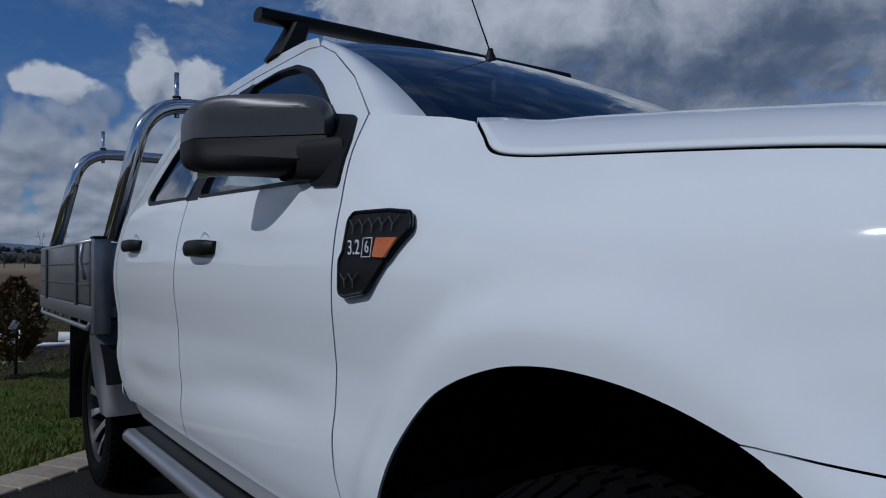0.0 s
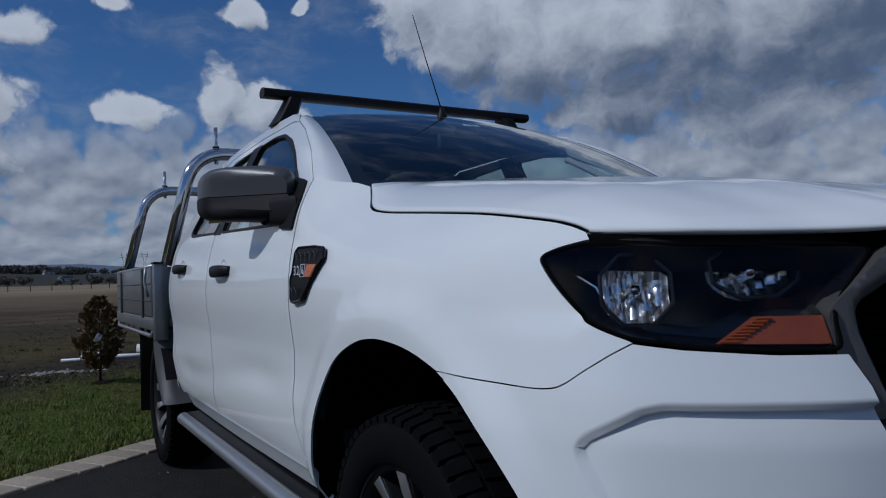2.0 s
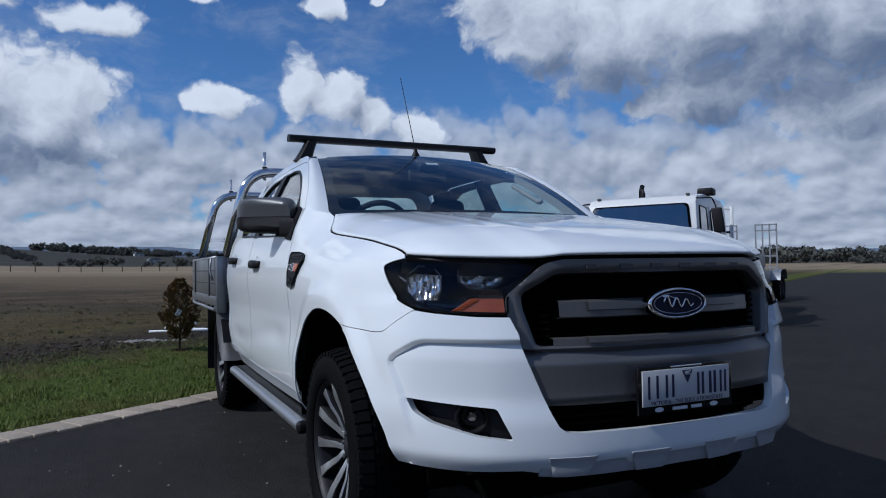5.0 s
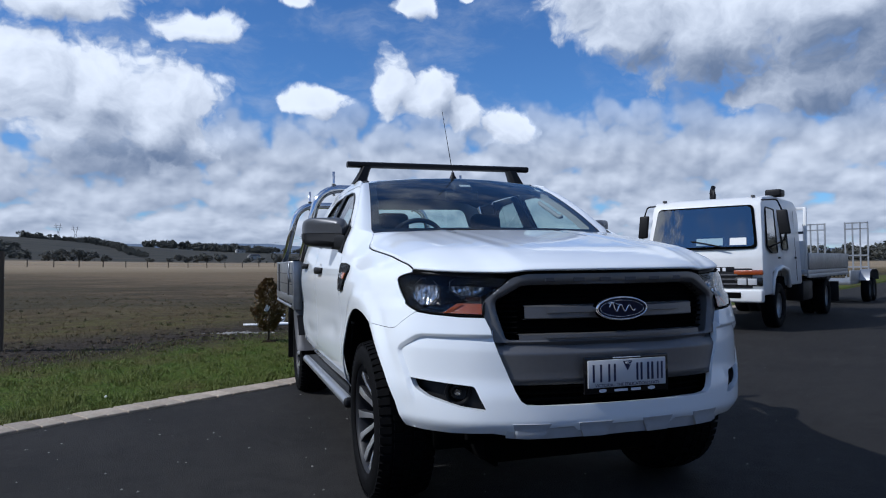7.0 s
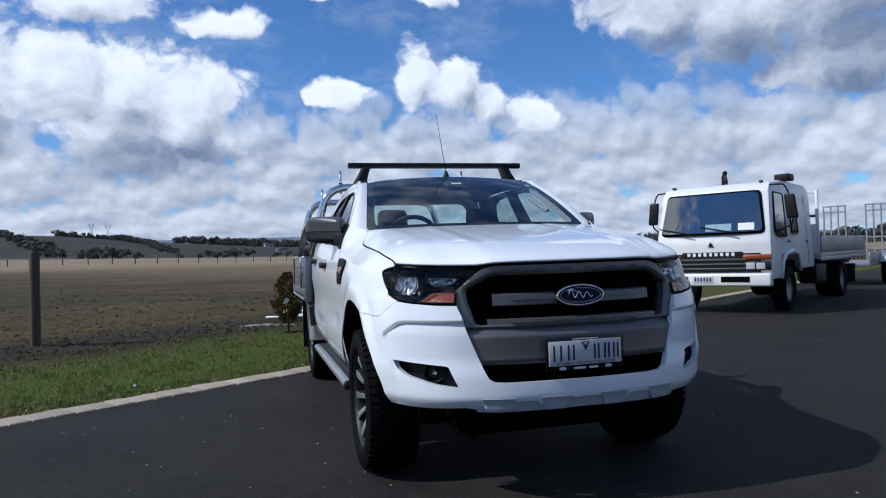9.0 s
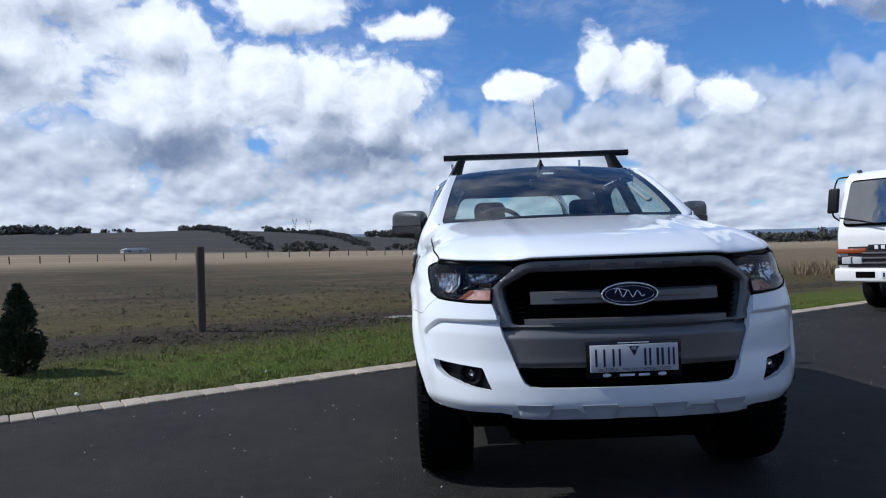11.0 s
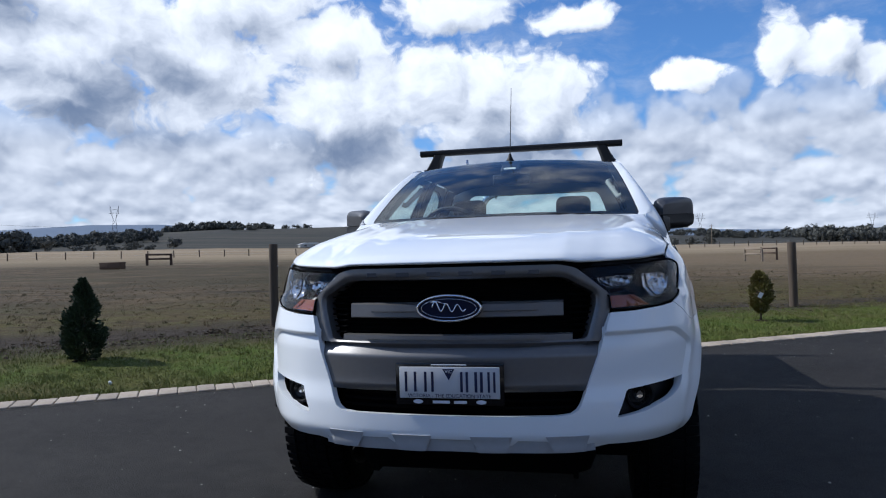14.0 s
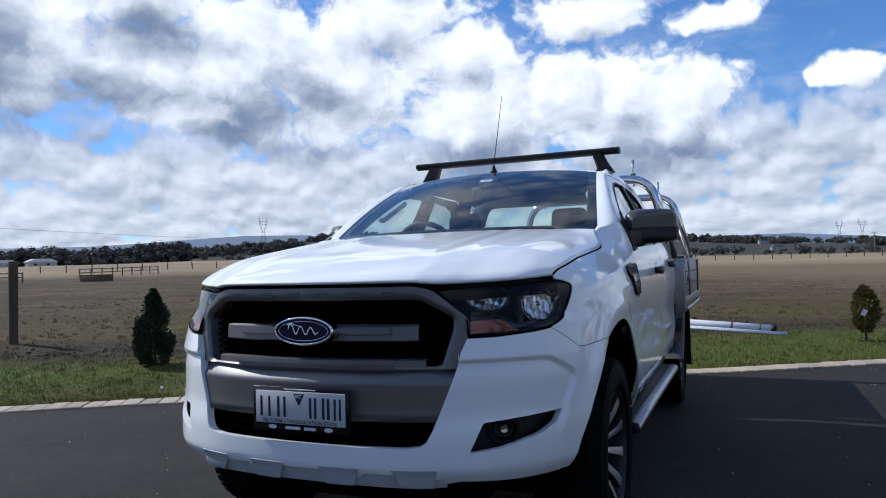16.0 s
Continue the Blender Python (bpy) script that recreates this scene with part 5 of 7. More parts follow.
lens_line = rounded([fr(0.462, 1.098), fr(0.570, 0.996), fr(0.575, 0.944), fr(0.66, 0.945), fr(0.76, 0.953)] + side(spline([(-0.60, 0.958), (-0.555, 0.967), (-0.495, 0.994), (-0.446, 1.036), (-0.408, 1.078), (-0.395, 1.100), (-0.42, 1.112), (-0.462, 1.120)], 4)) + [fr(0.79, 1.118), fr(0.70, 1.110), fr(0.55, 1.103)], 0.014)
for s in (1, -1):
    def both(bm, s=s):
        return bm if s > 0 else mirrored(bm)
    lamp = part("headlamp", both(sheet(lens_line, lambda u, z: body(u, z, 0.004), 0.02, depth=0.0)), LENS, car, "swept clear headlamp lens")
    lamp.visible_shadow = False
    bowl = sheet([(u, min(z, 1.098)) for u, z in lens_line], lambda u, z: body(u, z, 0.17), 0.03, depth=0)
    ring = lens_line + lens_line[:1]
    walls = [[body(u, min(z, 1.112 - 0.08 * d), d) for d in (0.005, 0.03, 0.08, 0.17)] for u, z in ring]
    for a, b in zip(walls, walls[1:]):
        for k in range(3):
            bowl.faces.new([bowl.verts.new(p) for p in (a[k], b[k], b[k + 1], a[k + 1])])
    part("lamp_housing", both(bowl), LAMP_BEZEL, lamp, "smoked dark lamp bowl")
    edge_ring = [body(u, z, 0.003) for u, z in ring]
    part("lens_seal", both(tube(edge_ring, 0.0030, 6)), DARK, lamp, "black seal round the lens")
    for x, y, z, w, h, yaw, cols in ((0.752, -0.520, 1.040, 0.058, 0.060, 36, 7), (0.600, -0.628, 1.064, 0.074, 0.046, 24, 8)):
        m = Matrix.Translation((x, y, z)) @ Matrix.Rotation(radians(yaw), 4, "Z") @ Matrix.Rotation(radians(-14), 4, "X")
        bm = reflector(w, h, cols)
        bmesh.ops.transform(bm, matrix=m, verts=bm.verts)
        part("reflector", both(bm), REFLECTOR, lamp, "fluted chrome reflector", angle=16)
        ring_pts = [m @ Vector((a, -0.004, b)) for a, b in octagon(w * 1.03, h * 1.03)]
        part("reflector_ring", both(tube(ring_pts + ring_pts[:1], 0.0040, 6)), LAMP_BEZEL, lamp, "dark chrome ring")
        bm = lathe([(0.0, -0.004), (0.007, 0.0), (0.010, 0.006), (0.011, 0.045)], "y", 16)
        bmesh.ops.transform(bm, matrix=m, verts=bm.verts)
        part("bulb_cap", both(bm), CHROME, lamp)
    # dark chrome shelf between the two reflectors, over the indicator
    part("lamp_shelf", both(sheet([fr(0.580, 1.000), fr(0.665, 1.003), fr(0.735, 0.975), fr(0.790, 0.985), fr(0.790, 0.970), fr(0.72, 0.958), fr(0.580, 0.990)][::-1], lambda u, z: body(u, z, 0.040), 0.02, depth=0.02, flip=True)), LAMP_BEZEL, lamp, "dark chrome shelf")
    part("indicator", both(sheet([fr(0.582, 0.951), fr(0.722, 0.955), fr(0.668, 0.994), fr(0.580, 0.993)], lambda u, z: body(u, z, 0.013 + 0.10 * (z - 0.951)), 0.02, depth=0.02)), AMBER_DIM, lamp, "amber indicator")
    for k in range(8):
        f = k / 7
        part("rib", both(tube([body(fr(0.716 - 0.050 * f, 0.958 + 0.033 * f)[0], 0.958 + 0.033 * f, 0.011), body(fr(0.692 - 0.045 * f, 0.958 + 0.033 * f)[0], 0.958 + 0.033 * f, 0.012)], 0.0022, 6)), AMBER_DIM, lamp)
    part("side_fin", both(tube([body(uy(-0.47), 1.065, 0.02), body(uy(-0.50), 1.045, 0.03), body(uy(-0.52), 1.005, 0.03)], 0.0025, 6)), CHROME, lamp)
    # black strip laid where the gap between lens and bonnet is in shade
    part("upper_strip", both(sheet([fr(0.455, 1.101), fr(0.56, 1.106), fr(0.70, 1.113), fr(0.775, 1.123), fr(0.775, 1.136), fr(0.70, 1.126), fr(0.56, 1.119), fr(0.45, 1.113)], lambda u, z: body(u, z, 0.014), 0.02, depth=0.02)), BLACK, lamp, "black strip standing for the shaded gap under the bonnet edge")
# dark sheet standing for the shade under the bonnet edge and between nose parts
part("nose_backing", sheet(sym([(0.50, 0.42), (0.80, 0.55), (0.83, 0.80), (0.80, 1.10), (0.45, 1.11)]), lambda x, z: Vector((x, -0.62 + 0.75 * max(0, abs(x) - 0.45) ** 1.2 + 0.25 * (abs(x)), z)), 0.08, depth=0), DARK, car, "dark sheet standing for the shade behind the nose")

# wheel housings
def housing():
    rows = []
    for x in np.linspace(0.42, 0.895, 8):
        rows.append([(x, 0.075 + 0.53 * math.cos(a), 0.44 + 0.52 * math.sin(a)) for a in np.linspace(-0.15, math.pi - 0.12 * (x > 0.75), 40)])
    bm = grid_mesh(rows)
    box(0.02, 1.1, 0.75, (0.42, 0.07, 0.62), 0, 1, bm)
    return bm


pair("wheel_housing", housing, DARK, "black wheel housing")
# dark block added, and underbody set low, to darken the space beneath
part("engine_guard", box(1.0, 0.9, 0.20, (0, -0.05, 0.345), 0.08), DARK, car, "unseen dark block added to keep the space under the nose dark")
part("underbody", box(1.36, 3.3, 0.20, (0, 1.3, 0.40), 0.03), DARK, car, "dark underbody")
pair("inner_sill", lambda: box(0.18, 2.1, 0.16, (0.74, 1.66, 0.47), 0.03), DARK)
part("front_axle_beam", box(1.1, 0.16, 0.14, (0, 0.05, 0.36), 0.04), DARK, car)
part("bash_plate", box(1.05, 0.62, 0.03, (0, -0.42, 0.375), 0.005, rot=Matrix.Rotation(radians(-16), 4, "X")), DARK, car)


# wheels
def wheel(at, left):
    bm = lathe([(0.268, -0.128), (0.276, -0.138), (0.30, -0.142), (0.335, -0.139), (0.362, -0.130), (0.378, -0.112), (0.385, -0.085), (0.388, -0.04), (0.389, 0), (0.388, 0.04), (0.385, 0.085), (0.378, 0.112), (0.362, 0.130), (0.335, 0.139), (0.30, 0.142), (0.276, 0.138), (0.268, 0.128)], "x", 72)
    w = part("wheel", lathe([(0.272, -0.13), (0.262, -0.125), (0.252, -0.10), (0.246, 0.03), (0.250, 0.09), (0.255, 0.112), (0.266, 0.122), (0.272, 0.126), (0.272, 0.118)], "x", 72), DARK_ALLOY, car, "polished alloy wheel with black all-terrain tyre")
    t = part("tyre", bm, RUBBER, w, "black rubber tyre")
    verts, faces = [], []
    for i in range(56):
        for lane, (x0, x1) in enumerate(((-0.132, -0.080), (-0.068, -0.026), (-0.014, 0.014), (0.026, 0.068), (0.080, 0.132))):
            a0 = 2 * math.pi * (i + 0.25 * (lane % 2)) / 56
            a1 = a0 + 2 * math.pi / 56 * 0.68
            sh = 0.012 if lane in (1, 3) else 0.0
            k = len(verts)
            for r in (0.376, 0.3945 if lane not in (0, 4) else 0.392):
                for x, a in ((x0, a0), (x1, a0 + sh), (x1, a1 + sh), (x0, a1)):
                    rr = r - (0.014 if abs(x) > 0.12 else 0)
                    verts.append((x, rr * math.cos(a), rr * math.sin(a)))
            faces += [(k + 4, k + 5, k + 6, k + 7), (k, k + 1, k + 5, k + 4), (k + 1, k + 2, k + 6, k + 5), (k + 2, k + 3, k + 7, k + 6), (k + 3, k, k + 4, k + 7)]
    me = bpy.data.meshes.new("tread")
    me.from_pydata(verts, [], faces)
    tagged(mesh_part("tread", me, RUBBER, w, "tread blocks"), kind="stuff")
    rim = w
    part("rim_lip", lathe([(0.262, 0.120), (0.265, 0.124), (0.271, 0.123)], "x", 72), DARK_ALLOY, rim, "thin dark rim lip")
    part("brake_disc", lathe([(0.04, 0.0), (0.165, 0.0), (0.168, -0.01), (0.165, -0.02), (0.04, -0.02)], "x", 40), GUARD, rim)
    part("back_plate", lathe([(0.165, -0.03), (0.245, -0.03)], "x", 40), DARK, rim)
    for k in range(6):
        rot = Matrix.Rotation(2 * math.pi * k / 6, 4, "X")
        for s in (1, -1):
            # a forked spoke: one arm of the pair, polished face on a dark flank
            poly = [(0.008 * s, 0.052), (0.034 * s, 0.056), (0.046 * s, 0.110), (0.070 * s, 0.175), (0.096 * s, 0.238), (0.048 * s, 0.251), (0.038 * s, 0.195), (0.018 * s, 0.120)]
            poly = poly if s > 0 else poly[::-1]
            place = lambda a, b, c: rot @ Vector((0.052 + c + 0.055 * ease(0.05, 0.25, b), a, b))
            part("spoke", prism(poly, 0.034, lambda a, b, c: place(a, b, c - 0.036), 0.003), DARK_ALLOY, rim)
            cx, cy = sum(p[0] for p in poly) / 8, sum(p[1] for p in poly) / 8
            face = [(cx + (a - cx) * 0.86, cy + (b - cy) * 0.975) for a, b in poly]
            part("spoke_face", prism(face, 0.004, place, 0.0012), POLISHED, rim, "polished spoke face")
    part("hub_cap", lathe([(0.0, 0.066), (0.03, 0.064), (0.036, 0.058), (0.066, 0.050), (0.075, 0.03), (0.075, 0.0)], "x", 32), DARK_ALLOY, rim)
    for k in range(6):
        a = 2 * math.pi * (k + 0.5) / 6
        bm = lathe([(0.0, 0.066), (0.009, 0.064), (0.011, 0.04)], "x", 10)
        bmesh.ops.translate(bm, verts=bm.verts, vec=(0, 0.052 * math.cos(a), 0.052 * math.sin(a)))
        part("wheel_nut", bm, GUARD, rim)
    w.matrix_basis = Matrix.Translation(at) @ (Matrix() if left else Matrix.Rotation(math.pi, 4, "Z"))
    return w


def copy_wheel(w, at, left, spin):
    made = {}
    for o in (w, *w.children_recursive):
        made[o] = o.copy()
        scene.collection.objects.link(made[o])
        made[o].parent = made.get(o.parent, o.parent)
    made[w].matrix_basis = Matrix.Translation(at) @ (Matrix() if left else Matrix.Rotation(math.pi, 4, "Z")) @ Matrix.Rotation(spin, 4, "X")


TYRE_X = 0.785
w0 = wheel((TYRE_X, 0.06, 0.388), True)
copy_wheel(w0, (-TYRE_X, 0.06, 0.388), False, 0.35)
copy_wheel(w0, (TYRE_X, 3.27, 0.388), True, 0.8)
copy_wheel(w0, (-TYRE_X, 3.27, 0.388), False, 1.1)


# ------------------------------------------------------------------ fittings of the vehicle
def mirror(lower):
    """A door mirror: a rounded shell, wide and flat-faced, swept back; split into a grey cap and a black lower half."""
    rows = []
    for t in np.linspace(0, 1, 13):                       # from the front face backwards
        k = [0.62, 0.80, 0.895, 0.945, 0.975, 0.99, 1.0, 1.0, 1.0, 1.0, 0.99, 0.98, 0.96][int(round(t * 12))]
        row = []
        for a in np.linspace(0, 2 * math.pi, 56, endpoint=False):
            c, s = math.cos(a), math.sin(a)
            px = math.copysign(abs(c) ** 0.40, c)
            pz = math.copysign(abs(s) ** 0.42, s)
            top = 0.100 if s > 0 else 0.084
            row.append((0.990 + 0.124 * px * (k if px < 0 else 0.5 + 0.5 * k) - 0.016, 0.890 + 0.125 * t + 0.120 * px + 0.03 * px * px, 1.362 + top * pz * k * (1 - 0.04 * px) + 0.010 * px))
        rows.append(row)
    bm = grid_mesh(rows, closed_v=True)
    bmesh.ops.holes_fill(bm, edges=[e for e in bm.edges if e.is_boundary], sides=60)
    bmesh.ops.recalc_face_normals(bm, faces=bm.faces[:])
    cut = bmesh.ops.bisect_plane(bm, geom=bm.verts[:] + bm.edges[:] + bm.faces[:], plane_co=(0.99, 0.95, 1.359 if lower else 1.362), plane_no=(-0.06, 0, 1), clear_inner=not lower, clear_outer=lower)
    if lower:
        for v in bm.verts:
            v.co.x = 0.990 + (v.co.x - 0.990) * 1.03
            v.co.y -= 0.004
    return bm


pair("mirror_shell", lambda: mirror(False), GREY_MIRROR, "dark grey mirror shell", angle=50)
pair("mirror_base", lambda: mirror(True), BLACK, "black lower mirror half", angle=50)


def mirror_arm():
    rows = []
    for t in np.linspace(0, 1, 8):
        c = body(uy(0.785), 1.298).lerp(Vector((0.94, 0.900, 1.305)), t)
        h, d = 0.048 - 0.006 * t, 0.062 - 0.010 * t
        rows.append([c + Vector((0, d * math.copysign(abs(math.cos(a)) ** 0.6, math.cos(a)), h * math.copysign(abs(math.sin(a)) ** 0.6, math.sin(a)))) for a in np.linspace(0, 2 * math.pi, 20, endpoint=False)])
    bm = grid_mesh(rows, closed_v=True)
    bmesh.ops.recalc_face_normals(bm, faces=bm.faces[:])
    return bm


pair("mirror_arm", mirror_arm, BLACK, "black mirror arm")
pair("mirror_sail", lambda: sheet(rounded(side([(0.705, 1.235), (0.83, 1.245), (0.885, 1.34), (0.93, 1.462), (0.86, 1.418), (0.74, 1.392), (0.708, 1.33)]), 0.015), lambda u, z: body(u, z, -0.008), 0.03, depth=0.02), BLACK, "black triangle at the window's foot")
pair("mirror_glass", lambda: box(0.215, 0.004, 0.150, (0.992, 1.045, 1.360), 0.0015, 2, None, Matrix.Rotation(radians(44), 4, "Z")), CHROME, "mirror glass")

# door handles with their hollows
for (y0, y1, z), doors in (((1.40, 1.64, 1.128), fd), ((2.30, 2.55, 1.160), rd)):
    pts = [body(uy(y), z, -0.030 + 0.028 * abs(2 * (y - y0) / (y1 - y0) - 1) ** 4) for y in np.linspace(y0, y1, 15)]
    rows = []
    for i, p in enumerate(pts):
        row = []
        h = 0.024 * (1 - 0.25 * abs(i / 7 - 1) ** 3)
        for a in np.linspace(0, 2 * math.pi, 12, endpoint=False):
            row.append(p + Vector((0.011 * math.cos(a), 0, h * math.sin(a))))
        rows.append(row)
    bm = grid_mesh(rows, closed_v=True)
    bmesh.ops.holes_fill(bm, edges=[e for e in bm.edges if e.is_boundary], sides=20)
    bmesh.ops.recalc_face_normals(bm, faces=bm.faces[:])
    cup = lathe([(0.0, -0.006), (0.035, -0.004), (0.050, 0.001)], "x", 28)
    bmesh.ops.transform(cup, matrix=Matrix.Translation(body(uy((y0 + y1) / 2 - 0.01), z, 0.004)) @ Matrix.Diagonal((1, 1.0, 0.95, 1)), verts=cup.verts)
    for d, b, c in zip(doors, (bm, mirrored(bm)), (cup, mirrored(cup))):
        part("door_handle", b, BLACK, d, "black pull handle")
        part("handle_cup", c, WHITE, d)

# vent badge on the wing
vent_pts = [(0.680, 1.085), (0.664, 1.100), (0.656, 1.165), (0.636, 1.178), (0.50, 1.176), (0.420, 1.168), (0.405, 1.140), (0.455, 1.105), (0.565, 1.020), (0.654, 1.010), (0.680, 1.018)]
slim = lambda y: 0.432 + (y - 0.432) * 0.87
vent = rounded(side([(slim(0.565 + (y - 0.565) * 0.93), 1.093 + (z - 1.094) * 0.94) for y, z in vent_pts])[::-1], 0.008)
for s in (1, -1):
    def both(bm, s=s):
        return bm if s > 0 else mirrored(bm)
    v = part("wing_vent", both(sheet(vent, lambda u, z: body(u, z, -0.011), 0.014, depth=0.02)), BLACK, car, "black wing vent with amber repeater")
    part("side_repeater", both(sheet(rounded(side([(slim(y), z) for y, z in ((0.444, 1.120), (0.518, 1.122), (0.524, 1.088), (0.484, 1.086))]), 0.004), lambda u, z: body(u, z, -0.019), 0.012, depth=0.008)), AMBER, v, "amber side repeater")
    rim = [body(u, z, -0.010) for u, z in vent]
    part("vent_rim", both(tube(rim + rim[:1], 0.0045, 8)), BLACK_GLOSS, v, "glossy black rim")
    for y0, z0, n in ((0.455, 1.140, 5), (0.583, 1.040, 2)):
        for k in range(n):
            y = y0 + 0.036 * k
            tri = [(y, z0 + 0.018), (y + 0.018, z0 + 0.004), (y + 0.036, z0 + 0.018)]
            part("honeycomb", both(tube([body(uy(slim(a)), b, -0.0150) for a, b in tri], 0.0016, 6)), GREY_MIRROR, v)
            part("honeycomb", both(tube([body(uy(slim(y + 0.018)), z0 + 0.004, -0.0150), body(uy(slim(y + 0.018)), z0 - 0.008, -0.0150)], 0.0016, 6)), GREY_MIRROR, v)
    frame_box = [(0.534, 1.122), (0.568, 1.122), (0.568, 1.088), (0.534, 1.088), (0.534, 1.122)]
    part("legend_frame", both(tube([body(uy(slim(a)), b, -0.0165) for a, b in frame_box], 0.0014, 6)), PRINT, v, "pale square round the figure")

# the legend on the vent
def legend(text, size, at, turn, mat, parent):
    cu = bpy.data.curves.new("legend", "FONT")
    cu.body, cu.size, cu.extrude, cu.align_x, cu.align_y = text, size, 0.0008, "CENTER", "CENTER"
    ob = new("legend", cu)
    dg = bpy.context.evaluated_depsgraph_get()
    me = bpy.data.meshes.new_from_object(ob.evaluated_get(dg))
    bpy.data.objects.remove(ob)
    me.transform(Matrix.Translation(at) @ turn)
    return mesh_part("legend", me, mat, parent, "pale " + text + " lettering")


for s in (1, -1):
    v = [o for o in car.children if o.name.startswith("wing_vent")][0 if s > 0 else 1]
    turn = (Matrix.Rotation(radians(90), 4, "Z") if s > 0 else Matrix.Rotation(radians(-90), 4, "Z")) @ Matrix.Rotation(radians(90), 4, "X")
    p, q = body(uy(slim(0.603)), 1.105, -0.0165), body(uy(slim(0.551)), 1.105, -0.0165)
    legend("3.2", 0.039, (s * p.x, p.y, p.z), turn, PRINT, v)
    legend("6", 0.031, (s * q.x, q.y, q.z), turn, PRINT, v)

front = Matrix.Rotation(radians(90), 4, "X")
legend("VICTORIA - THE EDUCATION STATE", 0.0185, (0, -0.9062, 0.6555), front, NAVY, plate)
legend("VIC", 0.017, (0, -0.9092, 0.7425), front, PRINT, plate)


# roof bar
def aero(x):
    return [(x, 1.64 + 0.038 * math.cos(a), 1.898 + 0.025 * math.copysign(abs(math.sin(a)) ** 0.7, math.sin(a)) * (1 if math.sin(a) > 0 else 0.8)) for a in np.linspace(0, 2 * math.pi, 16, endpoint=False)]


bm = grid_mesh([aero(x) for x in np.linspace(-0.715, 0.715, 9)], closed_v=True)
bmesh.ops.holes_fill(bm, edges=[e for e in bm.edges if e.is_boundary], sides=20)
bmesh.ops.recalc_face_normals(bm, faces=bm.faces[:])
rack = part("roof_bar", bm, BLACK, car, "black aero roof bar")


def foot():
    rows = []
    for t in np.linspace(0, 1, 8):
        c = Vector((0.575, 1.64, 1.884)).lerp(Vector((0.628, 1.64, 1.765)), t)
        w, d = 0.034 + 0.016 * t * t, 0.050 + 0.016 * t
        rows.append([c + Vector((w * px, d * py, 0)) for px, py in ((-1, -0.7), (-0.7, -1), (0.7, -1), (1, -0.7), (1, 0.7), (0.7, 1), (-0.7, 1), (-1, 0.7))])
    bm = grid_mesh(rows, closed_v=True)
    bmesh.ops.holes_fill(bm, edges=[e for e in bm.edges if e.is_boundary], sides=20)
    bmesh.ops.recalc_face_normals(bm, faces=bm.faces[:])
    return bm


pair("rack_foot", foot, BLACK, "black clamp foot", rack)
pair("ditch_cover", lambda: tube([roof_at(0.60, y) + Vector((0.02, 0, 0.006)) for y in np.linspace(1.36, 2.6, 14)], 0.008, 6), BLACK, "black roof channel strip")
# aerial
a0 = Vector((-0.02, 1.285, 1.772))
ant = part("aerial_base", lathe([(0.0, 0.045), (0.009, 0.044), (0.012, 0.03), (0.020, 0.012), (0.026, 0.0), (0.026, -0.01)], "z", 24), BLACK, car, "black aerial foot")
ant.location = a0
part("aerial_mast", tube([(0, 0.004, 0.04), (-0.003, 0.12, 0.30), (-0.005, 0.221, 0.534)], 0.0030, 8, taper=0.6), BLACK, ant, "thin raked aerial")

# side steps
def step():
    bm = tube([(0.914, y, 0.390) for y in np.linspace(0.50, 2.52, 5)], 0.034, 16)
    for v in bm.verts:
        v.co.z = 0.392 + (v.co.z - 0.392) * 0.85
    return bm


steps = pair("side_step", step, ALU_STEP, "silver tubular side step")
for i, (s, st) in enumerate(zip((1, -1), steps)):
    part("step_tread", box(0.075, 2.02, 0.014, (s * 0.862, 1.49, 0.416), 0.004), BLACK, st, "black ribbed tread")
    part("step_plate", box(0.085, 2.05, 0.010, (s * 0.788, 1.49, 0.422), 0.003), ALU_STEP, st)
    for y in (0.50, 2.52):
        part("end_cap", box(0.095, 0.05, 0.056, (s * 0.897, y, 0.388), 0.018, 3), BLACK, st, "black end cap")
    for y in (0.75, 1.5, 2.25):
        part("bracket", box(0.20, 0.05, 0.03, (s * 0.80, y, 0.40), 0.006), DARK, st)

# cab's back wall with its window
back = rounded([(-0.90, 0.50), (0.90, 0.50), (0.90, 1.20), (0.80, 1.45), (0.62, 1.775), (-0.62, 1.775), (-0.80, 1.45), (-0.90, 1.20)], 0.05)
hole = rounded([(-0.67, 1.33), (0.67, 1.33), (0.545, 1.665), (-0.545, 1.665)], 0.06)
back_at = lambda x, z: Vector((-x, 2.79 - 0.16 * max(0, z - 1.2) - 0.04 * abs(x), z))
cb = part("cab_back", sheet(back, back_at, 0.06, holes=[hole]), WHITE, car)
g = part("rear_window", sheet(hole, lambda x, z: back_at(x, z) - Vector((0, 0.008, 0)), 0.15, depth=0), GLASS, cb, "tinted rear window")
g.visible_shadow = False

# cabin
part("cabin_floor", box(1.66, 2.2, 0.05, (0, 1.66, 0.62), 0.01), TRIM, car)
part("bulkhead", box(1.5, 0.05, 0.72, (0, 0.62, 0.93), 0.01), TRIM, car)
dash = sheet([(-0.72, 0.45), (0.72, 0.45), (0.76, 0.92), (-0.76, 0.92)], lambda x, y: Vector((x, y, 1.255 + 0.03 * math.sin((y - 0.42) * 6) + 0.035 * math.exp(-((x + 0.36) / 0.16) ** 2) * ease(0.62, 0.85, y))), 0.05, depth=0.25)
part("dashboard", dash, TRIM, car, "black dashboard")
part("headlining", sheet([(-0.66, 1.30), (0.66, 1.30), (0.67, 2.72), (-0.67, 2.72)], lambda x, y: roof_at(x, min(y, 2.66)) - Vector((0, 0, 0.035)), 0.1, depth=0, flip=True), LINING, car, "grey headlining")
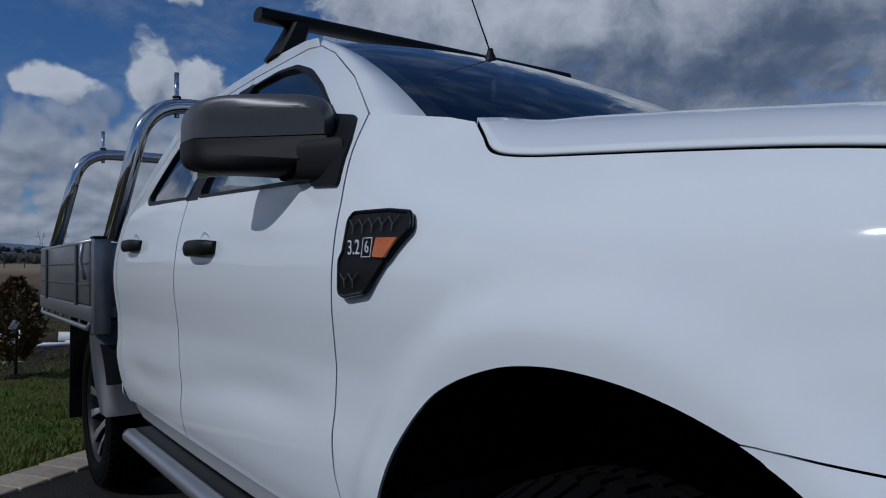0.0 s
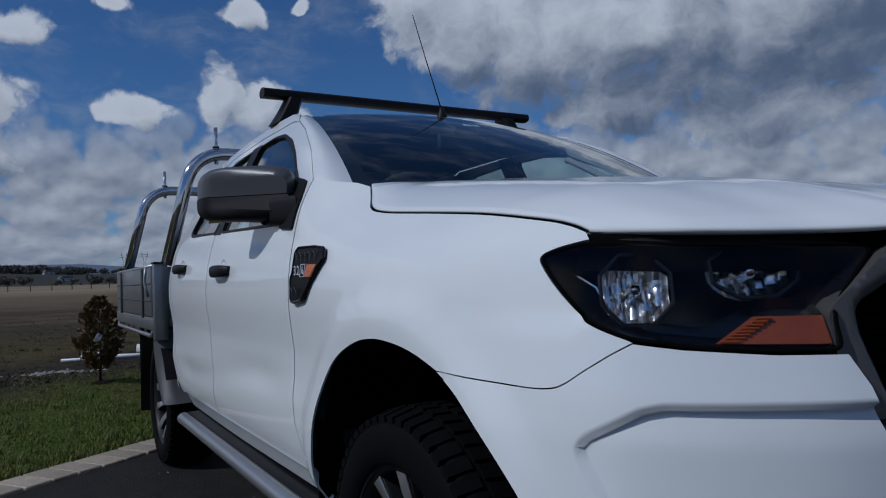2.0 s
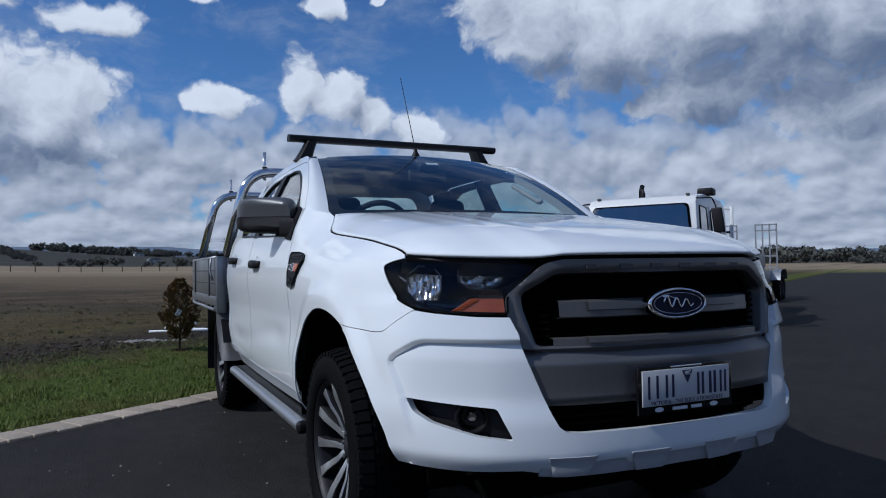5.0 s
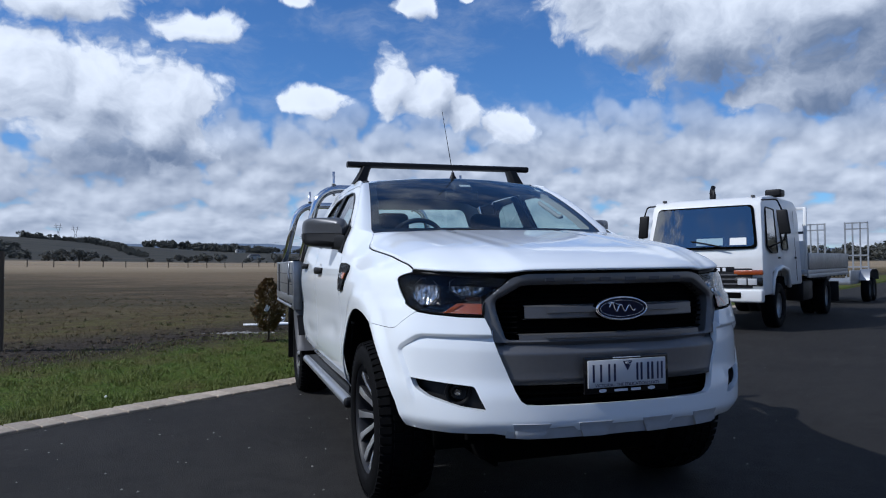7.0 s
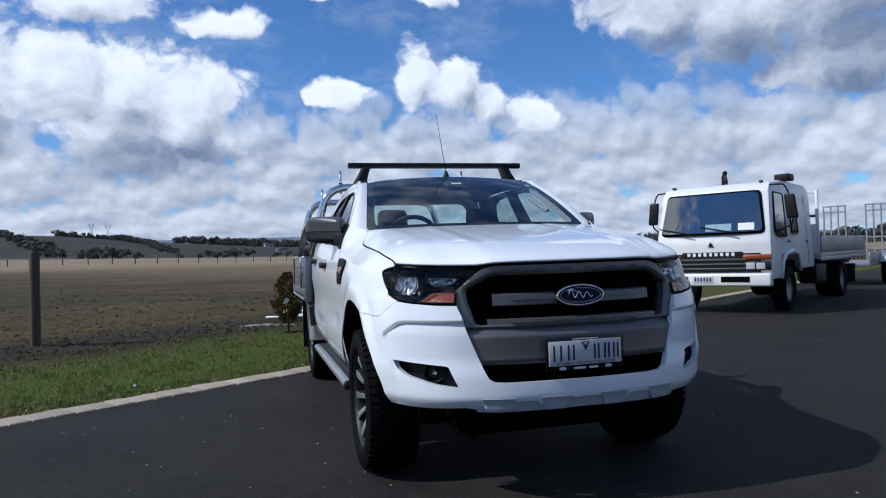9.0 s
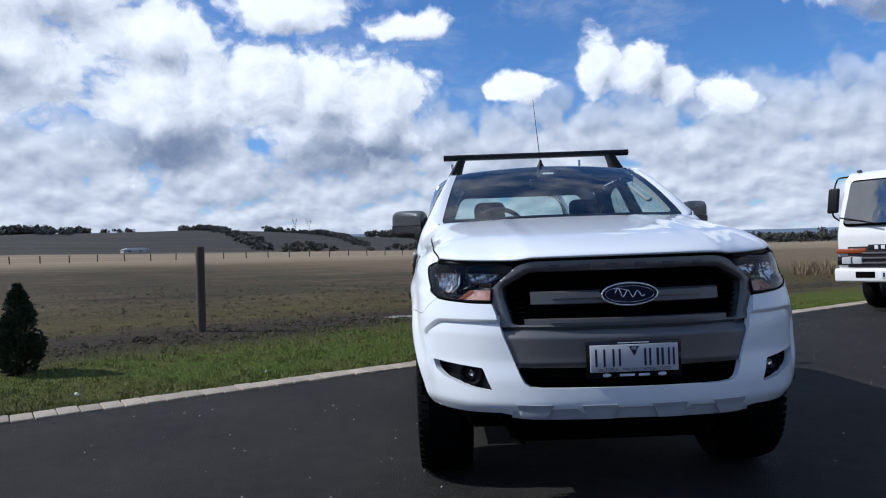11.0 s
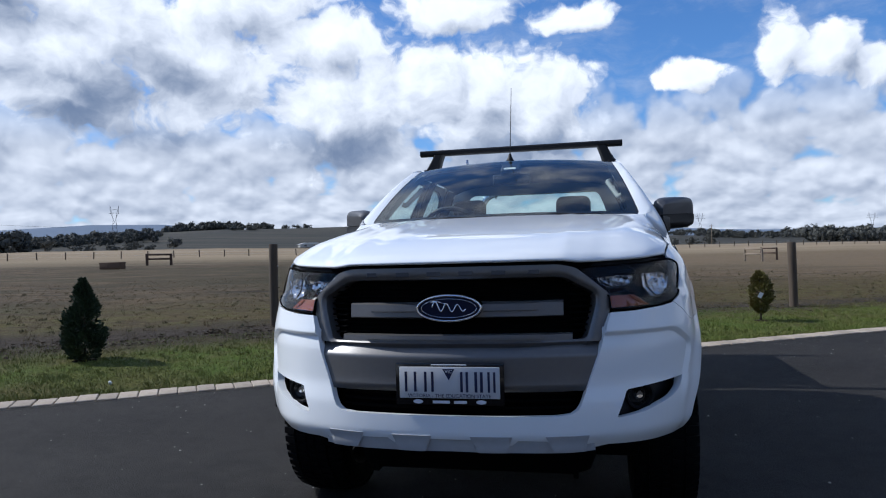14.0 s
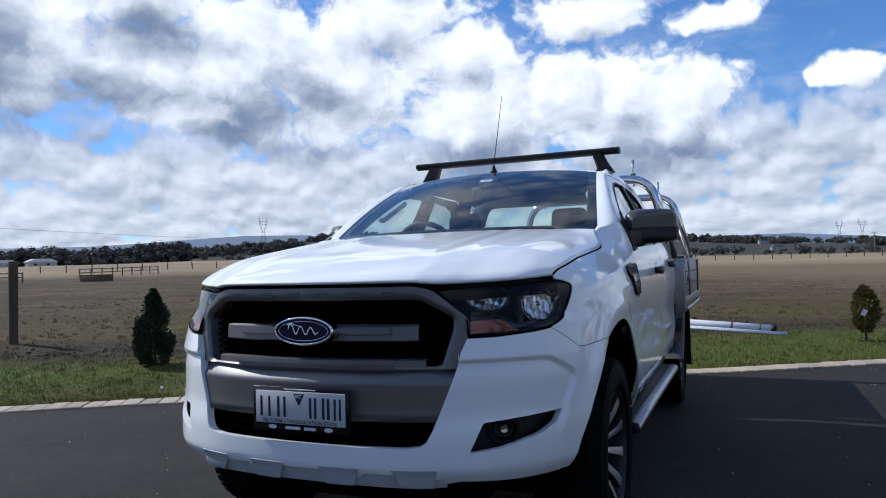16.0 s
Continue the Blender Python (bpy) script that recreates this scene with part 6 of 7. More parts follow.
pair("door_card", lambda: sheet(side([(0.75, 0.55), (2.6, 0.55), (2.6, 1.28), (0.78, 1.235)]), lambda u, z: body(u, z, 0.07), 0.1, depth=0), TRIM)
pair("b_pillar_trim", lambda: sheet(side([(1.66, 1.24), (1.83, 1.24), (1.80, 1.70), (1.68, 1.70)]), lambda u, z: body(u, z, 0.045), 0.06, depth=0.01), TRIM)
pair("c_pillar_trim", lambda: sheet(side([(2.44, 1.30), (2.70, 1.25), (2.50, 1.68), (2.20, 1.68)]), lambda u, z: body(u, z, 0.05), 0.06, depth=0.01), TRIM)
wheel_c, wheel_t = Vector((-0.37, 1.02, 1.285)), Matrix.Rotation(radians(-62), 4, "X")
st = part("steering_wheel", tube([wheel_c + wheel_t @ Vector((0.185 * math.cos(a), 0.185 * math.sin(a), 0)) for a in np.linspace(0, 2 * math.pi, 41)], 0.016, 10), TRIM, car, "black steering wheel")
part("wheel_boss", box(0.20, 0.10, 0.05, wheel_c, 0.02, 3, None, wheel_t), TRIM, st)
part("spoke", box(0.36, 0.03, 0.015, wheel_c, 0.005, 2, None, wheel_t), TRIM, st)


def seat(x, y, w, back_h, tilt):
    bm = box(w, 0.13, back_h, (0, 0, 0), 0.055, 4, None)
    bmesh.ops.transform(bm, matrix=Matrix.Translation((x, y, 0.85 + back_h / 2)) @ Matrix.Rotation(radians(-tilt), 4, "X"), verts=bm.verts)
    s = part("seat_back", bm, SEAT, car, "charcoal cloth seat back")
    part("seat_cushion", box(w, 0.5, 0.16, (x, y - 0.28, 0.80), 0.05, 3), SEAT, s)
    return s


for x in (-0.37, 0.37):
    s = seat(x, 1.58, 0.50, 0.53, 14)
    hx = x
    part("headrest", box(0.24, 0.11, 0.21, (hx, 1.665, 1.445), 0.05, 4, None, Matrix.Rotation(radians(-8), 4, "X")), SEAT, s, "charcoal headrest")
    for dx in (-0.06, 0.06):
        part("headrest_post", tube([(hx + dx, 1.63, 1.34), (hx + dx, 1.655, 1.42)], 0.007, 8), CHROME, s)
s = seat(0, 2.45, 1.30, 0.50, 12)
for x in (-0.42, 0, 0.42):
    part("headrest", box(0.25, 0.09, 0.10, (x, 2.52, 1.385), 0.035, 3), SEAT, s)
mir = part("rear_view_mirror", box(0.24, 0.03, 0.07, (0, 1.16, 1.635), 0.012, 3), TRIM, car, "black rear view mirror")
part("stalk", tube([(0, 1.17, 1.66), (0, 1.22, 1.71)], 0.010, 8), TRIM, mir)
part("sensor_pod", box(0.13, 0.12, 0.045, (0, 1.17, 1.70), 0.015, 3, None, Matrix.Rotation(radians(28), 4, "X")), TRIM, mir)
part("registration_label", box(0.075, 0.003, 0.028, (0.0, 1.085, 1.697), 0.0008, 1, None, Matrix.Rotation(radians(-62), 4, "X")), LABEL_PAPER, car, "small white windscreen label")
pair("grab_handle", lambda: tube(bent([(0.615, 1.20, 1.60), (0.60, 1.16, 1.59), (0.66, 0.98, 1.48), (0.68, 0.97, 1.49)], 0.03), 0.015, 8), PILLAR, "pale pillar grab handle")
pair("a_pillar_trim", lambda: grid_mesh([[screen(1, t) + Vector((-0.012, 0.015, -0.02)), screen(1, t) + Vector((-0.02, 0.09, -0.035))] for t in np.linspace(0.08, 0.98, 12)]), PILLAR, "pale pillar trim")

# wipers
for x0, x1 in ((-0.58, 0.02), (0.05, 0.55)):
    part("wiper", tube([screen(x0 / 0.742, 0.02) + Vector((0, -0.02, 0.012)), screen((x0 + x1) / 1.45, 0.05) + Vector((0, -0.014, 0.014)), screen(x1 / 0.742, 0.045) + Vector((0, -0.012, 0.012))], 0.008, 8), BLACK, car, "black wiper")
part("cowl", sheet([(-0.74, 0.0), (0.74, 0.0), (0.74, 0.16), (-0.74, 0.16)], lambda x, t: Vector((x, 0.33 + 0.30 * x * x + t, 1.285 + 0.1 * t)), 0.05, depth=0.02), BLACK, car, "black cowl panel")

# ------------------------------------------------------------------ aluminium tray, with its parts
TY0, TY1, TX = 2.96, 4.80, 0.985
tray = part("tray_floor", box(2 * TX - 0.02, TY1 - TY0, 0.045, (0, (TY0 + TY1) / 2, 0.865), 0.004), ALU, car, "flat aluminium tray")
for s in (1, -1):
    sp = part("tray_side", box(0.026, TY1 - TY0 - 0.10, 0.292, (s * (TX - 0.014), (TY0 + TY1) / 2 + 0.03, 1.048), 0.004), ALU, car, "ribbed aluminium drop side")
    for z in (0.995, 1.095):
        part("groove", box(0.006, TY1 - TY0 - 0.11, 0.008, (s * (TX + 0.0005), (TY0 + TY1) / 2 + 0.03, z), 0.002), GUARD, sp)
    part("top_rail", tube([(s * (TX - 0.014), TY0 + 0.06, 1.196), (s * (TX - 0.014), TY1, 1.196)], 0.014, 10), ALU, sp)
    for y in (3.35, 4.45):
        part("strap_hinge", box(0.012, 0.045, 0.30, (s * (TX + 0.006), y, 1.04), 0.004), GUARD, sp, "grey strap hinge")
    latch = part("latch", tube(bent([(s * (TX + 0.012), TY0 + 0.10, 1.02), (s * (TX + 0.03), TY0 + 0.12, 1.10), (s * (TX + 0.02), TY0 + 0.11, 1.19)], 0.03), 0.009, 8), GALV, sp, "galvanised over-centre latch")
    cr = part("coaming", box(0.035, TY1 - TY0, 0.075, (s * (TX - 0.015), (TY0 + TY1) / 2, 0.86), 0.005), ALU, car, "aluminium coaming rail")
    part("rope_rail", tube(bent([(s * (TX - 0.02), TY0 + 0.1, 0.83), (s * (TX - 0.005), TY0 + 0.12, 0.79), (s * (TX - 0.005), TY1 - 0.08, 0.79), (s * (TX - 0.02), TY1 - 0.05, 0.83)], 0.03), 0.013, 10), ALU_STEP, cr, "round rope rail")
    for y in np.linspace(TY0 + 0.35, TY1 - 0.3, 5):
        part("rail_stay", box(0.012, 0.03, 0.05, (s * (TX - 0.006), y, 0.81), 0.003), ALU, cr)
    hp = part("headboard_post", box(0.075, 0.075, 0.44, (s * 0.945, TY0 + 0.01, 0.99), 0.008), ALU, car, "aluminium corner post")
    part("post_cap", box(0.10, 0.09, 0.012, (s * 0.935, TY0 + 0.01, 1.213), 0.004), BLACK, hp)
    part("bolt", lathe([(0, 0.008), (0.012, 0.007), (0.014, 0)], "x", 12), GALV, hp).location = (s * 0.983, TY0 + 0.01, 1.18)
    part("rear_post", box(0.07, 0.07, 0.36, (s * 0.945, TY1 - 0.03, 1.02), 0.008), ALU, car, "aluminium rear corner post")
    # mudguard plate in front of the rear wheel and flap behind it
    gp = bmesh.new()
    rows = []
    for z, y in ((0.83, 2.965), (0.70, 2.955), (0.60, 2.93), (0.50, 2.86), (0.425, 2.77)):
        rows.append([(s * 0.66, y + 0.015, z), (s * 0.90, y, z), (s * 0.958, y + 0.012, z), (s * 0.962, y + 0.055 + 0.10 * (0.83 - z), z), (s * 0.955, y + 0.16 + 0.25 * (z - 0.42), z)])
    part("guard_plate", grid_mesh(rows, flip=s < 0), GUARD, car, "grey mudguard plate ahead of the rear wheel")
    arch = [(s * x, 3.27 + 0.50 * math.cos(a), 0.36 + 0.46 * math.sin(a)) for x in (0.62, 0.95) for a in np.linspace(0.15, 2.7, 18)]
    part("rear_guard", grid_mesh([arch[:18], arch[18:]], flip=s > 0), BLACK, car, "black rear mudguard")
    part("mud_flap", box(0.30, 0.012, 0.56, (s * 0.80, 3.83, 0.52), 0.004, 2, None, Matrix.Rotation(radians(3), 4, "X")), BLACK, car, "black rubber mud flap")
part("headboard", box(1.82, 0.03, 0.30, (0, TY0 + 0.02, 1.04), 0.004), ALU, car, "aluminium headboard")
part("tail_board", box(1.85, 0.026, 0.29, (0, TY1 - 0.012, 1.048), 0.004), ALU, car, "aluminium tail board")
part("chassis", box(0.9, 2.1, 0.16, (0, 3.75, 0.66), 0.02), DARK, car)
part("rear_axle", tube([(-0.7, 3.27, 0.39), (0.7, 3.27, 0.39)], 0.06, 12), DARK, car)
part("sub_floor", box(1.5, 1.85, 0.06, (0, 3.88, 0.80), 0.01), DARK, car)


def hoop(y, kind):
    bm = tube(bent([(-0.905, y, 1.20), (-0.745, y, 1.862), (0.745, y, 1.862), (0.905, y, 1.20)], 0.20, 10), 0.037, 20)
    h = part("ladder_hoop", bm, STEEL, car, "polished stainless load hoop")
    for s in (1, -1):
        part("stop_rod", tube([(s * 0.612, y, 1.80), (s * 0.612, y, 2.02)], 0.012, 10), STEEL, h, "upright steel stop rod")
        part("rod_collar", tube([(s * 0.612, y, 1.895), (s * 0.612, y, 1.905)], 0.02, 12), BLACK, h)


hoop(2.95, 0)
hoop(4.75, 1)


# ------------------------------------------------------------------ things on the verge
def ground_at(x, y):
    return Vector((x, y, ground_z(*sd_of(x, y))))


def fence_post(x, y, h, r, lean):
    p = ground_at(x, y)
    t = thing("fence_post", "weathered round timber fence post standing in grass", "fence post", "paddock fence posts", Matrix.Translation(p) @ Matrix.Rotation(radians(lean), 4, "Y"))
    rows = []
    for z in (-0.1, 0.0, 0.1, 0.35, 0.6, 0.9, h - 0.02, h):
        k = r * (1 + 0.04 * noise.noise(Vector((x, y, z * 3)))) * (0.9 if z == h else 1)
        rows.append([(k * math.cos(a) * (1 + 0.05 * math.sin(3 * a + z)), k * math.sin(a), z) for a in np.linspace(0, 2 * math.pi, 14, endpoint=False)])
    bm = grid_mesh(rows, closed_v=True)
    bmesh.ops.holes_fill(bm, edges=[e for e in bm.edges if e.is_boundary], sides=20)
    bmesh.ops.recalc_face_normals(bm, faces=bm.faces[:])
    part("post_shaft", bm, POST, t)
    part("wire_staple", tube([(r * 0.9, 0, h * 0.72), (r * 1.15, 0, h * 0.73), (r * 0.9, 0, h * 0.74)], 0.003, 5), GALV, t)


fence_post(-4.16, 6.22, 1.20, 0.062, 0.6)
fence_post(4.03, 10.75, 1.20, 0.075, -0.5)
fence_post(-8.45, 4.05, 1.20, 0.062, 0.4)


def shrub(name, x, y, h, w, shape, mat, label, count, leaf, stem=0.0, tag=False, seed=1):
    r2 = random.Random(seed)
    p = ground_at(x, y)
    t = thing(name, label, "shrub", "young plants along the verge", Matrix.Translation(p))
    part("trunk", tube([(0, 0, -0.03), (0.01, 0.005, h * 0.4), (0, 0, h * 0.85)], 0.016, 8, taper=0.35), BARK, t)
    for i in range(16):
        z = h * (stem + (0.9 - stem) * i / 16)
        a = i * 2.4
        rr = w * 0.42 * shape(z / h)
        part("branch", tube([(0, 0, z), (rr * 0.6 * math.cos(a), rr * 0.6 * math.sin(a), z + 0.04), (rr * math.cos(a), rr * math.sin(a), z + 0.10)], 0.006, 5, taper=0.4), BARK, t)
    spots = []
    lumps = [(r2.uniform(stem, 1.0), r2.uniform(0, 6.28), r2.uniform(0.7, 1.12)) for _ in range(80)]
    while len(spots) < count:
        zt, a, k = r2.choice(lumps)
        zt = min(1.03, max(stem * 0.8, r2.gauss(zt, 0.045)))
        a = r2.gauss(a, 0.28)
        rr = w * 0.5 * shape(min(1, zt)) * k * math.sqrt(r2.uniform(0.25, 1.0))
        q = Vector((rr * math.cos(a), rr * math.sin(a), zt * h))
        spots.append((q, (math.cos(a), math.sin(a), 0.9)))
    mesh_part("foliage", leaf_cloud(spots, leaf, r2), mat, t)
    rows = [[(k * (1 + 0.2 * math.sin(5 * a)) * math.cos(a), k * math.sin(a), z) for a in np.linspace(0, 2 * math.pi, 20, endpoint=False)] for k, z in ((0.13, -0.01), (0.11, 0.006), (0.06, 0.010), (0.01, 0.012))]
    part("mulch_ring", grid_mesh(rows, closed_v=True, flip=True), MULCH, t, "dark mulch at the foot")
    if tag:
        part("paper_tag", box(0.055, 0.003, 0.085, (-0.03, -w * 0.50, h * 0.56), 0.001, 1, None, Matrix.Rotation(radians(28), 4, "Y")), LABEL_PAPER, t, "white nursery tag")


cone = lambda z: max(0.05, (1 - z) ** 0.62 * (0.40 + 0.60 * min(1, z * 2.8))) * 1.15
egg = lambda z: max(0.08, math.sin(math.pi * min(1, max(0.04, (z - 0.12) / 0.9))) ** 0.7)
shrub("conifer", -5.08, 3.42, 0.86, 0.54, cone, CYPRESS, "small dark green cone-shaped conifer on the lawn", 9500, 0.042, 0.03, seed=3)
shrub("shrub", 2.88, 7.98, 0.70, 0.36, egg, OLIVE_LEAF, "young yellow-green shrub with a thin stem", 3600, 0.044, 0.20, True, seed=4)
shrub("shrub", -0.97, 6.65, 0.82, 0.47, egg, BRONZE_LEAF, "young bronze-leaved shrub with a white tag", 2900, 0.046, 0.20, True, seed=5)

# white pipes lying on the grass
def pipe(name, a, b, r, label, capped):
    pa, pb = ground_at(*a), ground_at(*b)
    pa.z, pb.z = pa.z + r, pb.z + r
    t = thing(name, label, "pipe", "pipes lying on the grass")
    part("tube", tube([pa, pa.lerp(pb, 0.5), pb], r, 18), PIPE, t)
    if capped:
        d = (pb - pa).normalized()
        part("cap", tube([pb - d * 0.05, pb + d * 0.015], r * 1.10, 18), BLACK, t, "black end cap")
        for k in (0.35, 0.72, 0.90):
            c = pa.lerp(pb, k)
            part("tape_band", tube([c, c + d * 0.035], r * 1.03, 18), GUARD, t, "grey band")


pipe("pvc_pipe", (-0.35, 8.82), (1.80, 8.38), 0.062, "white plastic pipe with black end cap on the grass", True)
pipe("pvc_pipe", (-0.30, 8.68), (1.94, 8.22), 0.022, "thin white plastic pipe lying on the grass", False)
pipe("pvc_pipe", (-0.70, 8.64), (1.87, 8.15), 0.018, "thin white plastic pipe lying on the grass", False)
pipe("pvc_pipe", (-1.25, 8.45), (0.4, 8.60), 0.020, "thin white plastic pipe lying on the grass", False)
for i, (x, y, s) in enumerate(((-1.02, 8.62, 0.10), (-0.86, 8.70, 0.13), (-0.70, 8.76, 0.11))):
    p = ground_at(x, y)
    t = thing("pipe_fitting", "white plastic elbow fitting lying on the grass", "pipe fitting", "fittings by the pipes", Matrix.Translation(p))
    part("elbow", tube(bent([(0, 0, 0.03), (s, 0.02, 0.04), (s, 0.03, 0.04 + s)], 0.05), 0.032, 14), PIPE, t)
    part("collar", tube([(0.0, 0, 0.03), (0.03, 0, 0.032)], 0.038, 14), PIPE, t)
# white flower specks on the lawn, built as small pale lumps
for x, y, s in ((-4.04, 2.49, 0.022), (-2.57, 3.37, 0.013)):
    p = ground_at(x, y)
    bm = bmesh.new()
    bmesh.ops.create_icosphere(bm, subdivisions=2, radius=s, matrix=Matrix.Translation(p + Vector((0, 0, s * 0.9))))
    for v in bm.verts:
        v.co += Vector((1, 1, 0.5)) * 0.35 * s * noise.noise(v.co * 30)
    tagged(part("stone", bm, LABEL_PAPER, None), "small white flower speck in the grass, shaped as a lump", "stone", "stones on the lawn")
for x, y, s in ((0.62, 9.35, 0.06),):
    p = ground_at(x, y)
    bm = bmesh.new()
    bmesh.ops.create_icosphere(bm, subdivisions=2, radius=s, matrix=Matrix.Translation(p + Vector((0, 0, s * 0.3))))
    for v in bm.verts:
        v.co += Vector((1, 1, 0.6)) * 0.3 * s * noise.noise(v.co * 11)
    tagged(part("clod", bm, MULCH, None), "dark clod of earth in the grass", "clod")


# ------------------------------------------------------------------ the truck
def truck():
    t = thing("truck", "white crew cab flatbed truck parked on the asphalt", "truck")
    # local: x ahead to the rear, y towards its near side, z up; nose at x = 0
    W = 1.04

    def prof(pts, y0, y1, name, mat, label="", bevel=0.02):
        bm = prism(pts, y1 - y0, lambda a, b, c: Vector((a, y0 + c, b)), bevel)
        return part(name, bm, mat, t, label)

    cab = [(0.02, 0.62), (0.0, 1.28), (0.20, 2.22), (0.34, 2.34), (0.9, 2.40), (2.4, 2.38), (2.62, 2.30), (2.70, 2.1), (2.72, 0.75), (1.75, 0.75), (1.62, 1.02), (0.62, 1.02), (0.52, 0.62)]
    c = prof(cab, -W, W, "cab", WHITE_TRUCK, "white cab", 0.045)
    # the screen, proud of the cab's raked front
    k = Vector((0.20, 0, 0.94)).normalized()
    # full dark sheet behind the glass stands in for the unlit cabin
    for (z0, z1, w0, w1, off, mat, name) in ((1.43, 2.20, 0.95, 0.91, -0.012, DARK, "screen_seal"), (1.47, 2.17, 0.92, 0.88, -0.070, GLASS_SHINY, "windscreen")):
        bm = bmesh.new()
        fx = lambda z: 0.0 + (z - 1.28) * 0.2 / 0.94 + off
        line = rounded([(-w0, z0), (w0, z0), (w1, z1), (-w1, z1)], 0.09)
        bm = sheet(line, lambda y, z: Vector((fx(z), y, z)), 0.12, depth=0)
        for v in bm.verts:
            v.co.x -= 0.03 * (1 - (v.co.y / w0) ** 2)
        bmesh.ops.recalc_face_normals(bm, faces=bm.faces[:])
        part(name, bm, mat, t, "dark reflective truck windscreen" if name == "windscreen" else "")
    for y in (0.45, -0.35):
        part("wiper", tube([(-0.075, y, 1.45), (-0.055, y - 0.35, 1.53), (-0.045, y - 0.62, 1.58)], 0.012, 6), BLACK, t)
    for a, b in ((0.35, 0.15), (0.08, -0.05), (0.75, 0.55)):
        part("paper", box(0.004, 0.28 * abs(a - b) / 0.2, 0.13, (-0.030, (a + b) / 2, 1.56), 0.001, 1, None, Matrix.Rotation(radians(12), 4, "Y")), LABEL_PAPER, t, "papers behind the screen")
    part("grille", box(0.05, 1.72, 0.34, (0.0, 0, 0.92), 0.015), BLACK, t, "black slotted grille")
    for z in (0.82, 0.90, 0.98):
        part("slat", box(0.02, 1.25, 0.03, (-0.03, 0, z), 0.006), GUARD, t)
    part("letter_bar", box(0.012, 1.10, 0.085, (-0.022, 0.02, 1.075), 0.004), BLACK, t, "black bar where lettering stands")
    for i in range(9):
        part("bar", box(0.006, 0.055, 0.060, (-0.031, -0.40 + 0.10 * i, 1.075), 0.001, 1), PRINT, t)
    part("maker_badge", prism([(-0.05, 0), (0.05, 0), (0, 0.085)], 0.01, lambda a, b, c: Vector((-0.012 - c, a, 1.22 + b))), BLACK, t, "plain dark badge")
    for s in (1, -1):
        lamp = part("headlight_unit", box(0.06, 0.46, 0.15, (-0.005, s * 0.80, 0.86), 0.02), LAMP_BEZEL, t, "twin headlight unit")
        for y in (0.70, 0.87):
            part("lens", box(0.02, 0.15, 0.11, (-0.040, s * y, 0.86), 0.03, 3), PALE_PLASTIC, lamp)
        part("indicator", box(0.07, 0.48, 0.085, (-0.005, s * 0.80, 1.02), 0.02), AMBER_DIM, t, "dark orange indicator")
        part("step_light", box(0.03, 0.05, 0.10, (0.06, s * 1.02, 0.86), 0.01), WHITE_TRUCK, t)
    bp = part("bumper", box(0.16, 2.10, 0.23, (-0.03, 0, 0.62), 0.04, 3), WHITE_TRUCK, t, "white steel bumper")
    part("bumper_slot", box(0.02, 0.50, 0.10, (-0.11, 0.45, 0.63), 0.03), DARK, bp)
    part("bumper_slot", box(0.02, 0.30, 0.10, (-0.11, -0.55, 0.63), 0.03), DARK, bp)
    np_ = part("number_plate", box(0.01, 0.36, 0.12, (-0.118, -0.12, 0.63), 0.003), PLATE, bp)
    for i in range(6):
        part("bar", box(0.004, 0.03, 0.07, (-0.1245, -0.26 + 0.055 * i, 0.63), 0.001, 1), NAVY, bp)
    # side windows, doors, handles
    for s in (1, -1):
        y = s * (W + 0.002)
        for pts, nm in (([(0.24, 1.46), (0.50, 1.36), (0.88, 1.36), (0.90, 2.14), (0.38, 2.16)], "side_window"), ([(1.22, 1.42), (1.62, 1.42), (1.60, 2.10), (1.22, 2.12)], "side_window")):
            w = part(nm, prism(rounded(pts, 0.05), 0.008, lambda a, b, c: Vector((a, y + s * c, b))), GLASS_TRUCK, t, "dark side window")
            part("rubber_seal", tube([Vector((a, y + s * 0.006, b)) for a, b in rounded(pts, 0.05) + rounded(pts, 0.05)[:1]], 0.014, 6), BLACK, w)
        for x in (1.14, 2.30):
            part("door_gap", box(0.008, 0.006, 1.35, (x, y, 1.50), 0.001, 1), DARK, t)
        for x in (1.02, 2.18):
            part("door_handle", box(0.12, 0.02, 0.035, (x, y + s * 0.005, 1.27), 0.008), BLACK, t, "black door handle")
        mx = 1.36 if s > 0 else 1.16
        part("mirror", box(0.06, 0.19, 0.42, (0.10 + 0.16 * (s > 0), s * mx, 1.88), 0.03, 3), BLACK, t, "tall black mirror")
        part("mirror_arm", tube(bent([(0.30, s * 1.02, 2.28), (0.14, s * (mx - 0.03), 2.26), (0.10 + 0.16 * (s > 0), s * mx, 2.1), (0.10 + 0.16 * (s > 0), s * mx, 1.62), (0.16 + 0.16 * (s > 0), s * (mx - 0.07), 1.55), (0.38, s * 1.03, 1.45)], 0.06), 0.014, 8), BLACK, t)
        part("wheel_arch", tube([(0.55, s * 1.03, 0.62), (0.62, s * 1.04, 0.90), (0.78, s * 1.05, 1.05), (1.15, s * 1.05, 1.10), (1.55, s * 1.05, 1.05), (1.70, s * 1.04, 0.86), (1.74, s * 1.03, 0.72)], 0.04, 8), WHITE_TRUCK, t, "white wheel arch lip")
        part("marker_lamp", box(0.10, 0.06, 0.04, (0.36, s * 0.86, 2.36), 0.012), GUARD, t)
        part("fuel_tank", box(0.8, 0.35, 0.42, (3.5, s * 0.80, 0.60), 0.05), BLACK, t)
    part("rear_lower_seal", box(2.2, 1.9, 0.25, (1.6, 0, 0.80), 0.02), DARK, t)
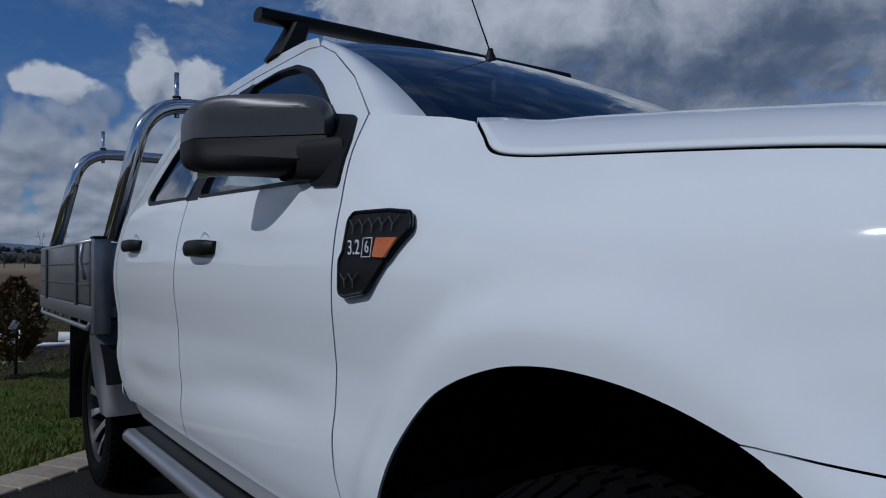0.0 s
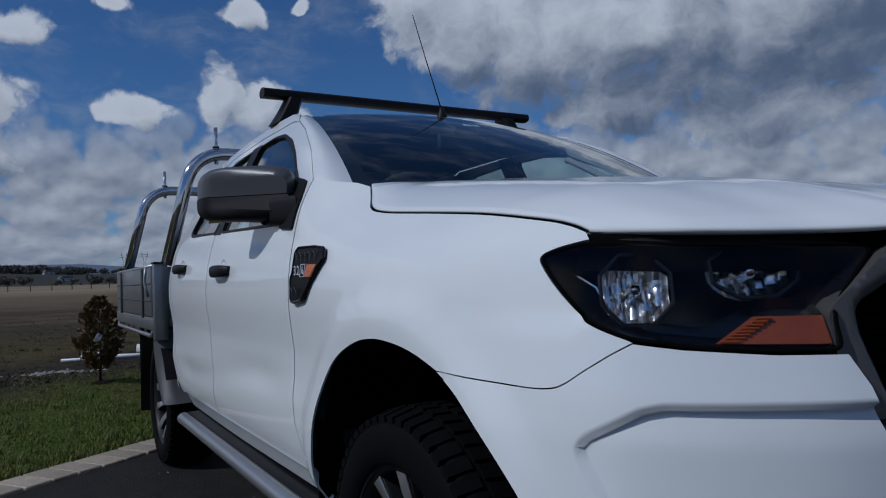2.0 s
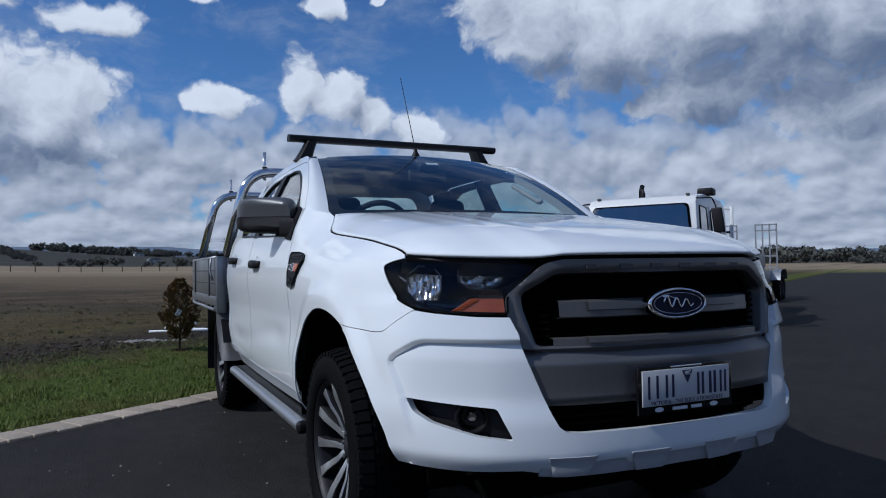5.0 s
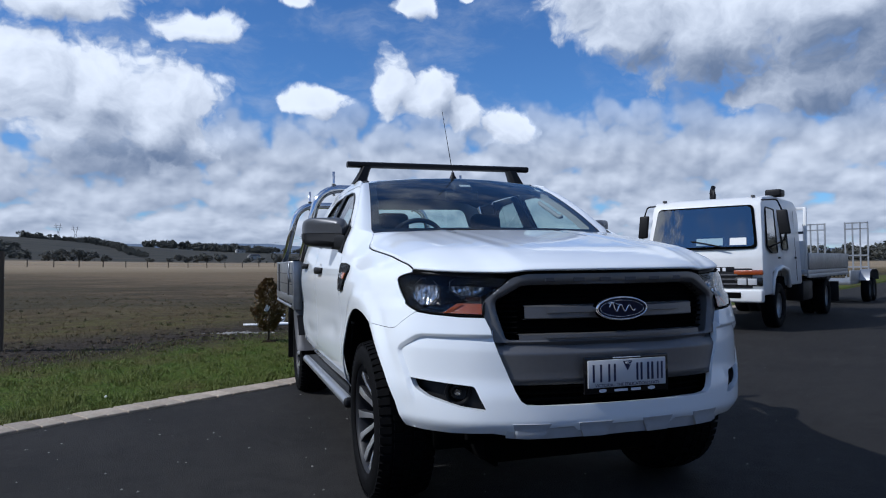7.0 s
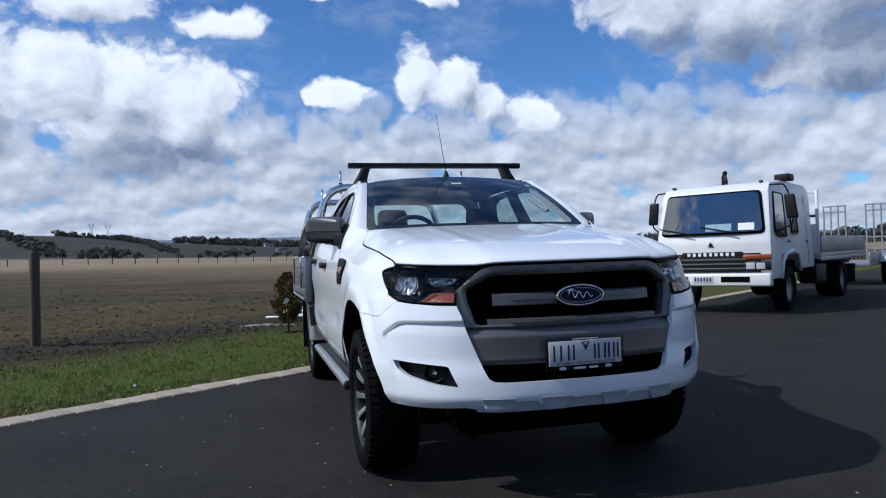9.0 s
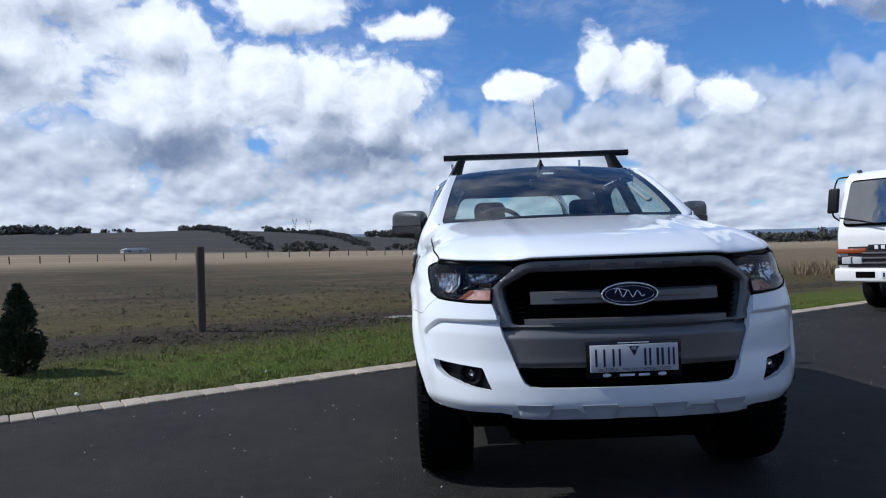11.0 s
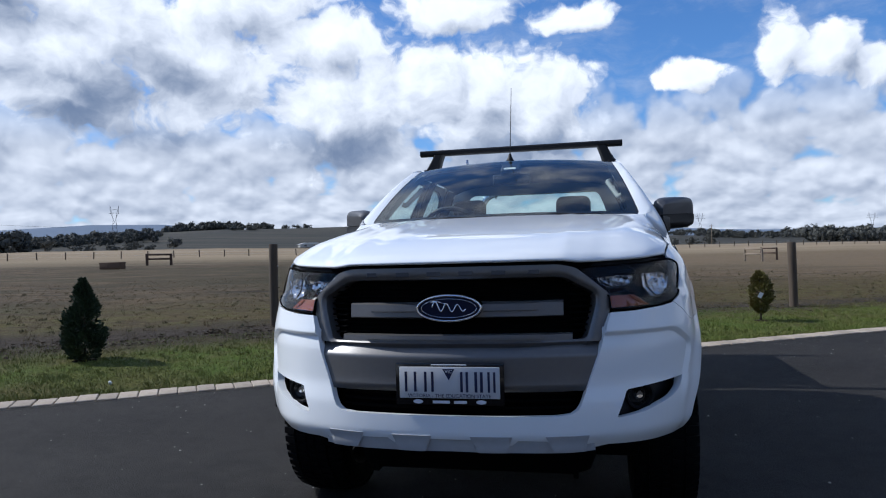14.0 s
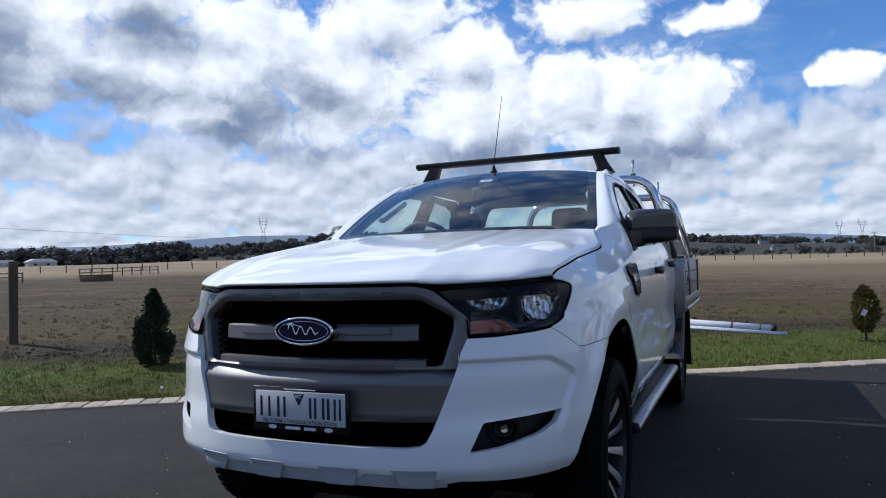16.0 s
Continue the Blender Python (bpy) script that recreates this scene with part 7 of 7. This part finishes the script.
    part("roof_flange", box(0.30, 0.30, 0.13, (1.35, 0.98, 2.47), 0.03, 3), BLACK, t, "black box on the cab roof")
    part("exhaust_stack", tube(bent([(2.8, -0.74, 0.9), (2.8, -0.74, 2.68), (2.92, -0.74, 2.84)], 0.08), 0.05, 12), BLACK, t, "black exhaust stack")
    # flat bed
    part("chassis", box(6.6, 0.86, 0.22, (3.7, 0, 0.72), 0.02), DARK, t)
    bed = part("bed_floor", box(4.1, 2.20, 0.10, (5.0, 0, 0.98), 0.01), GALV, t, "galvanised tray floor")
    for s in (1, -1):
        part("drop_side", box(4.05, 0.035, 0.34, (5.0, s * 1.10, 1.20), 0.008), ALU, t, "aluminium drop side")
        part("bed_rail", box(4.1, 0.05, 0.08, (5.0, s * 1.09, 0.90), 0.01), GALV, t)
        for x in np.linspace(3.3, 6.7, 9):
            part("rail_peg", box(0.03, 0.03, 0.07, (x, s * 1.10, 0.86), 0.006), BLACK, t)
    for y in (-1.05, 1.05):
        part("headboard_post", box(0.06, 0.06, 1.40, (2.98, y, 1.60), 0.01), WHITE_TRUCK, t, "white headboard post")
    part("headboard_rail", box(0.05, 2.1, 0.06, (2.98, 0, 2.27), 0.01), WHITE_TRUCK, t)
    part("headboard_panel", box(0.03, 2.04, 0.62, (2.98, 0, 1.30), 0.008), WHITE_TRUCK, t)
    part("headboard_rail", box(0.04, 2.04, 0.05, (2.98, 0, 1.78), 0.01), GUARD, t)
    for x, y, two in ((1.12, 0.90, 0), (5.30, 0.86, 1)):
        for s in (1, -1):
            bm = lathe([(0.23, -0.10), (0.27, -0.12), (0.36, -0.125), (0.40, -0.10), (0.405, 0), (0.40, 0.10), (0.36, 0.125), (0.27, 0.12), (0.23, 0.10)], "y", 40)
            w = part("wheel", lathe([(0.0, 0.02), (0.08, 0.05), (0.10, 0.0), (0.20, 0.03), (0.235, 0.09), (0.235, -0.09)] if s > 0 else [(0.0, -0.02), (0.08, -0.05), (0.10, 0.0), (0.20, -0.03), (0.235, -0.09), (0.235, 0.09)], "y", 28), GALV, t, "grey steel truck wheel")
            w.location = (x, s * y, 0.405)
            part("tyre", bm, RUBBER, w, "black truck tyre")
            for k in range(6):
                part("wheel_nut", box(0.03, 0.03, 0.03, (0.14 * math.cos(k * 1.047), s * 0.02, 0.14 * math.sin(k * 1.047)), 0.006), BLACK, w)
            if two:
                part("inner_tyre", lathe([(0.23, -0.09), (0.36, -0.11), (0.40, -0.09), (0.40, 0.09), (0.36, 0.11), (0.23, 0.09)], "y", 32), RUBBER, w).location = (0, -s * 0.28, 0)
    for s in (1, -1):
        part("mud_flap", box(0.02, 0.5, 0.45, (5.90, s * 0.85, 0.50), 0.004), BLACK, t)
    # the cab leans in towards its roof
    for o in t.children_recursive:
        if o.type == "MESH" and o.matrix_basis.translation.length < 0.001:
            for v in o.data.vertices:
                if v.co.x < 2.8 and v.co.z > 1.25:
                    v.co.y *= 1 - 0.075 * float(ease(1.25, 2.5, v.co.z))
    nose = Vector((6.243, 6.681, 0))
    t.matrix_basis = Matrix.Translation(nose) @ Matrix.Scale(0.955, 4) @ Matrix(((KD.x, -KN.x, 0), (KD.y, -KN.y, 0), (0, 0, 1))).to_4x4()
    return t


GLASS_TRUCK = material("dark_truck_glass", (0.012, 0.014, 0.016), 0.03, spec=0.9, coat=1.0, vary=0.1)
truck()


def trailer():
    t = thing("plant_trailer", "galvanised plant trailer with upright mesh ramps", "trailer")
    part("deck", box(3.2, 1.9, 0.10, (1.8, 0, 0.56), 0.01), GALV, t, "galvanised deck")
    for s in (1, -1):
        part("side_wall", box(3.2, 0.04, 0.28, (1.8, s * 0.95, 0.74), 0.008), GALV, t, "low side wall")
        g = [(1.35, 0.60), (1.45, 0.82), (1.75, 0.90), (2.55, 0.90), (2.85, 0.82), (2.95, 0.60)]
        part("mudguard", grid_mesh([[(x, s * 0.95, z) for x, z in g], [(x, s * 1.22, z) for x, z in g]], flip=s > 0), GALV, t, "folded mudguard")
        for x in (1.75, 2.50):
            w = part("wheel", lathe([(0.0, 0.03 * s), (0.19, 0.03 * s), (0.20, 0.08 * s), (0.20, -0.08 * s)], "y", 24), GALV, t, "trailer wheel")
            w.location = (x, s * 1.08, 0.33)
            part("tyre", lathe([(0.19, -0.09), (0.30, -0.10), (0.33, -0.07), (0.33, 0.07), (0.30, 0.10), (0.19, 0.09)], "y", 32), RUBBER, w)
    part("drawbar", tube([(0.2, 0.6, 0.54), (-1.3, 0, 0.50)], 0.045, 8), GALV, t)
    part("drawbar", tube([(0.2, -0.6, 0.54), (-1.3, 0, 0.50)], 0.045, 8), GALV, t)
    part("jockey_wheel", tube([(-0.9, 0.2, 0.1), (-0.9, 0.2, 0.95)], 0.03, 10), GALV, t)
    for y in (-0.55, 0.60):
        bm = bmesh.new()
        for dy in (-0.30, -0.10, 0.10, 0.30):
            box(0.05, 0.04, 1.73, (3.40, y + dy, 1.44), 0.004, 1, bm)
        for z in (0.62, 0.95, 1.30, 2.10, 2.28):
            box(0.05, 0.64, 0.04, (3.40, y, z), 0.004, 1, bm)
        part("ramp", bm, GALV, t, "upright galvanised loading ramp")
    m = part("covered_engine", box(0.5, 0.5, 0.42, (0.7, 0.1, 0.82), 0.06, 3), BLACK, t, "dark machine on the deck")
    part("machine_frame", tube(bent([(0.45, -0.2, 0.6), (0.45, -0.2, 1.15), (0.95, -0.2, 1.15), (0.95, -0.2, 0.6)], 0.08), 0.02, 8), RAIL, m)
    base = Vector((6.20, 6.93, 0)) + KD * 8.7
    t.matrix_basis = Matrix.Translation(base) @ Matrix(((KD.x, -KN.x, 0), (KD.y, -KN.y, 0), (0, 0, 1))).to_4x4()


trailer()


# ------------------------------------------------------------------ the paddock and beyond
def way(az, dist):
    """A place that far from the middle of the walk, in that direction (degrees right of +y)."""
    o = Vector((-0.4, -3.4, 0))
    p = o + Vector((math.sin(radians(az)), math.cos(radians(az)), 0)) * dist
    return p.x, p.y


BROWN_RAIL = material("brown_rail_timber", (0.075, 0.045, 0.030), 0.85, vary=0.3, scale=6)
PALE_RAIL = material("pale_bleached_timber", (0.28, 0.225, 0.16), 0.85, vary=0.3, scale=6)


def rail_fence(az0, d0, az1, d1, h, n, label, mat=RAIL, thick=0.12):
    a, b = ground_at(*way(az0, d0)), ground_at(*way(az1, d1))
    t = thing("rail_fence", label, "fence", "", Matrix.Translation(a))
    for i in range(n):
        p = a.lerp(b, i / (n - 1)) - a
        part("post", box(thick, thick, h, p + Vector((0, 0, h / 2)), 0.02, 1), mat, t)
    for z in (h * 0.92, h * 0.55):
        part("rail", tube([Vector((0, 0, z)), b - a + Vector((0, 0, z))], thick * 0.46, 6), mat, t)


rail_fence(-57, 68, -53, 73, 0.95, 6, "grey timber yard rails in the paddock")
rail_fence(-49.6, 88, -44.4, 102, 1.1, 9, "grey timber yard rails in the paddock")
rail_fence(-34.75, 80, -33.05, 80, 1.25, 2, "low brown timber hitching rail in the paddock", BROWN_RAIL, 0.22)
rail_fence(11.7, 54, 12.9, 52, 0.9, 2, "pale timber hitching rail in the paddock", PALE_RAIL)
rail_fence(12.75, 58, 13.8, 56, 0.9, 2, "brown timber hitching rail in the paddock", BROWN_RAIL)


def trough(az, dist, w):
    p = ground_at(*way(az, dist))
    t = thing("feed_trough", "brown rusty feed trough in the paddock", "trough", "", Matrix.Translation(p))
    part("trough_body", box(w, 0.8, 0.55, (0, 0, 0.30), 0.04), RUST, t)
    part("rim", box(w + 0.08, 0.88, 0.06, (0, 0, 0.58), 0.02), RUST, t)


RUST = material("rusty_steel", (0.075, 0.045, 0.028), 0.8, second=(0.12, 0.07, 0.04), scale=5)
trough(-37.0, 66, 2.0)
trough(-48.2, 68, 3.2)

# wire fence of small posts across the paddock
wf = thing("wire_fence", "long wire fence of thin timber posts across the paddock", "fence")
line_a, line_b = at_sd(-270, 134), at_sd(300, 128)
post_bm = box(0.16, 0.16, 1.35, (0, 0, 0.6), 0.02, 1)
post_mesh = bpy.data.meshes.new("post")
post_bm.to_mesh(post_mesh)
post_bm.free()
post_mesh.materials.append(POST)
for i in range(130):
    p = line_a.lerp(line_b, i / 129)
    q = ground_at(p.x, p.y)
    o = new("post", post_mesh)
    o.parent, o.location = wf, q
    o.rotation_euler = (rng.uniform(-0.05, 0.05), rng.uniform(-0.05, 0.05), 0)
for z in (0.5, 1.0):
    part("wire", tube([ground_at(*line_a.lerp(line_b, k / 40).to_2d()) + Vector((0, 0, z)) for k in range(41)], 0.012, 3), GALV, wf)


def far_trees(name, rows, label, mat, seed):
    """Many far trees in one object: tapered trunks and crowns of loose leaf clumps."""
    r2 = random.Random(seed)
    verts, faces = [], []
    for az, dist, h, w in rows:
        p = ground_at(*way(az, dist))
        k = len(verts)
        tw = 0.03 * h
        for z, s in ((-1, 1.0), (h * 0.6, 0.4)):
            for a in range(3):
                verts.append(p + Vector((tw * s * math.cos(a * 2.1), tw * s * math.sin(a * 2.1), z)))
        faces += [(k, k + 1, k + 4, k + 3), (k + 1, k + 2, k + 5, k + 4), (k + 2, k, k + 3, k + 5)]
        lumps = [(Vector((r2.gauss(0, 0.30) * w, r2.gauss(0, 0.30) * w, h * r2.uniform(0.20, 0.90))), r2.uniform(0.14, 0.30) * w) for _ in range(13)]
        for c, rad in lumps:
            for _ in range(34):
                d = Vector((r2.gauss(0, 1), r2.gauss(0, 1), r2.gauss(0, 0.75))).normalized()
                q = p + c + d * rad * r2.uniform(0.5, 1.0)
                sz = rad * 0.30
                u, v = d.orthogonal().normalized() * sz, d.cross(d.orthogonal()).normalized() * sz
                tilt = Vector((r2.uniform(-1, 1), r2.uniform(-1, 1), r2.uniform(-1, 1))) * sz * 0.6
                k = len(verts)
                verts += [q - u + tilt, q + v * 0.9, q + u - tilt, q - v * 0.9]
                faces.append((k, k + 1, k + 2, k + 3))
    me = bpy.data.meshes.new(name)
    me.from_pydata([tuple(v) for v in verts], [], faces)
    return tagged(mesh_part(name, me, mat), label, "trees", kind="stuff")


r3 = random.Random(11)
belt = []
for az0, az1, n, d0, d1, h0, h1 in ((-64, -43, 240, 440, 540, 7, 10), (-45, -34.5, 110, 600, 760, 6, 9), (-34, -26.2, 80, 1050, 1100, 8, 13), (-25.2, -23.3, 6, 1060, 1090, 6, 9),
                                    (-19.6, -17.4, 26, 1050, 1090, 5, 8), (-13.6, -8.5, 46, 1040, 1090, 5, 9), (-5.4, 3.5, 80, 960, 1080, 7, 11), (-3, 8.5, 70, 860, 1040, 5, 9),
                                    (8, 15.5, 70, 680, 900, 4, 8), (15.4, 22, 120, 440, 540, 5, 8), (22, 31, 70, 400, 520, 3, 5.5), (31, 62, 130, 400, 600, 5, 9), (62, 80, 60, 400, 600, 7, 11)):
    for _ in range(n):
        h = r3.uniform(h0, h1) * r3.choice((0.75, 0.9, 1.0, 1.15))
        belt.append((r3.uniform(az0, az1), r3.uniform(d0, d1), h, h * r3.uniform(0.9, 1.5)))
# wooded flanks running down from the crests
for az0, az1, d0, d1, n in ((-18.6, -13.4, 1070, 470, 70), (-10.2, -5.8, 1050, 560, 60), (-29.2, -27.3, 860, 840, 12)):
    for _ in range(n):
        f = r3.random()
        h = r3.uniform(4, 8) * (0.6 + 0.4 * (1 - f))
        belt.append((az0 + (az1 - az0) * f + r3.gauss(0, 0.35), d0 + (d1 - d0) * f + r3.uniform(-40, 40), h, h * r3.uniform(1.0, 1.6)))
far_trees("far_woods", belt, "dark gum woodland along the distant rises", FAR_LEAF, 21)
scatter = [(-11.4, 342, 4.6, 6), (-10.6, 338, 5.4, 6), (-9.8, 344, 5.0, 6), (-9.0, 340, 4.2, 6), (-8.4, 346, 3.0, 4), (-12.0, 350, 3.4, 4), (-5.3, 340, 2.0, 2.6), (-3.9, 340, 2.2, 2.8), (-3.1, 338, 3.2, 4.5), (-2.6, 342, 3.0, 4),
           (-1.8, 340, 4.8, 5), (-1.2, 338, 4.6, 5), (-0.2, 340, 4.4, 4.5), (1.8, 345, 2.6, 3.4), (2.8, 345, 2.5, 3.2), (3.9, 342, 4.6, 7)]
scatter += [(-41.7, 336, 5.4, 6), (-36.0, 338, 3.8, 4.5), (-33.3, 334, 4.6, 6)]
for az0, az1, n, d0, d1 in ((5, 8.4, 6, 350, 400), (-40, -34, 8, 360, 420), (18, 60, 22, 330, 480), (-52, -43, 6, 350, 400)):
    for _ in range(n):
        h = r3.uniform(2.0, 3.6)
        scatter.append((r3.uniform(az0, az1), r3.uniform(d0, d1), h, h * r3.uniform(1.0, 1.7)))
scatter += [(az, r3.uniform(85, 120), r3.uniform(6, 9), r3.uniform(7, 10)) for az in np.linspace(64, 84, 10)]
far_trees("paddock_trees", scatter, "scattered green trees in the far paddocks", FAR_LEAF, 22)


def pylon(az, dist, h, arm=1.0):
    p = ground_at(*way(az, dist))
    t = thing("power_pylon", "grey lattice power pylon on the distant rise", "pylon", "power line pylons", Matrix.Translation(p) @ Matrix.Rotation(radians(-az), 4, "Z"))
    r = 0.22
    for sx in (1, -1):
        for sy in (1, -1):
            part("leg", tube([(sx * h * 0.09, sy * h * 0.09, 0), (sx * h * 0.035, sy * h * 0.035, h * 0.6), (sx * h * 0.11, sy * h * 0.015, h * 0.78), (sx * h * 0.115, 0, h)], r, 4), FAR_STEEL, t)
            part("inner_leg", tube([(sx * h * 0.035, sy * h * 0.035, h * 0.6), (sx * h * 0.075, sy * h * 0.015, h * 0.80), (sx * h * 0.115, 0, h)], r * 0.8, 4), FAR_STEEL, t)
    for i in range(4):
        z0, z1 = h * i / 7, h * (i + 1) / 7
        w0, w1 = h * np.interp(i / 7, [0, 0.6, 1], [0.09, 0.035, 0.02]), h * np.interp((i + 1) / 7, [0, 0.6, 1], [0.09, 0.035, 0.02])
        for s in (1, -1):
            part("brace", tube([(s * w0, -w0, z0), (-s * w1, -w1, z1)], r * 0.6, 4), FAR_STEEL, t)
    for z, w in ((0.76, 0.22 * arm), (0.86, 0.19 * arm)):
        part("cross_arm", tube([(-h * w, 0, h * z), (0, 0, h * (z + 0.02)), (h * w, 0, h * z)], r, 4), FAR_STEEL, t)


for az, dist, h in ((-11.2, 1050, 24), (-10.1, 1080, 25), (19.0, 1100, 32), (20.3, 1120, 31), (6.3, 1000, 28), (7.7, 1030, 31)):
    pylon(az, dist, h)
pylon(-37.4, 760, 33, 0.62)


def far_house(az, dist, w, h, label, roof_mat=None):
    p = ground_at(*way(az, dist))
    t = thing("far_house", label, "house", "", Matrix.Translation(p) @ Matrix.Rotation(radians(-az + 12), 4, "Z"))
    part("wall", box(w, w * 0.6, h, (0, 0, h / 2), 0.05, 1), FAR_WALL, t)
    part("roof", prism([(-w * 0.55, h), (w * 0.55, h), (w * 0.3, h * 1.6), (-w * 0.3, h * 1.6)], w * 0.7, lambda a, b, c: Vector((a, c - w * 0.35, b))), roof_mat or FAR_ROOF, t)
    for x in (-0.25, 0.2):
        part("window", box(w * 0.12, 0.1, h * 0.35, (w * x, -w * 0.3, h * 0.55), 0.02, 1), BLACK_GLOSS, t)


far_house(2.4, 560, 9, 2.4, "pale farmhouse with grey roof among far trees")
far_house(1.4, 900, 11, 3, "pale farmhouse with grey roof among far trees")
far_house(-55.2, 415, 13, 2.6, "long white farm shed far off", WHITE_TRUCK)
far_house(-52.8, 415, 13, 2.8, "long white farm shed far off", WHITE_TRUCK)
far_house(-23.1, 440, 13, 1.7, "low white-roofed farm shed at the foot of the slope", WHITE_TRUCK)
far_house(38.0, 620, 14, 4, "pale farmhouse with grey roof among far trees")


def utility_pole(az, dist, h):
    p = ground_at(*way(az, dist))
    t = thing("utility_pole", "pale timber power pole beyond the paddock", "power pole", "", Matrix.Translation(p) @ Matrix.Rotation(radians(-az), 4, "Z"))
    part("pole_shaft", tube([(0, 0, 0), (0, 0, h)], 0.17, 8, taper=0.7), PALE_RAIL, t)
    part("cross_arm", box(1.8, 0.12, 0.14, (0, 0, h - 0.6), 0.02, 1), RAIL, t)


utility_pole(8.6, 330, 8.6)


def cable(az0, d0, e0, az1, d1, e1, sag):
    """A wire between two far places, each by direction, distance and rise in degrees."""
    ends = [Vector((*way(az, d), 1.16 + d * math.tan(radians(e)))) for az, d, e in ((az0, d0, e0), (az1, d1, e1))]
    t = thing("power_cable", "thin dark power cable hanging over the paddock", "cable")
    part("strand", tube([ends[0].lerp(ends[1], k / 20) - Vector((0, 0, sag * 4 * k / 20 * (1 - k / 20))) for k in range(21)], 0.055, 4), BLACK, t)


cable(-64, 230, 4.1, -40.5, 380, 2.75, 0.6)
cable(7.7, 1030, 2.60, 2.0, 1000, 1.75, 2.0)
blades("dry_stalks", 700, lambda: sd_of(*way(rng.uniform(26.6, 31.0), rng.uniform(26, 30))), 0.42, 0.016, material("pale_dry_stalk", (0.26, 0.19, 0.11), 0.85, second=(0.17, 0.12, 0.07), scale=2), "pale dry stalks standing in the paddock", 6)

# ------------------------------------------------------------------ brick edging, one object a brick
edging = tagged(part("kerb", box(36, 0.30, 0.05, (0, 0, -0.030), 0), MORTAR, None), "buff brick edging strip between asphalt and lawn", "kerb", kind="structure")
edging.matrix_basis = Matrix.Translation(at_sd(6, 0.15)) @ Matrix.Rotation(math.atan2(KD.y, KD.x), 4, "Z")
bb = box(0.154, 0.288, 0.06, (0, 0, -0.020), 0.006, 1)
brick_mesh = bpy.data.meshes.new("brick")
bb.to_mesh(brick_mesh)
bb.free()
brick_mesh.materials.append(BRICK)
for i in range(222):
    o = new("brick", brick_mesh)
    o.parent = edging
    o.location = (-17.9 + 0.162 * i + rng.uniform(-0.002, 0.002), rng.uniform(-0.003, 0.003), 0.004 + rng.uniform(-0.003, 0.003))
    o.rotation_euler = (rng.uniform(-0.01, 0.01), rng.uniform(-0.01, 0.01), rng.uniform(-0.012, 0.012))
